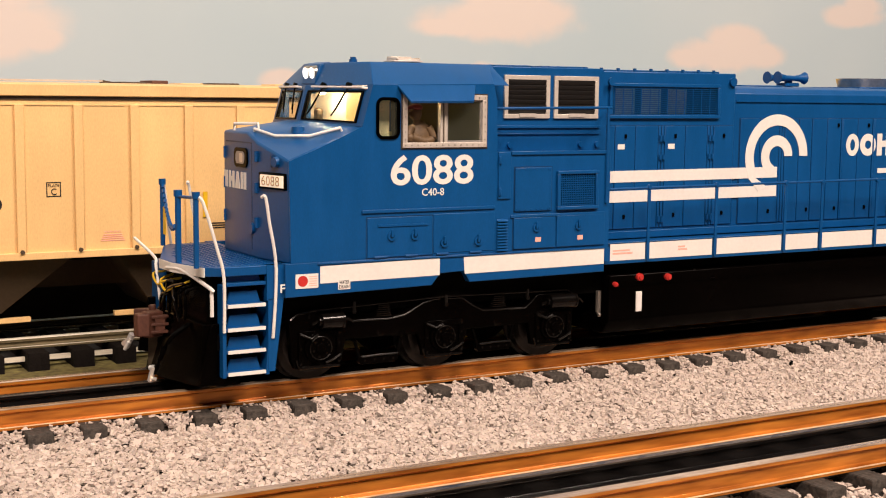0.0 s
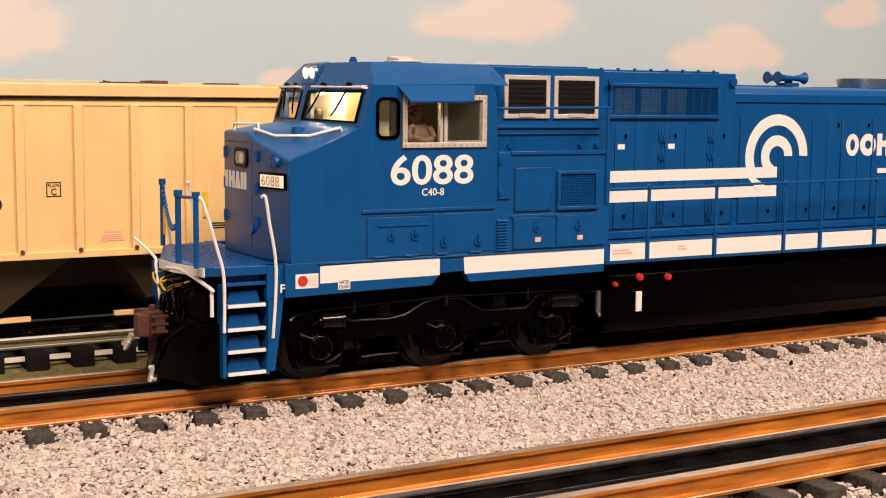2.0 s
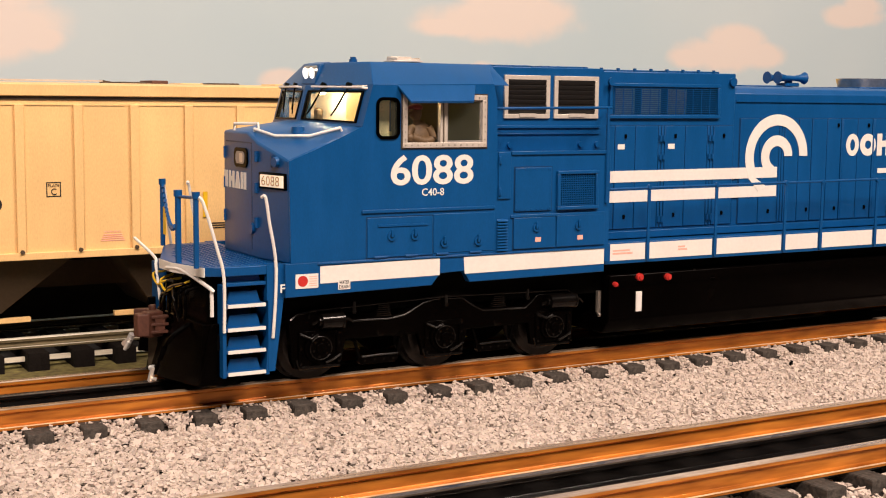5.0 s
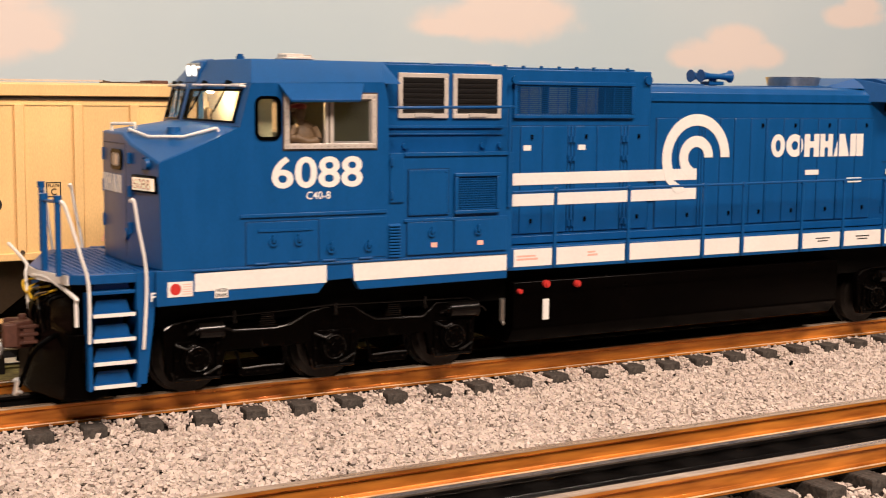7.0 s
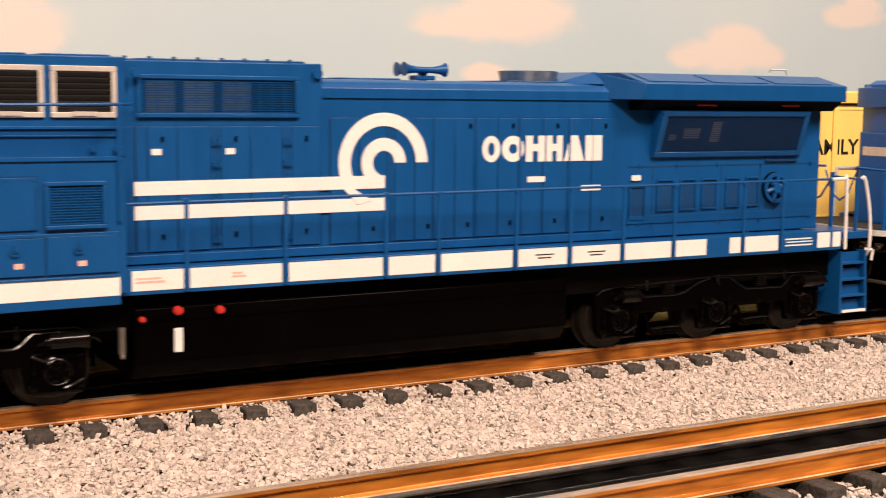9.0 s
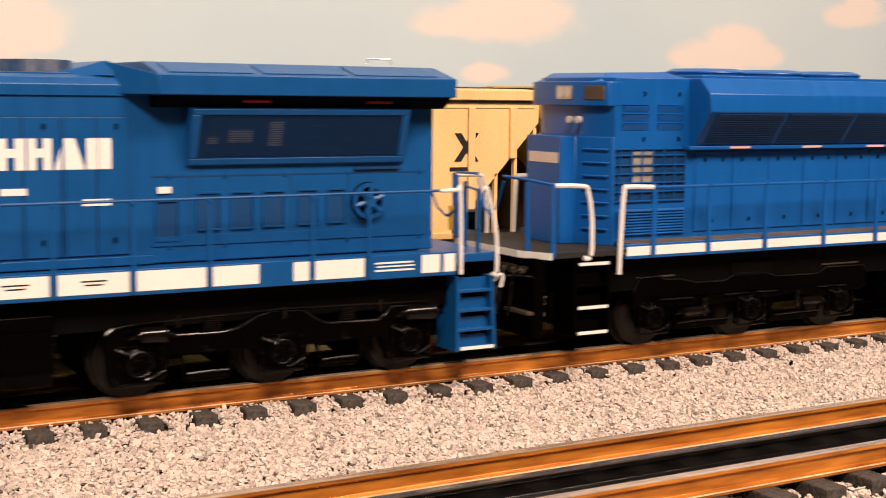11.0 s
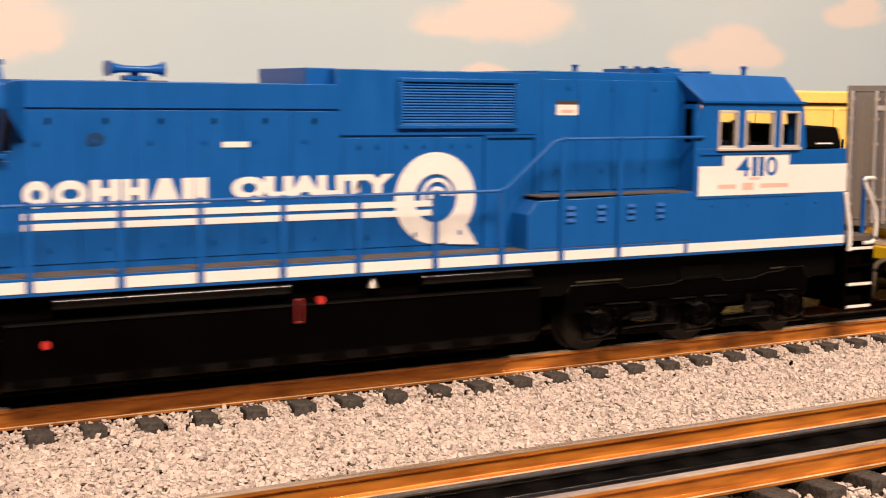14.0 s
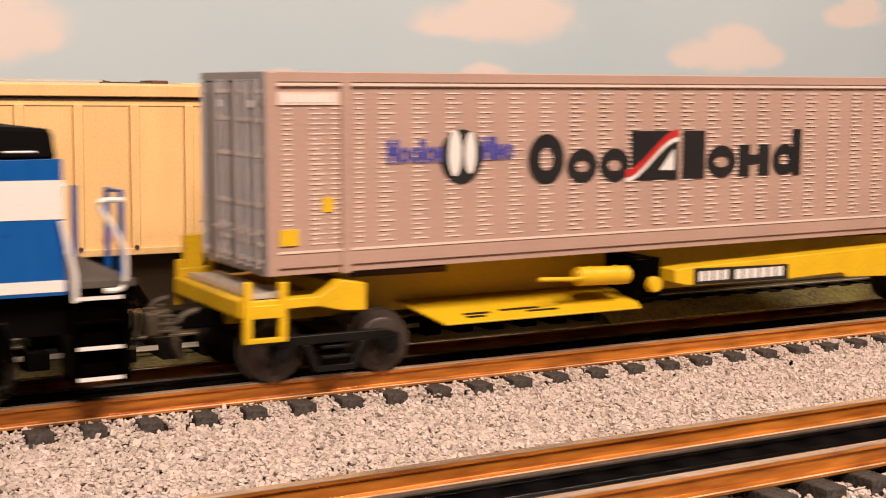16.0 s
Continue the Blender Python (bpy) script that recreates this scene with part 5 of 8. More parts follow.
def hood(L):
    # tall blower section, engine hood, radiator section
    tall = part("hood_front", G().box(259.4, 320.2, -22, 22, 37, 92.0), BLUE, L, "blue blower hood", bevel=0.35)
    part("upper_roof", G().box(216.8, 262, -23.8, 23.8, 90.6, 92.6), BLUE, L, bevel=0.3)
    part("bulkhead", G().box(257.6, 259.4, -32.2, 32.2, 31, 66.2), BLUE, L, bevel=0.15)
    main = part("hood_engine", G().end([(-22, 37), (-22, 85.2), (-20.5, 87), (-17, 87.9), (17, 87.9), (20.5, 87), (22, 85.2), (22, 37)], 320, 432), BLUE, L, "blue engine hood", bevel=0.2)
    back = part("hood_radiator", G().box(430, 518.5, -22, 22, 37, 82), BLUE, L, "blue radiator hood", bevel=0.3)
    wing = part("radiator_wing", G().loft([(430.6, -31, 82.8), (430.6, 31, 82.8), (421.5, 21, 82.8), (421.5, -21, 82.8)], [(430.6, -31, 88.2), (430.6, 31, 88.2), (420.2, 17, 91.6), (420.2, -17, 91.6)])
                .end([(-31, 82.8), (-31, 88.2), (-17, 91.7), (17, 91.7), (31, 88.2), (31, 82.8)], 430.5, 521.4)
                .loft([(407, -13, 87.8), (407, 13, 87.8), (420.3, 17, 91.6), (420.3, -17, 91.6)], [(421.6, -21, 87.6), (421.6, 21, 87.6), (421.8, 17, 91.5), (421.8, -17, 91.5)]), BLUE, L, "overhanging blue radiator housing", bevel=0.25)
    for a, b in ((434, 458), (461, 486), (489, 516)):
        for s in (-1, 1):
            part("roof_grille", G().loft([(a, s * 18.5, 91.4), (b, s * 18.5, 91.4), (b, s * 29, 88.8), (a, s * 29, 88.8)], [(a, s * 18.5, 91.55), (b, s * 18.5, 91.55), (b, s * 29, 88.95), (a, s * 29, 88.95)]), BLUE, wing, "flat roof grille panel")
    part("wing_underside", G().end([(-30.4, 82.9), (-26, 79.4), (26, 79.4), (30.4, 82.9)], 431, 520.0), DARK, wing, "dark underside")
    part("lifting_bar", G().tube([(500, -14, 92.4), (500.5, -14, 94), (508, -14, 94), (508.5, -14, 92.4)], 0.3, 6), SILVER, wing, smooth=True)
    for x in (455, 493):
        part("marker_strip", G().box(x, x + 8, -28.6, -28.2, 80.9, 81.6), RED, wing, "dull red strip under the eave")
    for s in (-1, 1):
        f = lambda a, b: (min(s * a, s * b), max(s * a, s * b))
        # blower screen
        fr = part("screen_frame", G().border(265.6, 312.8, 76.6, 88.2, 1.2, *f(22, 23.0)), BLUE, tall, bevel=0.2)
        part("screen_back", G().box(266.8, 311.6, *f(22.02, 22.12), 77.8, 87.0), MESHBLUE, fr)
        # pale patches paint the light that shows through the blower mesh
        for a, b in ((268.3, 276.2), (279.0, 287.2), (290.0, 298.2)):
            part("screen_light_patch", G().box(a, b, *f(22.12, 22.2), 78.2, 86.4), SCREENPALE, fr, "pale patch painted as light seen through the mesh")
        sc = G()
        for i in range(14):
            sc.box(266.8, 311.6, *f(22.3, 22.55), 77.9 + i * 0.65, 78.15 + i * 0.65)
        for i in range(12):
            sc.box(267.6 + i * 3.7, 267.8 + i * 3.7, *f(22.25, 22.45), 77.8, 87.0)
        part("screen_mesh", sc, BLUE, fr)
        # doors
        part("door_joint", G().box(264.8, 319.6, *f(22, 22.06), 40.0, 74.4), MESHBLUE, tall, "dark joints between the hood doors")
        for k, (a, b) in enumerate(((260, 264.6), (265.2, 268.2), (268.5, 276.6), (276.9, 286.3), (286.6, 287.6), (288.0, 289.0), (289.3, 297.9), (298.2, 307.6), (307.9, 309.0), (309.3, 310.4), (310.7, 319.4))):
            d = part("hood_door", G().box(a, b, *f(22, 22.5 if b - a > 3 else 22.44), 40.2, 74.2), BLUE, tall, bevel=0.14)
            if k in (2, 6, 10):
                for z in (70.8, 44.2):
                    latch(d, (a + b) / 2, s * 22.5, z, DARK, s)
            if b - a < 1.4:
                part("hinge", G().cyl(((a + b) / 2, s * 22.9, 69), ((a + b) / 2, s * 22.9, 71), 0.5, 8).cyl(((a + b) / 2, s * 22.9, 63), ((a + b) / 2, s * 22.9, 64.6), 0.5, 8).cyl(((a + b) / 2, s * 22.9, 42), ((a + b) / 2, s * 22.9, 44), 0.5, 8), BLUE, d, smooth=True)
        part("kick_ledge", G().box(260, 431, *f(22, 23.0), 37.0, 39.4), BLUE, tall, bevel=0.15)
        for x in (270.9, 292.0):
            part("notice", G().box(x - 1.4, x + 1.4, *f(22.5, 22.58), 66.5, 68.2), WHITE, tall, "small white notice")
        part("door_joint", G().box(322.4, 425, *f(22, 22.06), 39.8, 76.9), MESHBLUE, main, "dark joints between the hood doors")
        for k, (a, b) in enumerate(((322.8, 331.8), (332.1, 341.0), (341.3, 342.3), (342.6, 343.6), (343.9, 350.4), (350.7, 356.8), (357.2, 364.4), (364.7, 371.4), (371.7, 372.3), (372.6, 380.0), (380.3, 387.6), (387.9, 388.7), (389.0, 396.8),
                                    (397.2, 406.6), (406.9, 407.6), (407.9, 415.8), (416.2, 424.6))):
            d = part("hood_door", G().box(a, b, *f(22, 22.46 if b - a > 3 else (22.4 if a < 360 else 22.7)), 40.0, 76.7), BLUE, main, bevel=0.14)
            if k in (7, 10, 13, 16):
                latch(d, a + 5.2, s * 22.46, 74.3, DARK, s)
            if k in (1, 5, 7, 10, 13, 16):
                latch(d, a + 4.6, s * 22.46, 44.0, DARK, s)
        part("rain_gutter", G().box(320.4, 431, *f(22, 22.5), 82.4, 82.9), BLUE, main)
        # radiator screen and lower louvres
        slope = lambda z: 22.3 + 4.6 * (z - 63.6) / 14.6
        def leaning(a, b, z0, z1, out, thick):
            return ([(a, s * (slope(z0) + out), z0), (b, s * (slope(z0) + out), z0), (b, s * (slope(z1) + out), z1), (a, s * (slope(z1) + out), z1)],
                    [(a, s * (slope(z0) + out - thick), z0), (b, s * (slope(z0) + out - thick), z0), (b, s * (slope(z1) + out - thick), z1), (a, s * (slope(z1) + out - thick), z1)])
        part("screen_cheek", G().loft([(440.6, s * 21.8, 63.4), (440.6, s * 22.4, 63.4), (440.6, s * 27.2, 79.4), (440.6, s * 21.8, 79.4)], [(508.0, s * 21.8, 63.4), (508.0, s * 22.4, 63.4), (508.0, s * 27.2, 79.4), (508.0, s * 21.8, 79.4)]), BLUE, back, "leaning radiator casing")
        rf = part("screen_frame", G().loft(*leaning(441, 507.6, 63.6, 65.4, 0.9, 1.2)).loft(*leaning(441, 507.6, 77.4, 79.0, 0.9, 1.2)).loft(*leaning(441, 443.4, 65.4, 77.4, 0.9, 1.2)).loft(*leaning(505.4, 507.6, 65.4, 77.4, 0.9, 1.2)), BLUE, back, bevel=0.2)
        part("screen_back", G().loft(*leaning(443.3, 505.5, 65.3, 77.5, 0.25, 0.2)), MESHBLUE, rf, "radiator screen in shade-darkened blue")
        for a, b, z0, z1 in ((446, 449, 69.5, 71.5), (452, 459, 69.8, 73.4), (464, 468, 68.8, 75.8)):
            part("screen_patch", G().loft(*leaning(a, b, z0, z1, 0.3, 0.04)), SCREENPALE, rf, "pale patch behind the radiator mesh")
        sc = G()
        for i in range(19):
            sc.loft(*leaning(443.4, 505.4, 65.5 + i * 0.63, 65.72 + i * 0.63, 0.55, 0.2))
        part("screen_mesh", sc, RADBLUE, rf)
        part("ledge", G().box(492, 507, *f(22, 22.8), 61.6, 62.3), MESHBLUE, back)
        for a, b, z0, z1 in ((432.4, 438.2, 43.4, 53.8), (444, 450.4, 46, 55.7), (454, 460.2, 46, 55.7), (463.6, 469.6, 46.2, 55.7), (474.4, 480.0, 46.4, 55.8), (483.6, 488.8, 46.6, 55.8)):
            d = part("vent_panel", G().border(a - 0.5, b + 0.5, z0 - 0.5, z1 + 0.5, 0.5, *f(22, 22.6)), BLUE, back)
            # flat dark blue fill paints the shade inside each vent
            part("vent_shade", G().box(a, b, *f(22.02, 22.1), z0, z1), VENTBLUE, d)
        part("joint", G().box(431, 516, *f(22, 22.08), 60.4, 60.8).box(441.6, 442.0, *f(22, 22.08), 40, 60.4).box(471.8, 472.1, *f(22, 22.08), 40, 60.4).box(490, 490.3, *f(22, 22.08), 40, 60.4), MESHBLUE, back)
        part("handrail_band", G().box(431, 516, *f(22, 22.35), 41.6, 44.2), BLUE, back)
        for x in (436, 452, 470, 490, 514):
            latch(back, x, s * 22, 60.8, BLUE, s)
            latch(back, x, s * 22, 41.5, BLUE, s)
    hw = part("brake_wheel", G().arc(496.4, 52.3, 4.2, 5.4, 0, 360, -23.9, -23.1, 30), BLUE, L, "handbrake wheel")
    sp = G()
    for k in range(6):
        a = k * 2 * math.pi / 6 + 0.3
        sp.cyl((496.4, -23.5, 52.3), (496.4 + 4.6 * math.cos(a), -23.5, 52.3 + 4.6 * math.sin(a)), 0.8, 6)
    part("spokes", sp.cyl((496.4, -22, 52.3), (496.4, -24.4, 52.3), 1.8, 16), BLUE, hw)
    # disc on the flat wall, blackened like the shade of a recess
    part("wheel_recess_shade", G().cyl((496.4, -22.0, 52.3), (496.4, -22.2, 52.3), 5.6, 28), DARK, hw, "flat black disc painted as the shaded recess behind the wheel")
    # roof fittings
    rb = G()
    for i in range(14):
        rb.cyl((222 + i * 6.8, -21.5, 92), (222 + i * 6.8, -21.5, 93.0), 0.6, 8)
    part("roof_bolts", rb, BLUE, L)
    part("roof_panels", G().box(222, 238, -18, 18, 92.6, 93.2).box(242, 260, -18, 18, 92.6, 93.2).box(268, 290, -17, 17, 92, 92.6).box(293, 317, -17, 17, 92, 92.7), BLUE, L, bevel=0.2)
    part("lifting_eye", G().cyl((318.5, -22, 89.2), (318.5, -23, 89.2), 1.5, 14), BLUE, L, smooth=True)
    part("lifting_eye", G().cyl((264.8, -24, 88.6), (264.8, -25, 88.6), 1.3, 14), BLUE, L, smooth=True)
    horn(L, 364.3, 88.0, BLUE)
    st = part("exhaust_stack", G().cyl((405.6, 0, 87.5), (405.6, 0, 91.7), 9.0, 32, 10.2), STEEL, L, "bright steel exhaust stack", smooth=True)
    part("stack_mouth", G().cyl((405.6, 0, 91.72), (405.6, 0, 91.8), 9.4, 28), BLACK, st)
    part("roof_hatch", G().box(388, 418, -15, 15, 87.8, 88.4), BLUE, L, bevel=0.2)
    part("roof_hatch", G().box(330, 350, -14, 14, 87.8, 88.4), BLUE, L, bevel=0.2)
    # walkway, sill and handrails
    posts = [276.0, 304.8, 336.4, 354.0, 381.6, 402.0, 422.9, 444.1, 474.6, 492.4]
    panels = ((261.0, 275.2), (277.0, 303.8), (305.9, 335.5), (337.5, 353.0), (355.2, 380.5), (382.7, 401.0), (403.1, 421.9), (423.8, 443.1), (444.9, 458.4), (468.8, 473.6), (475.4, 491.0), (510.0, 516.2), (517.6, 521.4))
    for s in (-1, 1):
        f = lambda a, b: (min(s * a, s * b), max(s * a, s * b))
        wk = part("walkway", G().box(259.5, 522, *f(31, 21), 35.6, 36.6), BLUE, L, "blue walkway")
        sl = part("side_sill", G().box(258, 522, *f(31, 28), 29.9, 36.9), BLUE, L, bevel=0.15)
        for p, q in panels:
            part("white_panel", G().box(p, q, *f(31, 31.15), 31.0, 36.4), WHITE, sl, "white sill panel")
        for x0, x1, z0, z1 in ((262, 270, 33, 35), (289, 293, 33.2, 34.6)):
            part("faded_print", G().box(x0, x1, *f(31.16, 31.2), z0, z0 + 0.6).box(x0, x1 - 1, *f(31.16, 31.2), z0 + 1.0, z0 + 1.5), PINK, sl)
        for x0 in (389, 409):
            part("small_print", G().box(x0, x0 + 7, *f(31.16, 31.2), 34.2, 34.6).box(x0 + 1, x0 + 6, *f(31.16, 31.2), 33.2, 33.6), INK, sl)
        part("step_print", G().box(494.5, 507, *f(31.02, 31.15), 34.4, 34.9).box(495, 507.6, *f(31.02, 31.15), 33.4, 33.8).box(494.5, 507.4, *f(31.02, 31.15), 32.2, 32.7), WHITE, sl)
        handrail("handrail", L, [(260, s * 31.2, 54.2), (276.6, s * 31.4, 54.4), (402, s * 31.4, 55.0), (516, s * 31.4, 55.4)], 0.42, BLUE)
        for x in posts:
            part("post", G().box(x - 0.55, x + 0.55, *f(31.15, 31.8), 30.4, 54.8).cyl((x, s * 31.0, 54.6), (x, s * 32.0, 54.6), 0.85, 10), BLUE, L, bevel=0.12)
        handrail("handrail", L, [(216.6, s * 31.0, 79.8), (218, s * 32.6, 79.8), (257, s * 32.6, 80.2), (261, s * 30, 80.2), (263.5, s * 24.2, 80.2)], 0.42, BLUE)
        part("post", G().cyl((257.6, s * 32.8, 50), (257.6, s * 32.8, 80.2), 0.55, 8), BLUE, L, smooth=True)
        # rear corner
        step_well(L, 523.4, 535.6, (25, 19, 13, 7.4), BLUE, s, -1.5, top=29, painted=(7.4,))
        handrail("grab_rail", L, [(515.8, s * 31.4, 55.3), (521.2, s * 31.8, 55.4), (522.6, s * 31.8, 54.6), (523.2, s * 31.8, 30)], 0.6, WHITE, "white grab rail")
        handrail("grab_rail", L, [(531.6, s * 30.4, 55.2), (532.8, s * 31.0, 54.8), (535.8, s * 31.2, 42), (536.2, s * 31.2, 30), (534.6, s * 31.2, 29.6)], 0.6, WHITE, "white grab rail")
        part("post", G().cyl((530.4, s * 29.5, 36), (530.4, s * 29.5, 55.4), 0.7, 8), BLUE, L, smooth=True)
        part("post", G().cyl((536.2, s * 12, 34), (536.2, s * 12, 56.5), 0.8, 8), BLUE, L, smooth=True)
        handrail("end_rail", L, [(530.4, s * 29.5, 55), (536.2, s * 13, 55)], 0.4, BLUE)
    part("rear_platform", G().box(518, 537.5, -30.5, 30.5, 33.4, 36), BLUE, L, bevel=0.2)
    part("rear_plate", G().box(532, 536, -27, 27, 6, 33.4), BLACK, L, "black rear pilot plate")
    for y in (-24, -19, -14, -9, 10, 16, 22):
        part("air_hose", G().tube(curved([(536, y, 29), (539.5, y, 28), (541, y - 1, 23), (539.5, y + 1.5, 15)]), 0.5, 6), SATIN, L, smooth=True)
    part("draft_pocket", G().box(535, 538, -6, 6, 12, 23), GRIME, L, bevel=0.4)
    part("white_lever", G().tube(curved([(536.4, -29.6, 27), (537.6, -30.4, 29), (538.8, -30.6, 28.4), (538.2, -30.6, 25)]), 0.45, 8), WHITE, L, "white uncoupling lever end", smooth=True)
    part("chain", G().tube([(536.3, -12, 55), (536.4, -6, 47), (536.4, 0, 44.5), (536.4, 6, 47), (536.3, 12, 55)], 0.4, 6), BLUE, L)
    part("tag", G().box(536.8, 537.0, -3, -0.6, 40, 48), YELLOW, L, "yellow tag on the chain")
    # stripes and emblem
    Y0, Y1 = -22.6, -22.46
    for z0, z1 in ((55.6, 59.4), (49.0, 52.8)):
        part("white_stripe", G().side([(264.6, z0), (340.4, z0 + 0.3), (340.4, z1 + 0.3), (264.6, z1)], Y0, Y1), WHITE, L, "white stripe along the hood")
    em = G().arc(340.0, 63.4, 10.9, 14.8, 0, 214, Y0 - 0.05, Y1 - 0.05, 40)
    part("emblem_arc", G().arc(340.0, 63.4, 3.6, 7.4, 0, 250, Y0 - 0.05, Y1 - 0.05, 32), WHITE, L, "white arc")
    part("round_emblem", em, WHITE, L, "white round emblem of concentric arcs")
    part("emblem_tail", G().side([(326.4, 56.4), (329.4, 56.4), (336.2, 52.4), (331.6, 51.2)], -22.72, -22.6), WHITE, L)
    word_shapes("white_lettering_shape", WORD_A, 374.0, 420.2, 63.0, 71.2, -22.52, WHITE, L, "white lettering shape")
    for x0, x1, z in ((391.2, 397.8, 57.4), (412.2, 419.8, 54.2), (432.6, 436.4, 57.0)):
        part("notice", G().box(x0, x1, -22.6, -22.46, z - 0.9, z + 0.9), WHITE, L, "small white notice")


def horn(L, x, z, mat):
    h = part("air_horn", G().box(x - 3.5, x + 3.5, -4.2, 0.8, z + 0.2, z + 1.6).cyl((x, -2, z), (x, -2, z + 3), 1.5, 12), mat, L, "blue air horn", bevel=0.3)
    for y, d, ln in ((-4.6, -1, 7.5), (-1.4, 1, 8.0), (1.6, -1, 6.8)):
        part("trumpet", G().tube([(x + d * 0.5 - d * 3, y, z + 3.3), (x + d * 4, y, z + 3.4)], 0.9, 12, 1.0).tube([(x + d * 4, y, z + 3.4), (x + d * (ln - 0.8), y, z + 3.5)], 1.0, 14, 1.5).tube([(x + d * (ln - 0.8), y, z + 3.5), (x + d * (ln + 0.6), y, z + 3.5)], 1.5, 16, 2.3), mat, h, smooth=True)


def driver_figure():
    g = G()
    def ball(x, y, z, rx, ry, rz, n=12, m=8):
        ring = [(math.sin(math.pi * j / m), math.cos(math.pi * j / m)) for j in range(m + 1)]
        vs = [(x + rx * a * math.cos(2 * math.pi * k / n), y + ry * a * math.sin(2 * math.pi * k / n), z + rz * b) for a, b in ring for k in range(n)]
        g.add(vs, [(n * j + k, n * j + (k + 1) % n, n * (j + 1) + (k + 1) % n, n * (j + 1) + k) for j in range(m) for k in range(n)])
    ball(191.4, -29.0, 70.6, 4.1, 3.0, 5.6)
    ball(191.2, -29.2, 64.4, 3.8, 2.8, 4.0)
    g.tube([(190.2, -29.6, 74.6), (189.8, -29.8, 77)], 1.1, 10)
    ball(189.5, -30.0, 78.3, 1.9, 1.8, 2.3)
    ball(187.6, -30.0, 77.9, 0.5, 0.5, 0.6)
    ball(189.7, -30.0, 79.9, 2.0, 1.9, 1.1)
    g.tube([(188.6, -30.0, 79.6), (186.6, -30.0, 79.4)], 1.2, 8, 0.9)
    g.tube(curved([(193.4, -30.6, 74.2), (194.6, -31.2, 71.0), (191.5, -31.9, 70.0), (187.4, -31.6, 71.4)]), 1.25, 10)
    g.tube(curved([(188.2, -30.2, 74), (186.6, -31, 71.4), (189.6, -32.0, 70.8)]), 1.15, 10)
    ob = single("driver_figurine", g, SKIN, "small painted plastic driver figurine leaning at the cab window", "figurine", smooth=True)
    ob.data.materials.append(CAPRED)
    foot = min(v[2] for v in g.v)
    for poly in ob.data.polygons:
        if poly.center.z * 1000 + foot > 79.2:
            poly.material_index = 1
    MOVING.append(ob)


lead_locomotive()
driver_figure()


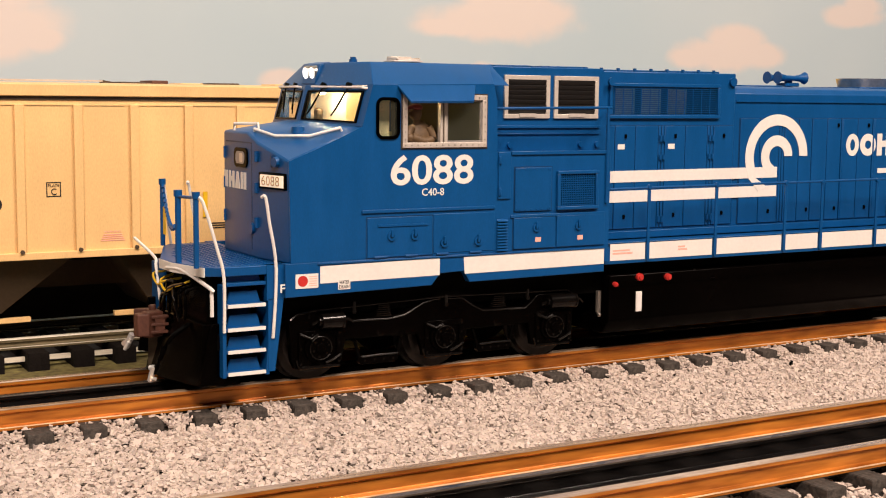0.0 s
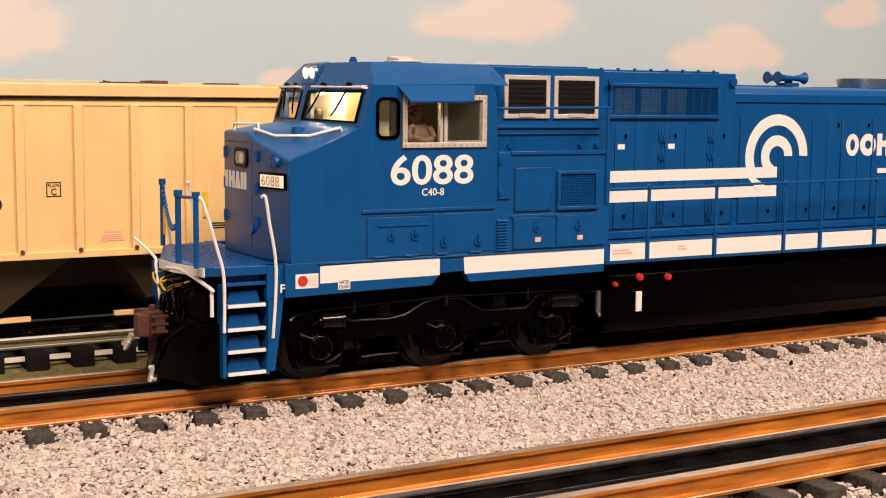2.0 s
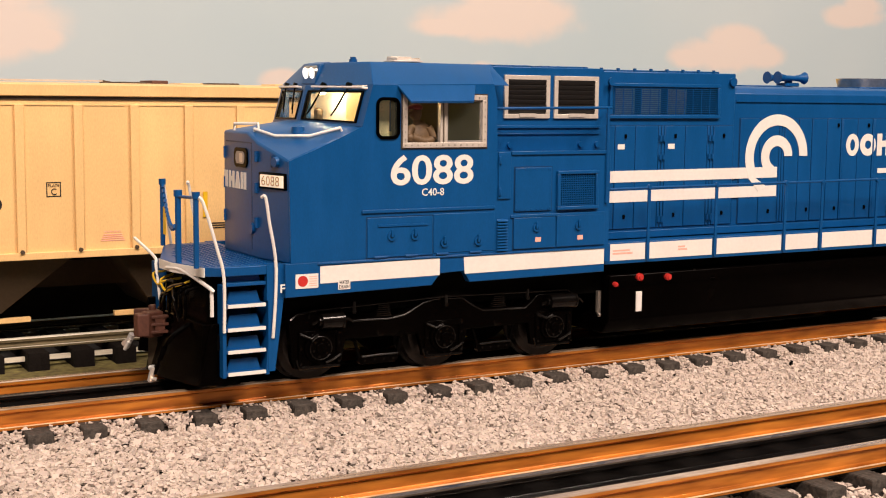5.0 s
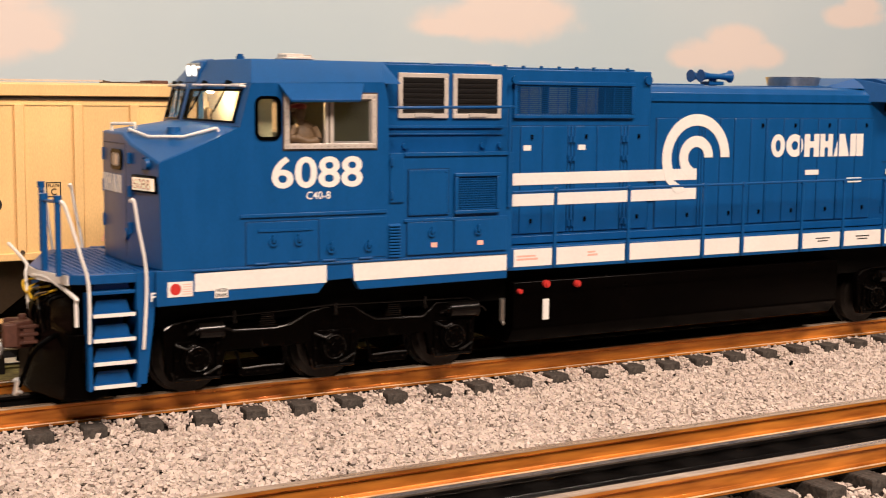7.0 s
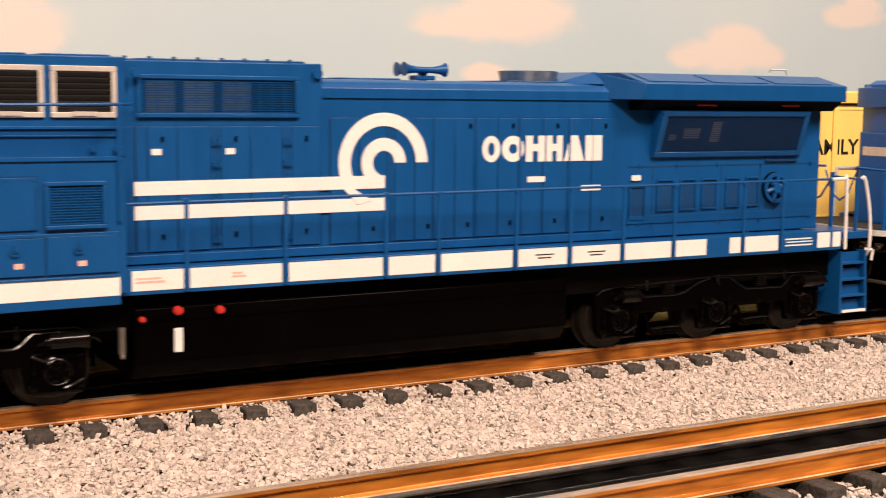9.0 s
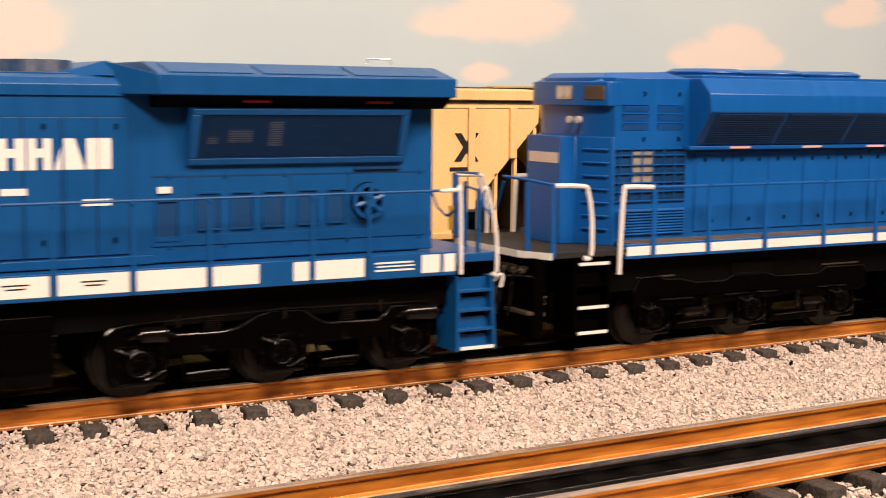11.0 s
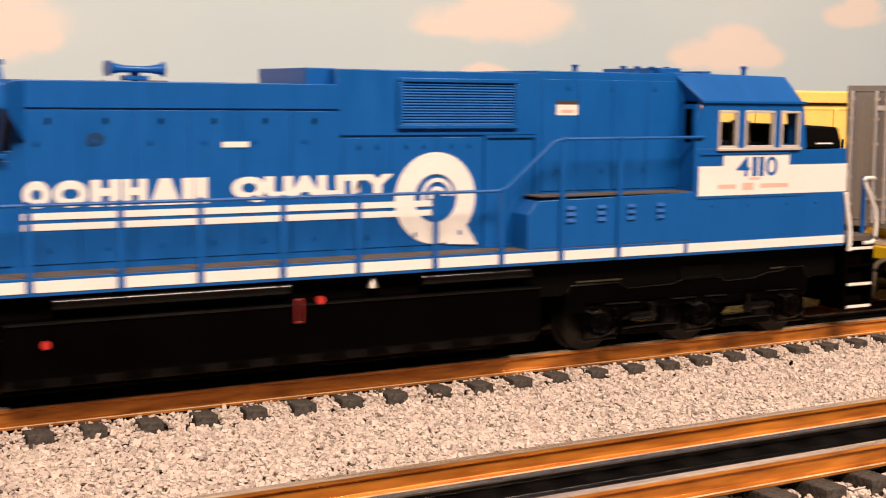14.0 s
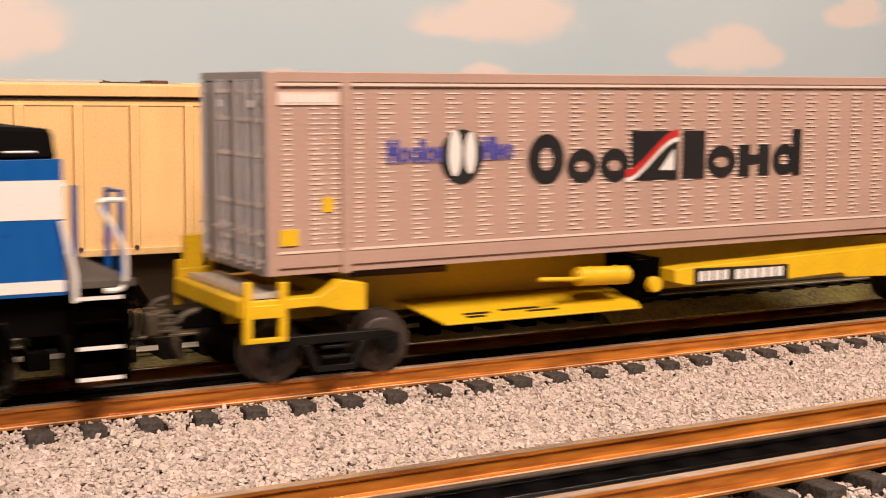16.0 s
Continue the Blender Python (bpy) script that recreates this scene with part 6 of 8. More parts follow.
# ---- second locomotive, running long hood first ----
def second_locomotive():
    L = thing("diesel_locomotive", "bright blue model freight diesel with flared radiators and black underframe", "locomotive", 790, group="locomotives of the train")
    MOVING.append(L)
    part("underframe", G().box(566, 1026, -26, 26, 20, 32), DARK, L, "black underframe")
    tank = part("fuel_tank", G().end([(-31, 24.6), (-31, 10), (-27.5, 6.5), (27.5, 6.5), (31, 10), (31, 24.6)], 717, 881), BLACK, L, "long black fuel tank", bevel=0.5)
    part("seam", G().cyl((717.4, -31.1, 24.2), (880.6, -31.1, 24.2), 0.5, 8), SATIN, tank, smooth=True)
    for a, b in ((730, 796), (839, 877.5)):
        for y in (-28.8, 28.8):
            part("air_reservoir", G().cyl((a, y, 28.6), (b, y, 28.6), 2.1, 16), SATIN, L, "black air reservoir", smooth=True)
    for x, z, r in ((727.6, 18.6, 1.1), (804.8, 25.2, 1.2)):
        part("filler_cap", G().cyl((x, -31, z), (x, -32.2, z), r, 14), RED, tank, "red filler cap", smooth=True)
    part("level_gauge", G().border(797.0, 799.6, 19.0, 26.0, 0.6, -31.8, -31), DULLRED, tank, "dark red gauge", bevel=0.1)
    part("bell", G().cyl((822.8, -29, 30.2), (822.8, -29, 27.4), 0.6, 14, 1.6), STEEL, L, smooth=True)
    for xs in ((601.6, 645.0, 688.6), (907.0, 949.4, 991.4)):
        truck(L, xs, "stepped" if xs[0] < 700 else "stepped_back")
        part("bolster", G().box(xs[1] - 9, xs[1] + 9, -27, 27, 22, 27), DARK, L, bevel=0.4)
        for x in xs:
            wheelset(L, x, 10.7)
    # deck and sill
    for s in (-1, 1):
        f = lambda a, b: (min(s * a, s * b), max(s * a, s * b))
        sl = part("side_sill", G().box(586, 1013, *f(31, 28), 31.2, 36.0), BLUE2, L, "black-edged blue side sill", bevel=0.12)
        part("walkway", G().box(588, 944, *f(30.9, 21), 35.8, 36.3), DECK, L, "dirty grey walkway")
        posts = [596.8, 620.4, 646.0, 674.1, 700.3, 724.0, 747.6, 769.4, 793.5, 817.0, 842.4, 865.8, 888.0, 910.5, 938.8]
        edges = [585.4] + posts + [1013.4]
        for a, b in zip(edges[:-1], edges[1:]):
            part("white_panel", G().box(a + 0.9, b - 0.9, *f(31, 31.2), 32.2, 35.2), WHITE, sl, "white sill panel")
        for x in posts[:-1]:
            top = 54.8 if x < 880 else 70.4
            part("post", G().box(x - 0.85, x + 0.85, *f(31.2, 31.9), 31.4, top).cyl((x, s * 31.0, top), (x, s * 32.1, top), 0.85, 10), BLUE2, L, bevel=0.12)
        handrail("handrail", L, [(596, s * 31.5, 54.5), (700, s * 31.5, 54.6), (864, s * 31.5, 54.8), (867, s * 31.5, 55.6), (884.5, s * 31.5, 69.6), (888, s * 31.5, 70.4), (945, s * 31.5, 70.7)], 0.5, BLUE2)
        # corner steps and grab rails
        step_well(L, 567.0, 579.0, (30.9, 24, 16.8, 8.6), BLACK, s, 0.0, top=33)
        step_well(L, 1015.2, 1027.4, (30.3, 24, 17.1, 8.9), BLACK, s, 0.0, top=32)
        handrail("grab_rail", L, [(557.6, s * 30.8, 55.8), (568.0, s * 31.6, 55.4), (569.8, s * 31.6, 53.6), (571.4, s * 31.6, 46), (571.6, s * 31.6, 33.4), (569.0, s * 31.2, 32.6)], 0.75, WHITE, "white grab rail")
        handrail("grab_rail", L, [(596, s * 31.5, 54.5), (585.6, s * 31.7, 54.8), (584.0, s * 31.7, 53.6), (583.2, s * 31.7, 40), (582.8, s * 31.7, 26.6)], 0.8, WHITE, "white grab rail")
        handrail("grab_rail", L, [(1011.8, s * 31.6, 50.4), (1013.6, s * 31.8, 42), (1014.8, s * 31.8, 36), (1014.8, s * 31.8, 29.2)], 0.8, WHITE, "white grab rail")
        handrail("grab_rail", L, [(1028.4, s * 29.4, 55.2), (1021.6, s * 31.4, 54.8), (1025.2, s * 31.6, 48.0), (1028.0, s * 31.6, 42), (1027.6, s * 31.6, 32.8), (1022.6, s * 31.4, 31.8)], 0.7, WHITE, "white grab rail")
        part("post", G().cyl((1029.5, s * 24, 34), (1029.5, s * 24, 55.6), 0.9, 8), BLUE2, L, smooth=True)
        for x, y in ((557.6, 30.4), (553.6, 22)):
            part("post", G().cyl((x, s * y, 33), (x - 0.5, s * y, 56.4), 0.8, 8), BLUE2, L, smooth=True)
        handrail("end_rail", L, [(553.2, s * 8, 57.6), (553.2, s * 22, 57.2), (557.4, s * 30.4, 56)], 0.45, BLUE2)
    part("rear_platform", G().plan([(552, -20), (552, 20), (557, 31), (590, 31), (590, -31), (557, -31)], 32.6, 34.6), BED, L, "black end platform", bevel=0.2)
    part("platform_edge", G().loft([(551.8, -19.6, 32.4), (551.8, 19.6, 32.4), (551.8, 19.6, 34.6), (551.8, -19.6, 34.6)], [(551.5, -19.6, 32.4), (551.5, 19.6, 32.4), (551.5, 19.6, 34.6), (551.5, -19.6, 34.6)])
         .loft([(556.8, -31.2, 32.4), (551.7, -20, 32.4), (551.7, -20, 34.6), (556.8, -31.2, 34.6)], [(556.4, -31.2, 32.4), (551.4, -20, 32.4), (551.4, -20, 34.6), (556.4, -31.2, 34.6)]), WHITE, L, "white platform edge")
    part("front_platform", G().box(1006, 1031, -30.5, 30.5, 32.4, 34.4), DECK, L, bevel=0.2)
    part("end_plate", G().box(553, 557, -27, 27, 7, 32.6), BLACK, L, "black end plate")
    part("end_plate", G().box(1027, 1031, -27, 27, 7, 32.4), BLACK, L, "black end plate")
    part("chain", G().tube([(553.2, -8, 56), (553.0, -4, 47), (553.0, 0, 44.5), (553.0, 4, 47), (553.2, 8, 56)], 0.4, 6), BLUE2, L)
    for x, d in ((553, -1), (1030, 1)):
        for y in (-21, -15, -10, 10, 16):
            part("air_hose", G().tube(curved([(x, y, 29), (x + d * 4, y, 27), (x + d * 5.5, y - 1, 21), (x + d * 4.5, y + 2, 14)]), 0.55, 6), SATIN, L, smooth=True)
            part("hose_valve", G().cyl((x, y, 28), (x + d * 1.6, y, 28), 1.0, 10).box(x - 0.4, x + 0.4, y - 1.8, y + 1.8, 28.6, 29.6), GRIME, L, smooth=True)
        part("uncoupling_lever", G().tube(curved([(x + d * 1.2, -28, 27), (x + d * 1.8, -16, 26), (x + d * 2.4, -6, 24), (x + d * 3.2, -2, 21.5)]), 0.45, 6), SATIN, L, smooth=True)
        part("buffer_beam_step", G().box(min(x, x + d * 2.2), max(x, x + d * 2.2), -27, -13, 14.6, 15.6), GRIME, L, bevel=0.15)
        part("draft_pocket", G().box(min(x - d * 1, x + d * 1.5), max(x - d * 1, x + d * 1.5), -6, 6, 12, 23), GRIME, L, bevel=0.4)
    coupler(L, 551, -1, GRIME)
    coupler(L, 1033, 1, GRIME)
    # long hood
    end = part("hood_end", G().plan([(574, -10), (574, 10), (580, 10), (586.5, 22), (590, 22), (590, -22), (586.5, -22), (580, -10)], 34.6, 70.5), BLUE2, L, bevel=0.25)
    part("end_lettering_block", G().box(573.8, 574, -8.6, 8.6, 61.5, 65), PALE, end, "pale block lettering")
    part("hood_end_upper", G().plan([(582, -11), (582, 11), (587.6, 22), (590, 22), (590, -22), (587, -22)], 70, 90), BLUE2, end, bevel=0.2)
    hb = part("lamp_housing", G().plan([(579.6, -13), (579.6, 13), (584, 22), (589.6, 22.2), (589.6, -22.2), (584, -22)], 80.6, 88.6), BLUE2, L, bevel=0.3)
    for y in (-5.5, -1.5):
        part("headlight", G().cyl((580.1, y, 85), (579.2, y, 85), 1.7, 16), SILVER, hb, "unlit headlight", smooth=True)
    part("headlight_plate", G().box(579.3, 579.7, -8, 1, 82.6, 87.2), STEEL, hb, bevel=0.2)
    part("number_board", G().loft([(579.8, -14.2, 82.6), (583.0, -20.8, 82.6), (583.0, -20.8, 87.2), (579.8, -14.2, 87.2)], [(580.8, -14.2, 82.6), (584.0, -20.8, 82.6), (584.0, -20.8, 87.2), (580.8, -14.2, 87.2)]), BROWN, hb, bevel=0.2)
    for y in (-12, -7):
        part("marker_lamp", G().cyl((580.2, y, 76), (578.8, y, 76), 1.2, 12), SILVER, end, smooth=True)
    for k in range(7):
        z = 40 + k * 4.4
        part("rung", G().tube([(581.6, -12.6, z), (581.0, -13.2, z), (585.0, -20.8, z), (585.6, -20.6, z)], 0.42, 6), BLUE2, end, smooth=True)
    rear = part("hood_rear", G().box(589, 621, -22, 22, 36, 90), BLUE2, L, "blue rear hood", bevel=0.3)
    part("roof_hatch", G().loft([(583, -18, 88.6), (583, 18, 88.6), (621, 18, 90), (621, -18, 90)], [(588, -16, 91.6), (588, 16, 91.6), (612, 16, 92.2), (612, -16, 92.2)]), BLUE2, L, bevel=0.2)
    for s in (-1, 1):
        f = lambda a, b: (min(s * a, s * b), max(s * a, s * b))
        for x0 in (590, 604.8):
            for z in (72.8, 75.8, 78.8):
                part("louvre", G().loft([(x0, s * 22, z), (x0 + 10.6, s * 22, z), (x0 + 10.6, s * 22, z + 2.2), (x0, s * 22, z + 2.2)], [(x0, s * 22.15, z), (x0 + 10.6, s * 22.15, z), (x0 + 10.6, s * 22.9, z + 1.9), (x0, s * 22.9, z + 1.9)]), BLUE2, rear)
                part("louvre_edge", G().box(x0, x0 + 10.6, *f(22, 22.9), z + 2.2, z + 2.5), BLUE2, rear)
            latch(rear, x0 + 9, s * 22, 69.8, DARK, s)
            latch(rear, x0 + 9, s * 22, 84.8, DARK, s)
        part("grille_back", G().box(587.6, 617.0, *f(22.02, 22.1), 49.4, 66.6), MESHBLUE, rear, "grille opening painted dark blue for its shade")
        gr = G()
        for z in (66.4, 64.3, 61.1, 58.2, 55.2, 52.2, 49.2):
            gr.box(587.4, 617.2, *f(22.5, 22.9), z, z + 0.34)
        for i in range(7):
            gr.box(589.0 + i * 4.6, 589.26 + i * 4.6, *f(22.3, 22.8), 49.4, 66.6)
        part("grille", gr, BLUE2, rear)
        # beige boxes stand in for a reflection in the grille
        part("grille_reflection", G().box(594.8, 603.2, *f(22.1, 22.25), 58.8, 65.8).box(594.8, 603.2, *f(22.1, 22.25), 55.2, 58.0), BEIGE, rear, "beige patch painted as a reflection in the grille")
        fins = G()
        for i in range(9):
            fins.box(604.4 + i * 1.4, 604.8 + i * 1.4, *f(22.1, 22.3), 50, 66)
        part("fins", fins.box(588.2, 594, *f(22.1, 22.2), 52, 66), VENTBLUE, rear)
        part("louvre_strip", louvres(G(), 588.4, 617.0, 38, 46.6, 9, s * 22.05, s * 22.8), BLUE2, rear)
    # radiators
    FLARE = [(-24, 66.5), (-32.4, 78.6), (-33, 78.9), (-33, 80.6), (-32.4, 85.0), (-27, 90.2), (27, 90.2), (32.4, 85.0), (33, 80.6), (33, 78.9), (32.4, 78.6), (24, 66.5)]
    rad = part("radiator_housing", G().loft([(618.4, y, z) for y, z in FLARE], [(719, y, z) for y, z in FLARE]), BLUE2, L, "flared blue radiator housing", bevel=0.25)
    part("housing_end", G().loft([(726, -22, 86), (726, 22, 86), (726, 22, 70), (726, -22, 70)], [(718.8, -32.8, 85.4), (718.8, 32.8, 85.4), (718.8, 32.6, 79), (718.8, -32.6, 79)]), BLUE2, rad)
    lower = part("hood_lower", G().box(621, 723, -22, 22, 36, 68), BLUE2, L, bevel=0.2)
    for s in (-1, 1):
        f = lambda a, b: (min(s * a, s * b), max(s * a, s * b))
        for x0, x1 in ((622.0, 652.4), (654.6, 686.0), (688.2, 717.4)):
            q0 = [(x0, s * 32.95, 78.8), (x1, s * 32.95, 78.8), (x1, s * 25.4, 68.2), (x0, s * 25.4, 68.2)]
            # dark blue holds the shade under the flared housing
            part("radiator_screen", G().loft(q0, [(x, y - s * 0.3, z + 0.3) for x, y, z in q0]), RADBLUE, rad, "radiator screen in shade-darkened blue")
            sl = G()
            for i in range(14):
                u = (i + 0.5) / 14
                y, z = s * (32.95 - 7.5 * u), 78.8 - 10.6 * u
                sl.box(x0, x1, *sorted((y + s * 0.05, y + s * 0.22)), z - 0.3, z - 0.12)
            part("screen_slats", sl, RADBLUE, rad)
        part("ledge", G().box(616, 720, *f(22, 25.6), 66.2, 67.4), BLUE2, rad, bevel=0.15)
        for x in (634, 668, 700):
            part("orange_strip", G().box(x, x + 9, *f(25.6, 25.75), 66.5, 67.2), PINK, rad, "thin orange strip")
        for x0 in (621.6, 638.4, 655.2, 672.0, 688.8, 705.6):
            d = part("hood_door", G().box(x0, x0 + 16.2, *f(22, 22.45), 38.2, 65.4), BLUE2, lower, bevel=0.12)
            latch(d, x0 + 4, s * 22.3, 62.6, DARK, s)
            latch(d, x0 + 12, s * 22.3, 62.6, DARK, s)
            latch(d, x0 + 8, s * 22.3, 41.6, DARK, s)
    for x in (643.6, 672.6, 701.8):
        fan = part("roof_fan", G().cyl((x, 0, 90), (x, 0, 93.0), 14.0, 40).cyl((x, 0, 93.0), (x, 0, 94.0), 13.8, 40, 11.5), BLUE2, rad, "round blue fan housing", smooth=True)
        part("fan_rim", G().tube([(x + 14.1 * math.cos(k * math.pi / 20), 14.1 * math.sin(k * math.pi / 20), 92.6) for k in range(41)], 0.35, 6), BLUE2, fan, smooth=True)
    part("fan_base", G().box(628, 722, -17, 17, 90, 91.4), BLUE2, rad, bevel=0.2)
    # engine hood
    eng = part("hood_engine", G().box(722, 816, -22, 22, 36, 86.3), BLUE2, L, "blue engine hood", bevel=0.3)
    box2 = part("hood_blower", G().box(814, 884.5, -22, 22, 36, 90.8), BLUE2, L, "blue blower hood", bevel=0.3)
    part("blower_top", G().box(806.5, 816, -18, 18, 84, 91), BLUE2, box2, bevel=0.2)
    elec = part("hood_electric", G().box(884, 944, -22, 22, 36, 91.6), BLUE2, L, "blue electrical cabinet", bevel=0.25)
    for s in (-1, 1):
        f = lambda a, b: (min(s * a, s * b), max(s * a, s * b))
        part("ledge", G().box(724, 815, *f(22, 22.6), 79.2, 79.8), BLUE2, eng)
        part("ledge", G().box(815.6, 884, *f(22, 22.6), 71.6, 72.3), BLUE2, box2)
        for i in range(6):
            x0 = 724.6 + i * 15.1
            d = part("hood_door", G().box(x0, x0 + 14.4, *f(22, 22.28), 38.2, 78.6), BLUE2, eng, bevel=0.1)
            latch(d, x0 + 7, s * 22.3, 75.8, DARK, s)
            latch(d, x0 + 4, s * 22.3, 70.2, BLUE2, s)
            latch(d, x0 + 7, s * 22.3, 42.2, BLUE2, s)
        for i in range(3):
            x0 = 816.4 + i * 15.8
            d = part("hood_door", G().box(x0, x0 + 15, *f(22, 22.28), 38.2, 70.8), BLUE2, box2, bevel=0.1)
            latch(d, x0 + 5, s * 22.3, 68.4, BLUE2, s)
            latch(d, x0 + 11, s * 22.3, 68.4, BLUE2, s)
            latch(d, x0 + 8, s * 22.3, 41.6, BLUE2, s)
        fr = part("screen_frame", G().border(834.2, 876.6, 73.4, 88.6, 1.3, *f(22, 23.2)), BLUE2, box2, bevel=0.25)
        part("screen_back", G().box(835.4, 875.4, *f(22.02, 22.1), 74.6, 87.4), MESHBLUE, fr)
        part("screen_slats", louvres(G(), 835.5, 875.3, 74.7, 87.3, 15, s * 22.2, s * 22.75), BLUE2, fr)
        part("recessed_door", G().border(864.6, 884, 36.4, 71.4, 0.8, *f(22, 22.7)), BLUE2, box2)
        for x0 in (886, 900, 914, 928):
            part("cabinet_door", G().box(x0, x0 + 13, *f(22, 22.3), 53.5, 89), BLUE2, elec, bevel=0.1)
        for x in (892, 909.5, 927):
            latch(elec, x, s * 22.3, 60, BLUE2, s)
            latch(elec, x + 4, s * 22.3, 86.5, BLUE2, s)
        nt = part("notice", G().box(891.4, 899.6, *f(22.3, 22.45), 77.6, 81.0), WHITE, elec, "white notice with red print")
        part("notice_print", G().box(893, 898, *f(22.46, 22.5), 78.4, 79.4), PINK, nt)
        part("notice_header", G().box(891.4, 899.6, *f(22.3, 22.46), 81.0, 82.2), BROWN, nt)
        # low cabinet on the walkway
        lc = part("battery_box", G().side([(875.4, 36.2), (875.4, 47), (879, 51.2), (942, 52.4), (942, 36.2)], *f(31, 22.4)), BLUE2, L, bevel=0.2)
        part("cabinet_top", G().box(879.5, 941, *f(30.8, 22.4), 52.3, 52.7), DECK, lc, "dirty grey top")
        for x in (890, 902, 914, 926):
            for z in (44.2, 46.2, 48.2):
                part("louvre", G().loft([(x, s * 31, z), (x + 3.2, s * 31, z), (x + 3.2, s * 31, z + 1.1), (x, s * 31, z + 1.1)], [(x, s * 31.6, z), (x + 3.2, s * 31.6, z), (x + 3.2, s * 31.1, z + 1.1), (x, s * 31.1, z + 1.1)]), BLUE2, lc)
    horn(L, 761, 86.4, BLUE2)
    for x in (905.6, 925.5, 931.5, 937.5, 944):
        part("roof_lug", G().cyl((x, -12, 91.5), (x, -12, 93.6), 0.9, 10).cyl((x, -12, 93.4), (x, -12, 94.0), 1.3, 10), BLUE2, L, smooth=True)
    # cab
    for s in (-1, 1):
        f = lambda a, b: (min(s * a, s * b), max(s * a, s * b))
        cw = part("cab_wall", G().side([(941.5, 35.4), (1012.8, 35.4), (1012.3, 66.3), (992, 66.0), (992, 66.8), (941.5, 66.8)], *f(31, 30)), BLUE2, L, bevel=0.12)
        g = G()
        g.side([(944.5, 79.6), (990.6, 79.6), (989.9, 82.6), (945.4, 82.2)], *f(31, 30))
        g.side([(941.5, 66.8), (951.4, 66.8), (951.8, 79.6), (944.5, 79.6), (941.5, 75)], *f(31, 30))
        g.side([(988.4, 66.8), (992.2, 66.8), (990.6, 79.6), (988.4, 79.6)], *f(31, 30))
        part("window_wall", g, BLUE2, cw)
        for a, b in ((959.8, 963.4), (976.5, 979.8)):
            part("window_post", G().side([(a, 66.8), (b, 66.8), (b, 79.6), (a, 79.6)], *f(31, 30)), BLUE2, cw)
        for a, b in ((951.4, 960), (963.2, 976.7), (979.6, 988.6)):
            part("window_frame", G().border(a, b, 66.9, 79.5, 0.8, *f(31.5, 30)), SILVER, cw, "silver window frame", bevel=0.1)
        part("window_sill", G().box(951, 989, *f(31, 32), 66.0, 66.9), SILVER, cw, bevel=0.1)
        part("drip_rail", G().box(944, 991, *f(31, 31.8), 82.0, 82.7), BLUE2, cw)
        part("ledge", G().box(944, 984, *f(31, 31.5), 64.7, 65.3), BLUE2, cw)
        part("white_band", G().box(943.5, 1012.6, *f(31.02, 31.15), 50.9, 60.9), WHITE, cw, "white band along the cab")
        part("white_band", G().box(954.2, 984.3, *f(31.02, 31.15), 60.9, 64.5), WHITE, cw, "white number panel")
        for x in (950, 966, 984, 998):
            part("rivet", G().cyl((x, s * 31, 47.6), (x, s * 31.4, 47.6), 0.5, 8), BLUE2, cw)
        part("seam", G().box(943, 991, *f(31, 31.25), 50.0, 50.4), BLUE2, cw)
    for sign, a, b in (("4", 960.1, 966.0), ("1", 967.2, 969.4), ("1", 970.3, 972.5), ("0", 973.3, 978.8)):
        lettering("cab_numeral", sign, a, b, 57.2, 63.8, -31.2, BLUE2, L, 0.012, "blue numeral of the number 4110")
    pr = G()
    for x0, x1, z0, z1 in ((952, 960, 53.2, 54.6), (963, 968, 52.6, 55), (971, 984, 53.2, 54.6), (966, 971, 56, 56.8)):
        pr.box(x0, x1, -31.2, -31.16, z0, z1)
    part("faded_print", pr, PINK, L, "faded red print")
    roof = part("cab_roof", G().loft([(944.8, -31, 82.4), (944.8, 31, 82.4), (990, 31, 82.6), (990, -31, 82.6)], [(939.5, -21, 92.0), (939.5, 21, 92.0), (990.6, 21, 91.4), (990.6, -21, 91.4)]), BLUE2, L, bevel=0.3)
    part("roof_box", G().box(938, 947, -16, 16, 91.8, 93.6).box(962, 966, -10, 10, 91.6, 93), BLUE2, roof, bevel=0.2)
    part("antenna", G().cyl((981, -10, 91.5), (981, -10, 94.8), 0.9, 10).cyl((981, -10, 94.0), (981, -10, 95), 1.3, 10), BLUE2, roof, smooth=True)
    part("front_wall", G().side([(990.2, 82.4), (992.2, 66), (990.6, 66), (988.6, 82.4)], -30, -24).side([(990.2, 82.4), (992.2, 66), (990.6, 66), (988.6, 82.4)], 24, 30).side([(990.2, 82.4), (992.2, 66), (990.6, 66), (988.6, 82.4)], -2, 2).side([(992.2, 68), (992.2, 66), (990.6, 66), (990.6, 68)], -30, 30), BLUE2, L)
    part("cab_back", G().box(942.2, 944.4, -30, 30, 36, 81.5), BLUE2, L, "blue cab bulkhead")
    part("bulkhead_window", G().box(941.9, 942.2, -28.6, -25.0, 69, 80), BLACK, L, "narrow dark window in the bulkhead", bevel=0.1)
    part("seat", G().box(966, 972, -24, -16, 60, 66).box(970, 972.5, -24, -16, 66, 76), BROWN, L, bevel=0.5)
    part("nose", G().loft([(991, -31, 35.4), (991, 31, 35.4), (1012.4, 31, 35.4), (1012.4, -31, 35.4)], [(991, -31, 66), (991, 31, 66), (1012.0, 31, 66), (1012.0, -31, 66)]), BLUE2, L, bevel=0.3)
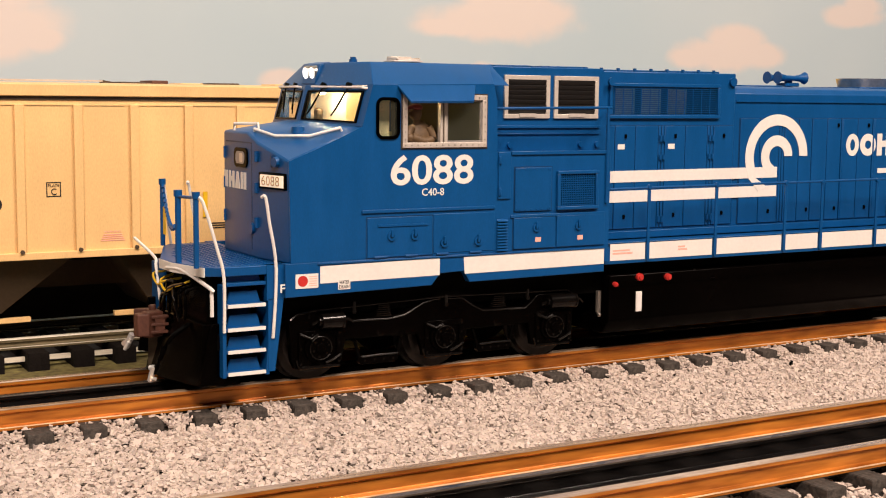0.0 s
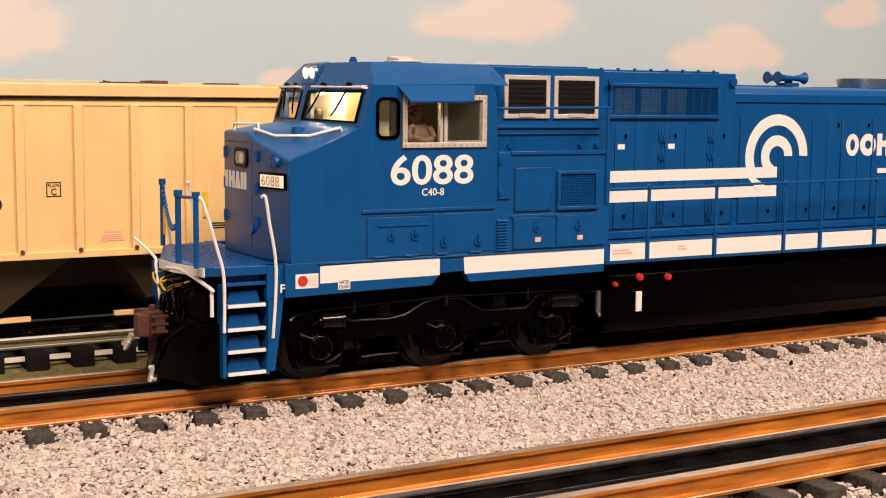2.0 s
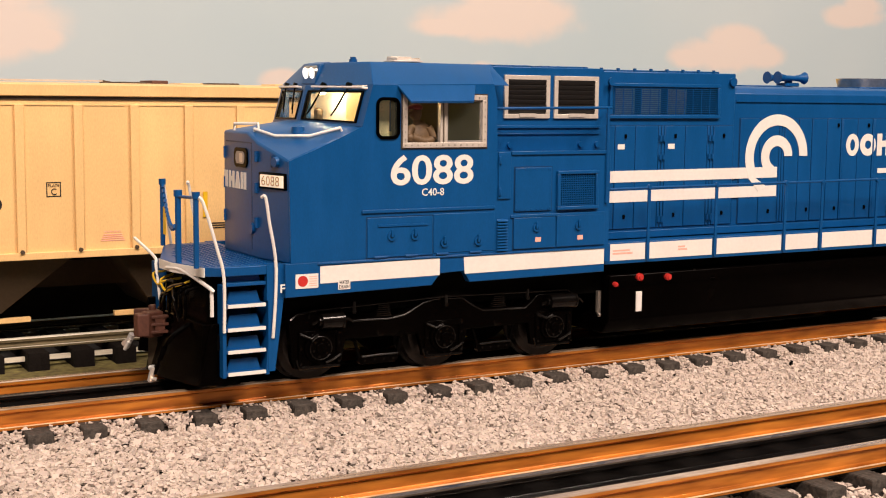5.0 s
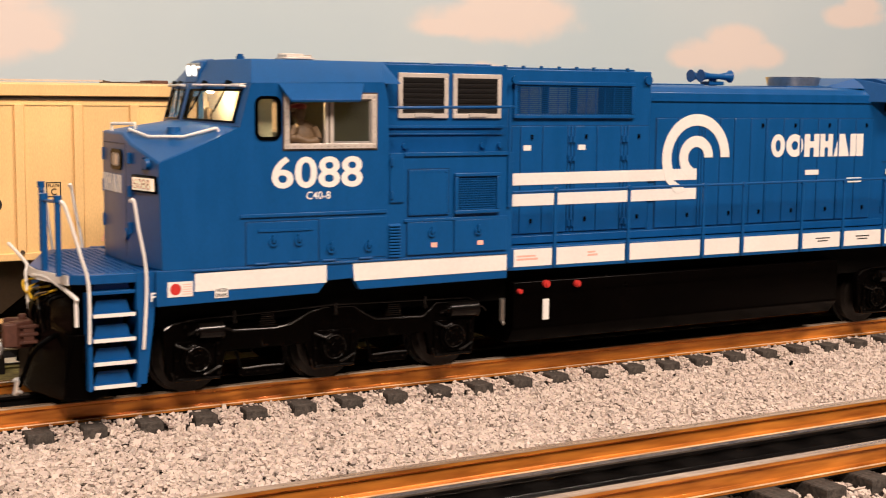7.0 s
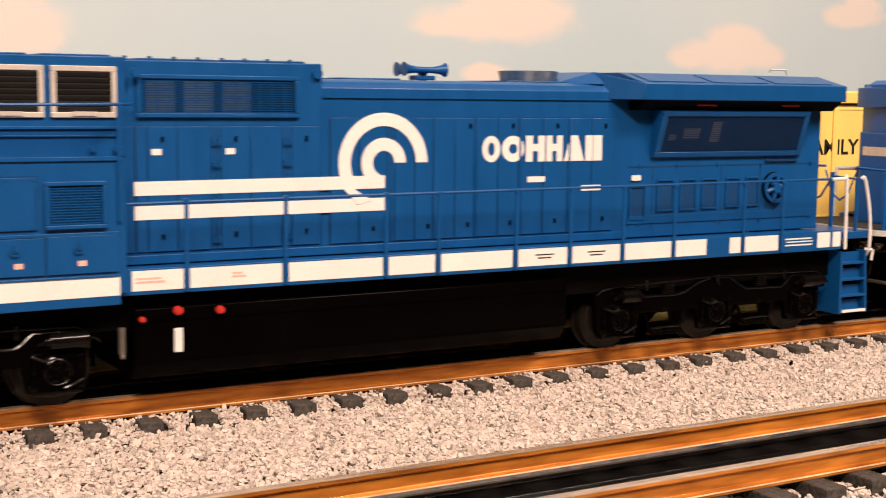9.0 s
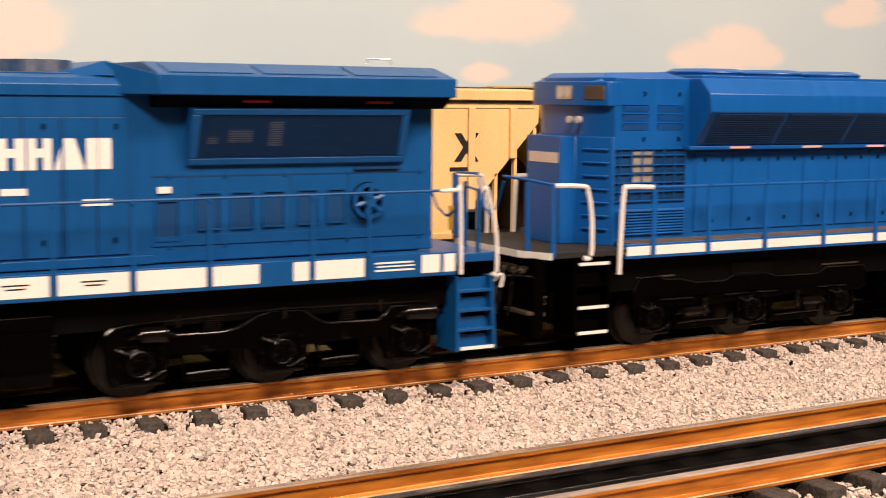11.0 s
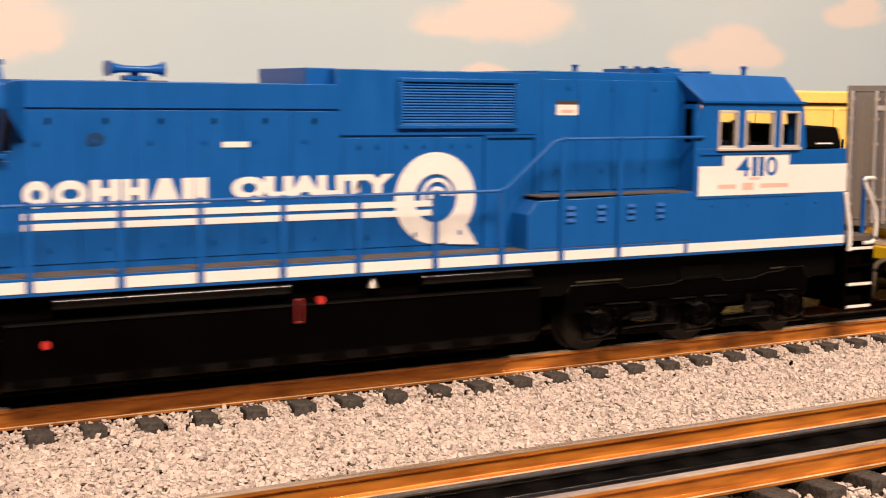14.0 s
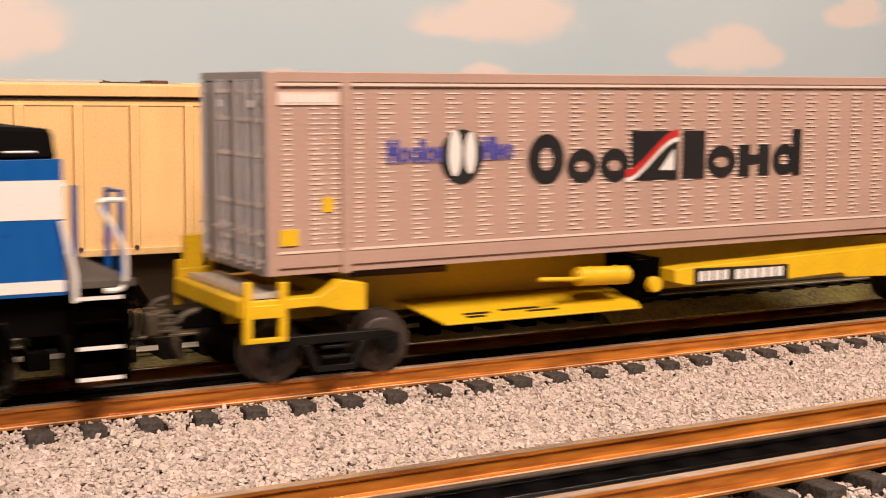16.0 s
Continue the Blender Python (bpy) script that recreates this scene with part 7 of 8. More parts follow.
    part("nose_top", G().loft([(991, -30, 66.1), (991, 30, 66.1), (1011.5, 30, 66.1), (1011.5, -30, 66.1)], [(991, -28.4, 74.8), (991, 28.4, 74.8), (1010.4, 28.4, 73.8), (1010.4, -28.4, 73.8)]), DARK, L, "matt black anti-glare nose top", bevel=0.9)
    part("nose_board", G().box(1010.9, 1011.3, -27, -20, 68.2, 72.4), GREY, L, "small pale board on the nose")
    part("nose_rail", G().tube([(998, -29, 66.2), (998.4, -29.4, 68), (1006, -29.4, 68), (1006.4, -29, 66.2)], 0.4, 6), WHITE, L, smooth=True)
    for y in (5.0, -8.2):
        part("end_post", G().cyl((1034, y, 33), (1034, y, 56.2), 0.9, 10), BLUE2, L, smooth=True)
    part("end_rail", G().tube([(1034, 5.4, 55.6), (1034, -8.6, 56.0)], 0.5, 8), BLUE2, L, smooth=True)
    # emblem and lettering on the hood
    Y0, Y1 = -22.5, -22.3
    word_shapes("white_lettering_shape", WORD_A, 724.4, 775.0, 53.0, 60.2, -22.4, WHITE, L, "white lettering shape")
    lettering("white_print", "QUALITY", 781.8, 833.0, 52.8, 60.2, -22.42, WHITE, L, 0.075, "white word QUALITY")
    for z0, z1 in ((50.0, 51.8), (47.2, 49.0)):
        part("white_stripe", G().box(724.4, 846, Y0, Y1, z0, z1), WHITE, L, "white stripe")
    q = G().arc(847.4, 52.4, 7.4, 14.0, 0, 360, Y0 - 0.02, Y1, 44)
    q.side([(849, 43), (857, 46), (862.4, 37.6), (851.5, 38.2)], Y0 - 0.03, Y1)
    part("ring_emblem", q, WHITE, L, "white ring emblem with a tail")
    q = G().arc(848, 53.0, 4.4, 5.6, 0, 200, Y0, Y1, 18).arc(848, 53.0, 1.6, 3.0, 0, 200, Y0, Y1, 16)
    part("inner_arcs", q, WHITE, L)
    for a, b, z in ((779.2, 787.0, 69.2),):
        part("notice", G().box(a, b, Y0, Y1, z - 0.8, z + 0.8), WHITE, L, "small white notice")
    part("stain", G().side([(741.2, 69.6), (743, 69), (745.8, 69.4), (746.6, 71.4), (744.6, 72.8), (742, 72.2)], -22.36, -22.27), MESHBLUE, L)


def second_driver():
    g = G()
    g.tube([(972, -20, 64), (971, -21, 69), (970, -22, 72)], 3.0, 12)
    g.tube([(970, -22, 72.6), (969.4, -22, 75), (969.2, -22, 76.6)], 1.8, 12)
    g.tube([(970, -24, 71), (968, -27, 69), (965, -29, 68.6)], 1.1, 8)
    MOVING.append(single("driver_figurine", g, BROWN, "small dark plastic driver figurine in the second cab", "figurine", smooth=True))


second_locomotive()
second_driver()


# ---- container car ----
def freight_truck(parent, a, b, r):
    m = (a + b) / 2
    tr = part("truck", G().box(m - 4, m + 4, -22, 22, 9, 14), BLACK, parent, "black two-axle truck", bevel=0.3)
    for s in (-1, 1):
        y = sorted((s * 22.6, s * 25))
        fr = part("side_frame", G().side([(a - 3.4, 12.4), (a + 1, 14.0), (b - 1, 14.0), (b + 3.4, 12.4), (b + 3.4, 8.4), (b - 3.4, 8.4), (b - 4.6, 11.2), (a + 4.6, 11.2), (a + 3.4, 8.4), (a - 3.4, 8.4)], *y), TRUCKGREY, tr, "dark grey side frame", bevel=0.3)
        # hanging truss below the top bar
        part("truss", G().side([(m - 10.4, 11.2), (m - 8.2, 11.2), (m - 5.2, 4.6), (m + 5.2, 4.6), (m + 8.2, 11.2), (m + 10.4, 11.2), (m + 6.4, 2.8), (m - 6.4, 2.8)], *y), TRUCKGREY, fr, bevel=0.2)
        for z in (9.6, 6.6):
            part("truss_bar", G().box(m - 4.6, m + 4.6, *sorted((s * 23.0, s * 25.4)), z, z + 0.9), TRUCKGREY, fr, bevel=0.15)
        for k in range(4):
            x = m - 3.9 + k * 2.6
            part("spring", G().cyl((x, s * 24.2, 4.6), (x, s * 24.2, 6.6), 1.0, 10), DARK, fr, smooth=True)
        for x in (a, b):
            part("bearing_cap", G().cyl((x, s * 24, r), (x, s * 26.0, r), 2.7, 16).cyl((x, s * 26.0, r), (x, s * 26.6, r), 1.5, 12), TRUCKGREY, tr, smooth=True)


def container_car():
    C = thing("container_flat_car", "yellow model intermodal spine car carrying one container", "freight car", 1240)
    MOVING.append(C)
    for a, b in ((1075, 1110.2), (1372, 1407.2)):
        freight_truck(C, a, b, 9.2)
        for x in (a, b):
            wheelset(C, x, 9.2, WHEELGREY)
    spine = part("spine", G().box(1065.4, 1100, -8, 8, 16, 24.6).box(1100, 1417, -6, 6, 16, 31), YELLOW, C, "yellow centre sill", bevel=0.3)
    for xa, xb in ((1050, 1065.2), (1417.2, 1432)):
        part("draft_gear", G().box(xa, xb, -5, 5, 15, 20.8), DARK, C, "black draft gear box", bevel=0.4)
    for x0, d in ((1054, 1), (1428, -1)):
        f = lambda a, b: (min(x0 + d * a, x0 + d * b), max(x0 + d * a, x0 + d * b))
        part("end_sill", G().box(*f(7.2, 11.2), -27.6, 27.4, 20.9, 25.7), YELLOW, C, "yellow end sill", bevel=0.25)
        deck = part("end_deck", G().box(*f(11.2, 22), -27, 27, 24.8, 25.8), DARK, C, "dark end deck", bevel=0.2)
        bars = G()
        for k in range(26):
            bars.box(*f(12.2, 21), -26 + k * 2.0, -25.2 + k * 2.0, 25.8, 27.2)
        part("grating", bars.box(*f(20.6, 21.4), -26, 26, 25.7, 27.4).box(*f(11.6, 12.4), -26, 26, 25.7, 27.4), SILVER, deck, "silver walkway grating")
        for s in (-1, 1):
            y = sorted((s * 29.4, s * 27.6))
            lad = part("ladder", G().box(min(x0 + d * 8.2, x0 + d * 10.6), max(x0 + d * 8.2, x0 + d * 10.6), *y, 13.6, 31.2).box(min(x0 + d * 18.8, x0 + d * 21.2), max(x0 + d * 18.8, x0 + d * 21.2), *y, 13.6, 30.6).box(min(x0 + d * 8.2, x0 + d * 21.2), max(x0 + d * 8.2, x0 + d * 21.2), *y, 13.6, 15.0), YELLOW, C, "yellow side ladder", bevel=0.2)
            part("rung", G().box(min(x0 + d * 8.2, x0 + d * 21.2), max(x0 + d * 8.2, x0 + d * 21.2), *y, 20.6, 24.4), YELLOW, lad, bevel=0.2)
            part("side_arm", G().side([(x0 + d * 10, 22.6), (x0 + d * 31, 23), (x0 + d * 38, 21.4), (x0 + d * 39, 21.2), (x0 + d * 46.2, 20.8), (x0 + d * 46.2, 28.8), (x0 + d * 38, 30.2), (x0 + d * 35.6, 28.3), (x0 + d * 31.4, 25.9), (x0 + d * 10, 25.6)], *sorted((s * 29, s * 24))), YELLOW, C, "yellow side arm", bevel=0.25)
        part("end_post", G().box(*f(10.8, 17), 27.6, 30.5, 20, 39).box(*f(9.4, 19.6), 27.5, 30.4, 20, 28.6), YELLOW, C, "yellow end post", bevel=0.3)
        part("cross_arm", G().box(min(x0 + d * 38, x0 + d * 46), max(x0 + d * 38, x0 + d * 46), -23.9, 23.9, 21.5, 28.6), YELLOW, C, "yellow cross arm", bevel=0.3)
    # low shelf, cross beams and side sill
    part("shelf", G().loft([(1127.5, -29, 14.5), (1202, -29, 14.6), (1213, -6.1, 19.2), (1122, -6.1, 19.2)], [(1127.5, -28.6, 13.9), (1202, -29, 14.0), (1213, -6.1, 18.6), (1122, -6.1, 18.6)]), YELLOW, C, "yellow shelf plate with black print", bevel=0.2)
    sp = G()
    for x0, x1, z in ((1137, 1147, 15.7), (1137, 1144, 15.2), (1151, 1166, 15.9), (1160, 1172, 15.4)):
        y = -29 + (z - 14.5) * 4.9
        sp.loft([(x0, y - 0.1, z + 0.1), (x1, y - 0.1, z + 0.1), (x1, y + 1.4, z + 0.4), (x0, y + 1.4, z + 0.4)], [(x0, y - 0.1, z), (x1, y - 0.1, z), (x1, y + 1.4, z + 0.3), (x0, y + 1.4, z + 0.3)])
    part("small_print", sp, INK, spine)
    for s in (-1, 1):
        y = sorted((s * 29, s * 20))
        part("side_sill", G().side([(1216, 26.2), (1224, 26.8), (1316, 29.6), (1330, 30), (1330, 18), (1297, 19.2), (1294, 21), (1268, 20.2), (1222, 20.6), (1216, 22)], *y), YELLOW, C, "yellow side sill", bevel=0.2)
    part("red_strip", G().box(1106, 1140, -7.2, -6.2, 27.4, 29.2), RUST, C, "rust-red strip under the container")
    part("air_tank", G().cyl((1179, -24, 25.6), (1199.2, -24, 25.0), 3.1, 20).cyl((1199.2, -24, 25.0), (1200.2, -24, 25.0), 2.2, 16).cyl((1178.2, -24, 25.6), (1179, -24, 25.6), 2.2, 16), YELLOW, C, "yellow air tank", smooth=True)
    part("tank_strap", G().cyl((1184, -24, 25.5), (1185, -24, 25.5), 3.3, 20).cyl((1194, -24, 25.2), (1195, -24, 25.2), 3.3, 20), YELLOW, C, smooth=True)
    part("brake_gear", G().box(1204, 1214, -24, 24, 16, 30), BLACK, C, "black cross bearer", bevel=0.5)
    part("brake_valve", G().cyl((1209, -25, 21.5), (1209, -28, 21.5), 2.6, 14).box(1207.5, 1210.5, -27, -25, 19, 24), YELLOW, C, "yellow brake valve", bevel=0.3)
    part("brake_rod", G().tube([(1162, -27.5, 26.0), (1176, -27.5, 25.3), (1180, -26.5, 25.4)], 0.7, 8), YELLOW, C, smooth=True)
    pl = part("number_panel", G().side([(1224.2, 20.7), (1267.6, 20.3), (1267.4, 25.6), (1224.0, 26.3)], -29.2, -29.0), INK, C, "black number panel with white marks")
    word_bars("white_mark", (1, 1, 1.1, 1), 1226.2, 1240, 21.8, 25.2, -29.3, WHITE, pl, "", 0.25)
    word_bars("white_mark", (1, 1, 1, 1, 1, 1), 1242.5, 1265.5, 21.6, 25.0, -29.3, WHITE, pl, "", 0.22)
    coupler(C, 1050, -1, GRIME)
    coupler(C, 1432, 1, BLACK)
    for y in (-14, 12):
        part("air_hose", G().tube(curved([(1054, y, 22), (1049, y, 20), (1047, y - 1, 13), (1050, y + 2, 8)]), 0.9, 8), GRIME, C, smooth=True)


def container():
    B = thing("shipping_container", "taupe ribbed refrigerated container with grey doors and bold print", "container", 1069, 0, 31.5)
    B["tilt"] = -0.55
    MOVING.append(B)
    x0, x1 = 1068.8, 1373
    dash = {}
    body = part("body", G().box(x0 + 1.2, x1, -26.4, 26.4, 32, 88.6), GREYBOX, B, "taupe container walls")
    for s in (-1, 1):
        f = lambda a, b: (min(s * a, s * b), max(s * a, s * b))
        part("top_rail", G().box(x0, x1, *f(27.2, 25.5), 86.6, 89.5), GREYBOX, B, bevel=0.2)
        part("top_strip", G().box(x0 + 2, x1, *f(27.2, 27.35), 85.6, 86.4), PALE, B)
        part("bottom_rail", G().box(x0, x1, *f(27.1, 25.5), 34.0, 38.2), GREYBOX, B, bevel=0.2)
        part("bottom_strip", G().box(x0 + 2, x1, *f(27.1, 27.4), 38.2, 38.9), PALE, B)
        for a, b in ((x0, x0 + 3.4), (1092.0, 1095.0)):
            part("corner_post", G().box(a, b, *f(27.5, 25), 31.5 if a > 1080 else 32, 89.4), GREYBOX, B, bevel=0.25)
        # raised dashes in upright rows
        xs = [1074.2, 1082.6, 1089.0, 1096.8] + [1104.5 + 11.35 * i for i in range(24)]
        rest = G()
        for n, x in enumerate(xs):
            for k in range(31):
                ln = 2.4 if x in (1074.2, 1089.0, 1096.8) else (5.0 if x > 1100 else 4.6) * (1.0 if k % 2 == 0 else 0.55)
                if s < 0 and n < 10:
                    z = 40.4 + k * 1.43
                    key = (round(ln, 2))
                    if key not in dash:
                        d = part("raised_dash", G().box(1069, 1069 + ln, -0.4, 0, 31.5, 31.86), DASH, B)
                        dash[key] = d.data
                    else:
                        d = new("raised_dash", dash[key])
                        d.parent = B
                    d.location = ((x - 1069) / 1000, -0.0261, (z - 31.5) / 1000)
                else:
                    rest.box(x, x + ln, *f(26.4, 26.8), 40.4 + k * 1.43, 40.76 + k * 1.43)
        tagged(part("dash_relief", rest, DASH, B, "rows of pale raised dashes"), kind="stuff")
    part("roof", G().box(x0, x1, -27, 27, 88.6, 89.6), GREYBOX, B, bevel=0.2)
    part("floor", G().box(x0 + 1, x1, -26, 26, 32, 34.5), DARK, B)
    # door end
    for y0, y1 in ((-25.6, -0.3), (0.3, 25.6)):
        d = part("door", G().box(x0 - 0.4, x0 + 1, y0, y1, 34.5, 86.8), GREYDOOR, B, "grey door leaf", bevel=0.25)
        for u in (0.22, 0.42, 0.62, 0.84):
            y = y0 + (y1 - y0) * u
            part("corrugation", G().box(x0 - 0.8, x0 - 0.4, y - 1.0, y + 1.0, 37, 85), GREYDOOR, d, bevel=0.2)
        for u in ((0.12, 0.36, 0.9) if y0 > -1 else (0.1, 0.42, 0.7)):
            y = y0 + (y1 - y0) * u
            part("locking_rod", G().cyl((x0 - 1.4, y, 34), (x0 - 1.4, y, 87.4), 0.65, 10), RODPALE, d, "pale locking rod", smooth=True)
            for z in (36, 41, 44.5, 52, 66, 76, 84):
                part("rod_bracket", G().box(x0 - 1.9, x0 - 0.4, y - 0.9, y + 0.9, z - 0.6, z + 0.6), SILVER, d, "silver rod bracket")
            part("door_handle", G().box(x0 - 2.0, x0 - 1.4, y - 0.4, y + 4.2, 43.4, 44.0), SILVER, d)
        for z in (38, 52, 66, 80):
            y = y0 if y0 < -1 else y1
            part("hinge", G().box(x0 - 1.0, x0 - 0.3, y - 0.8, y + 0.8, z, z + 3), STEEL, d, bevel=0.1)
        part("door_print", G().box(x0 - 0.9, x0 - 0.82, y0 + 3, y0 + 10, 79.5, 81.5), WHITE, d)
    for y in (-27.2, 24.4):
        part("corner_post", G().box(x0 - 0.6, x0 + 2, y, y + 2.8, 32, 89.5), GREYDOOR, B, bevel=0.25)
    part("door_header", G().box(x0 - 0.6, x0 + 1.5, -24.4, 24.4, 86.9, 89.5), GREYDOOR, B, bevel=0.2)
    part("door_sill", G().box(x0 - 0.6, x0 + 1.5, -24.4, 24.4, 32, 34.4), GREYDOOR, B, bevel=0.2)
    # print on the side
    Y = -26.9
    pn = part("pale_panel", G().box(1072.2, 1091.6, Y, -26.4, 80.2, 83.8), PALE, B, "pale panel with unreadable marks")
    word_bars("pale_mark", (1, 1, 0.4, 1, 1, 1, 1, 0.6), 1074, 1089.5, 80.9, 83.1, Y - 0.1, WHITE, pn, "", 0.3)
    part("yellow_sticker", G().box(1086.2, 1089.4, Y, -26.3, 49.6, 53.8), YELLOW, B, "yellow sticker")
    part("yellow_sticker", G().box(1072.8, 1078.6, Y, -26.3, 40.4, 45.0), YELLOW, B, "yellow sticker")
    word_shapes("violet_lettering_shape", (("slab", 1.1), ("low_ring", 0.9), ("low_ring", 0.9), ("bar", 0.5), ("low_ring", 0.9), ("low_slab", 0.6)), 1106.8, 1125.6, 63.0, 70.0, Y, PURPLE, B, "violet lettering shape")
    word_shapes("violet_lettering_shape", (("slab", 1), ("bar", 0.4), ("low_slab", 0.9), ("low_ring", 0.8)), 1139.5, 1151.2, 63.4, 70.4, Y, PURPLE, B, "violet lettering shape")
    n = 24
    el = lambda cx, cz, rx, rz: [(cx + rx * math.cos(2 * math.pi * i / n), cz + rz * math.sin(2 * math.pi * i / n)) for i in range(n)]
    part("oval_emblem", G().side(el(1132.4, 64.6, 7.4, 8.2), Y - 0.02, -26.4), INK, B, "black and white oval emblem")
    part("oval_inset", G().side(el(1130.0, 65.6, 2.3, 7.0), Y - 0.1, -26.5).side(el(1135.4, 65.6, 2.0, 6.4), Y - 0.1, -26.5), WHITE, B)
    word_shapes("black_lettering_shape", (("ring", 1.15), ("low_ring", 1.0), ("low_ring", 1.0)), 1156.0, 1196.6, 55.2, 71.0, Y, INK, B, "bold black lettering shape")
    word_shapes("black_lettering_shape", (("bar", 0.75), ("low_ring", 1.0), ("low_slab", 1.1), ("tall_ring", 1.05)), 1218.0, 1273.0, 55.2, 71.2, Y, INK, B, "bold black lettering shape")
    sq = part("square_emblem", G().side([(1197, 55.4), (1216.6, 55.2), (1216.4, 71.2), (1197, 71.4)], Y, -26.4), INK, B, "black square emblem with a red and white band")
    red, wht = G(), G()
    pts = []
    for i in range(17):
        u = i / 16
        pts.append((1194.6 + 22 * u, 56.2 + 13.0 * (u * u * (3 - 2 * u))))
    red.side(pts + [(x, z + 2.6) for x, z in reversed(pts)], Y - 0.12, Y + 0.02)
    wht.side([(x, z - 1.4) for x, z in pts] + [(x, z - 0.02) for x, z in reversed(pts)], Y - 0.12, Y + 0.02)
    part("red_band", red, RED, sq)
    part("white_band", wht, WHITE, sq)
    part("white_triangle", G().side([(1208.6, 58.4), (1214.8, 58.2), (1214.8, 65.5)], Y - 0.12, Y + 0.02), WHITE, sq)
    # true width of the box: 50.6 mm over the sides
    slim = Matrix.Translation((0, -0.0017, 0)) @ Matrix.Diagonal((1, 0.93, 1, 1))
    for ob in B.children_recursive:
        if not ob.name.split(".")[0] == "raised_dash":
            ob.data.transform(slim)
    B["at"] = (1070.4, 0.0, 31.5)


container_car()
container()


# ---- covered hoppers standing on the back track ----
def covered_hopper(x0, x1, paint, label, first_rib, step, shade_brown, zt=80.7, chord=5.0):
    H = thing("covered_hopper", label, "freight car", (x0 + x1) / 2, 103, 0, group="hopper cars on the back track")
    yn, yf = 72.0, 134.0
    m = (x0 + x1) / 2
    for s, y in ((-1, yn), (1, yf)):
        f = sorted((y, y - s * 1.2))
        w = part("side_wall", G().side([(x0 + 1, zt), (x1 - 1, zt), (x1 - 1, 73), (x1 - 42, 29.4), (x0 + 42, 29.4), (x0 + 1, 73)], *f), paint, H, bevel=0.1)
        x = first_rib
        while x < x1 - 4:
            if x > x0 + 4:
                lo = 29.6 if x0 + 42 < x < x1 - 42 else 29.4 + (min(abs(x - x0 - 42), abs(x - x1 + 42))) * 1.03
                part("rib", G().box(x - 1.5, x + 1.5, *sorted((y, y + s * 1.1)), lo, zt - 1.6), paint, w, bevel=0.25)
            x += step
        part("side_sill", G().box(x0 + 40, x1 - 40, *sorted((y - s, y + s * 1.3)), 28.0, 30.4), paint, w, bevel=0.2)
        part("top_chord", G().box(x0, x1, *sorted((y - s, y + s * 1.5)), zt + 1.0, zt + chord), paint, w, bevel=0.3)
        # strip coloured as the shadow line below the overhanging chord
        part("chord_shade", G().box(x0 + 2, x1 - 2, *sorted((y - s, y + s * 0.4)), zt - 0.2, zt + 1.0), BROWN, w, "brown strip painted as the shadow under the roof edge")
        part("weld_line", G().box(x0 + 3, x1 - 3, *sorted((y, y + s * 0.3)), zt - 2.0, zt - 1.6), paint, w)
        feet = G()
        x = first_rib
        while x < x1 - 42:
            if x > x0 + 42:
                feet.cyl((x, y + s * 1.0, 30.8), (x, y + s * 2.0, 30.8), 0.7, 8)
            x += step
        part("rib_feet", feet, BROWN, w, "dark bolt heads at the feet of the ribs")
        for sgn, xe in ((1, x0), (-1, x1)):
            for k in range(3):
                part("end_post", G().box(min(xe + sgn * (2 + 9 * k), xe + sgn * (3.4 + 9 * k)), max(xe + sgn * (2 + 9 * k), xe + sgn * (4.4 + 9 * k)), *sorted((y, y - s * 2)), 24, 71 - 9 * k), paint, w)
    part("roof", G().end([(yn - 1, zt + chord - 0.1), (yn + 12, zt + chord + 0.6), (yf - 12, zt + chord + 0.6), (yf + 1, zt + chord - 0.1)], x0, x1), paint, H, "tan roof sheet")
    zr = zt + chord + 0.5
    if paint is TAN:
        bd = part("running_board", G().box(x0 + 4, 132, 92, 96, zr + 0.6, zr + 1.1).box(x0 + 4, 128, 110, 114, zr + 0.6, zr + 1.1), SILVER, H, "pale running board")
        part("board_end", G().side([(132, zr + 1.2), (137, zr + 0.3), (137, zr - 0.1), (132, zr - 0.1)], 92, 96), BROWN, bd, "dark end of the running board")
        for a, b, z, tint in ((138, 147, 0.7, BROWN), (149, 155, 1.3, RUST), (160, 168, 0.5, TAN), (172, 182, 0.7, BROWN), (196, 206, 0.6, TAN), (222, 236, 0.8, BROWN), (252, 264, 0.6, TAN), (280, 292, 0.8, BROWN)):
            part("hatch", G().box(a, b, 90, 104, zr - 0.1, zr + z), tint, H, "low roof hatch", bevel=0.3)
    else:
        for k in range(9):
            part("hatch", G().box(x0 + 22 + k * 40, x0 + 46 + k * 40, 96, 108, zr - 0.1, zr + 0.25), paint, H, "low roof hatch", bevel=0.1)
    for xe, d in ((x0, 1), (x1, -1)):
        part("slope_sheet", G().loft([(xe + d * 1, yn + 1.5, 73), (xe + d * 1, yf - 1.5, 73), (xe + d * 1, yf - 1.5, 74.4), (xe + d * 1, yn + 1.5, 74.4)], [(xe + d * 64, yn + 1.5, 14), (xe + d * 64, yf - 1.5, 14), (xe + d * 64, yf - 1.5, 15.4), (xe + d * 64, yn + 1.5, 15.4)]), paint, H)
        part("end_platform", G().box(min(xe, xe + d * 30), max(xe, xe + d * 30), 76, 130, 22, 25), shade_brown, H)
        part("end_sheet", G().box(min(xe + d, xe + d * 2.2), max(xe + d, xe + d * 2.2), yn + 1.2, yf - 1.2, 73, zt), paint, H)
        # panel added to darken the view past the end posts
        part("end_backing", G().box(min(xe + d * 2, xe + d * 34), max(xe + d * 2, xe + d * 34), 126, 129, 24, 72), shade_brown, H, "dark panel added behind the end posts")
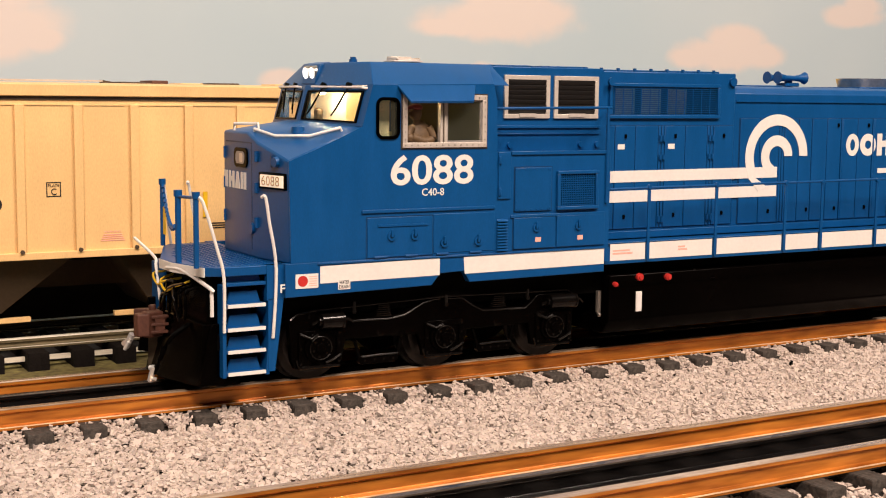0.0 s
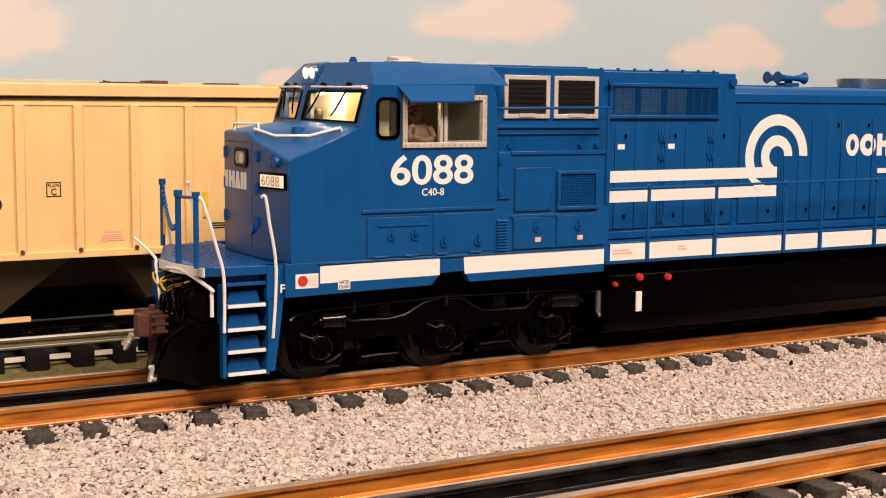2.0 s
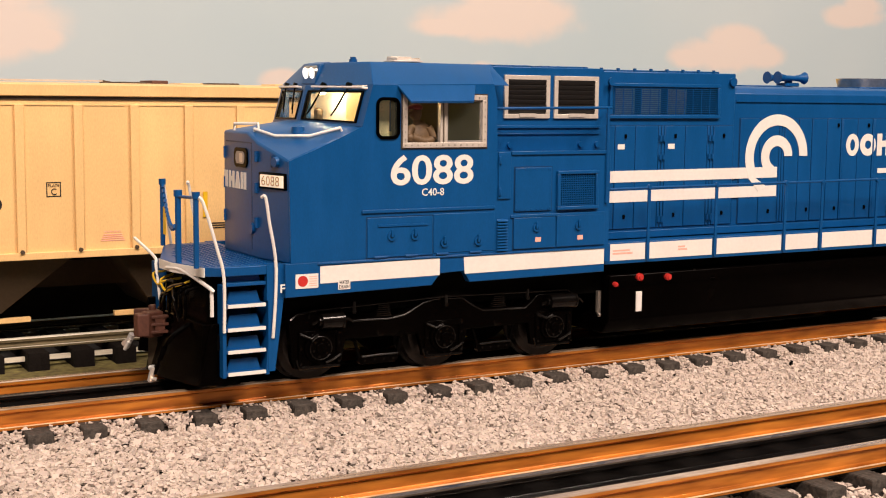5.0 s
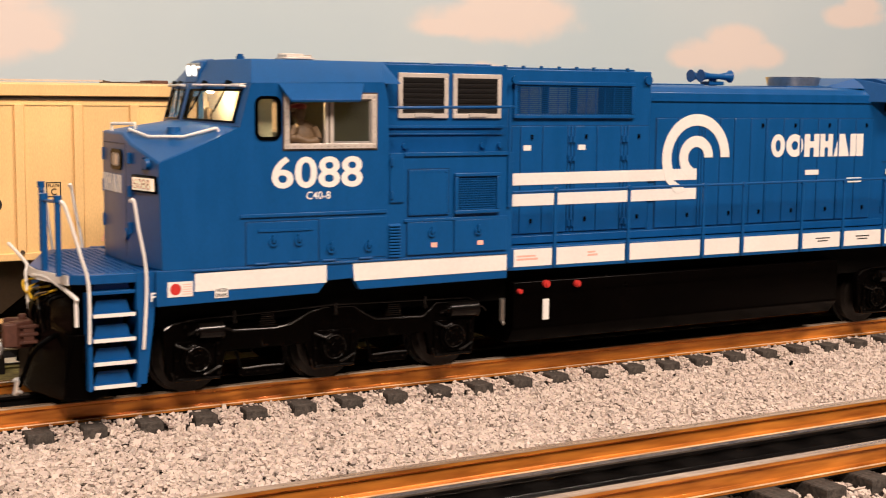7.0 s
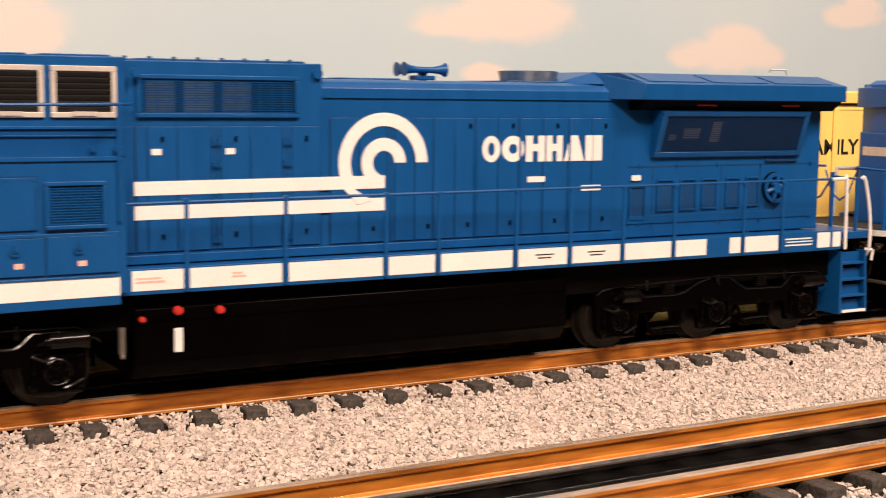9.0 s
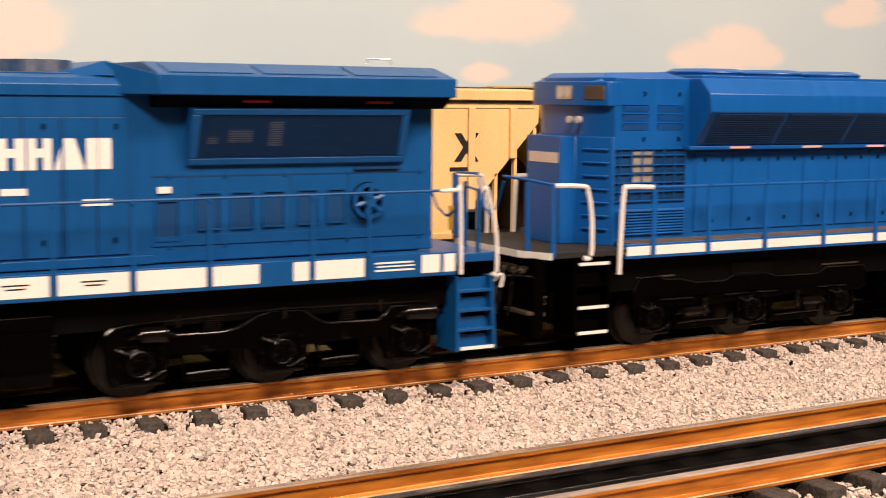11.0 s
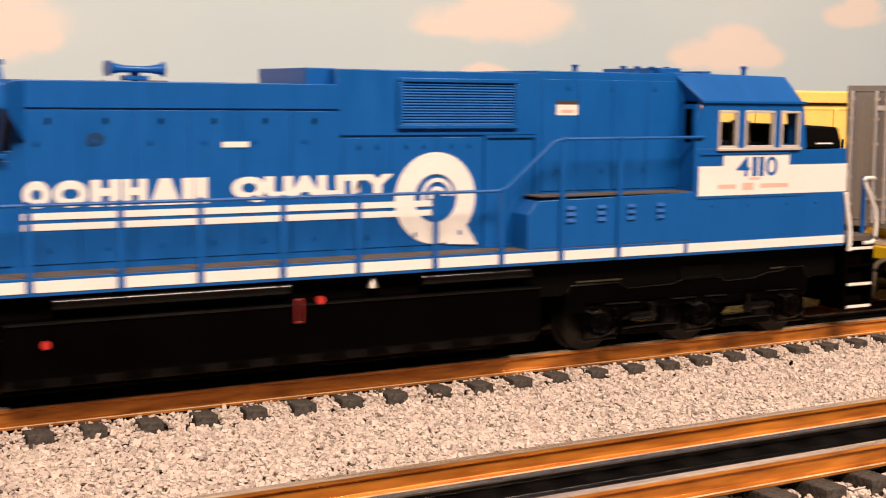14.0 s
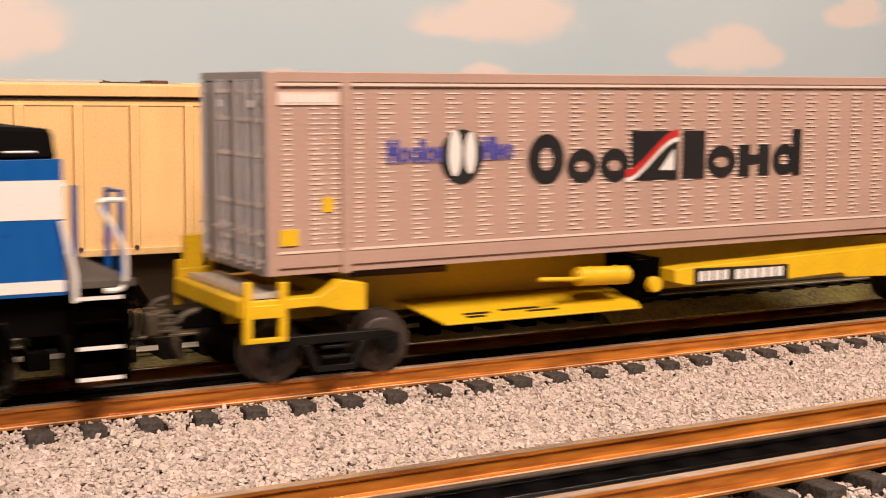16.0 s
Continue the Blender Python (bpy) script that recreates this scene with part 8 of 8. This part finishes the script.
        part("draft_gear", G().box(min(xe - d * 10, xe + d * 20), max(xe - d * 10, xe + d * 20), 99, 107, 14, 20), BLACK, H, bevel=0.4)
        for a in (24, 56):
            g = G()
            for s in (-1, 1):
                g.cyl((xe + d * a, 103 + s * 16, 9), (xe + d * a, 103 + s * 19.5, 9), 9, 24)
            part("wheelset", g.cyl((xe + d * a, 85, 9), (xe + d * a, 121, 9), 1.4, 8), WHEEL, H, smooth=True)
        for s in (-1, 1):
            part("side_frame", G().side([(xe + d * 18, 11), (xe + d * 34, 15), (xe + d * 46, 15), (xe + d * 62, 11), (xe + d * 62, 7), (xe + d * 48, 4), (xe + d * 32, 4), (xe + d * 18, 7)], *sorted((103 + s * 23, 103 + s * 25.5))), BLACK, H, bevel=0.3)
    part("centre_sill", G().box(x0, x1, 97, 109, 15, 24), shade_brown, H)
    # discharge bays, in a brown that carries their shade
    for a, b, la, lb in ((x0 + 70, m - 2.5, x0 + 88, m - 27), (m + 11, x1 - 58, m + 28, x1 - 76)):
        part("hopper_bay", G().loft([(a, yn + 2, 29), (b, yn + 2, 29), (b, yf - 2, 29), (a, yf - 2, 29)], [(la, yn + 14, 7), (lb, yn + 14, 7), (lb, yf - 14, 7), (la, yf - 14, 7)]), shade_brown, H, "sloping discharge bay in shaded brown", bevel=0.2)
        part("outlet_gate", G().box(la - (14 if la > m else 6), lb + (12 if lb < m else 6), yn + 15, yn + 17, 4.7, 6.5), TAN, H, "tan outlet gate", bevel=0.2)
    return H


def hopper_print():
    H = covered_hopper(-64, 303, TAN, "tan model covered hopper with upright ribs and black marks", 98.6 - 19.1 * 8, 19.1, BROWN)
    Y = 71.9
    part("plate_box", G().border(107.0, 111.8, 48.6, 53.5, 0.3, Y - 0.05, Y + 0.2), INK, H, "black outlined box")
    lettering("plate_print", "PLATE", 107.6, 111.2, 51.9, 52.8, Y - 0.1, INK, H, 0.01)
    lettering("plate_letter", "C", 108.5, 110.3, 49.2, 51.4, Y - 0.1, INK, H, 0.01)
    lettering("warning_print", "WARNING", 125.8, 131.8, 35.9, 36.7, Y - 0.1, PINK, H, 0.0)
    g = G()
    for k in range(4):
        g.box(124.8 + k * 0.3, 133.0 - k * 0.3, Y - 0.1, Y + 0.1, 33.2 + k * 0.66, 33.45 + k * 0.66)
    part("small_print", g, PINK, H, "faded red small print")
    part("black_disc", G().cyl((90.2, Y + 0.2, 46.5), (90.2, Y - 0.1, 46.5), 2.5, 20), INK, H)
    g = G()
    for k in range(3):
        g.box(164, 172, Y - 0.1, Y + 0.1, 36 + k * 0.8, 36.4 + k * 0.8)
    part("small_print", g, INK, H)
    part("black_mark", G().arc(223.2, 63.0, 2.6, 5.4, 42, 318, Y - 0.1, Y + 0.1, 24).box(226.6, 228.2, Y - 0.11, Y + 0.1, 64.4, 68.4), INK, H, "bold black open ring mark")
    for x in (217.9, 239.8, 261):
        part("black_underline", G().box(x, x + 10.8, Y - 0.1, Y + 0.1, 54.3, 55.8), INK, H, "bold black underline")
    g = G().arc(247.0, 66.0, 1.0, 3.4, 10, 270, Y - 0.1, Y + 0.1, 16).arc(247.0, 61.0, 1.0, 3.6, -160, 90, Y - 0.1, Y + 0.1, 16)
    part("black_mark", g, INK, H, "bold black curved mark")
    part("black_mark", G().side([(263, 58), (266, 58), (274, 69), (271, 69)], Y - 0.1, Y + 0.1).side([(271, 58), (274, 58), (266, 69), (263, 69)], Y - 0.14, Y + 0.1), INK, H, "bold black crossed mark")
    part("tag", G().box(161, 162.6, Y - 0.3, Y, 40, 49), YELLOW, H)
    K = covered_hopper(309, 713, CREAM, "yellow model covered hopper with black serif lettering", 371, 48, BROWN, 81.0, 6.0)
    lettering("serif_print", "FAMILY", 448.9, 483.0, 58.4, 65.4, Y - 0.1, INK, K, 0.02, "black word FAMILY")
    bx = part("black_outline", G().border(394.5, 424, 43.5, 71.5, 1.3, Y - 0.1, Y + 0.2), INK, K, "black rounded outline")
    part("black_mark", G().arc(405.5, 62.5, 1.2, 4.6, 0, 290, Y - 0.1, Y + 0.1, 20).side([(400, 56), (403, 56), (412, 69), (409, 69)], Y - 0.12, Y + 0.1), INK, bx)
    part("small_print", G().box(400, 407, Y - 0.1, Y + 0.1, 50.5, 52).box(400, 409, Y - 0.1, Y + 0.1, 47.5, 49), INK, bx)
    part("black_mark", G().arc(402, 35.5, 2.2, 4.2, 0, 330, Y - 0.1, Y + 0.1, 20), INK, K)


hopper_print()


# ---- what moves ----
def motions():
    rows = [i / 10 for i in range(0, 161)]
    base = [t for t in rows if t in (0.0, 4.2) or t >= 4.2]
    for ob in MOVING:
        x, y, z = ob["at"]
        tilt = ob["tilt"] if "tilt" in ob else 0.0
        walk(ob, [(t, pose((x - rolled(t)) / 1000, y / 1000, z / 1000, 0, tilt, 0)) for t in base if t in (0.0, 4.2) or round(t * 10) % 2 == 1 or t in (16.0,)])
    for ob in WHEELS:
        x, y, z, r = ob["axle"]
        walk(ob, [(t, pose(x / 1000, y / 1000, z / 1000, 0, -math.degrees(rolled(t) / r), 0)) for t in base])


motions()
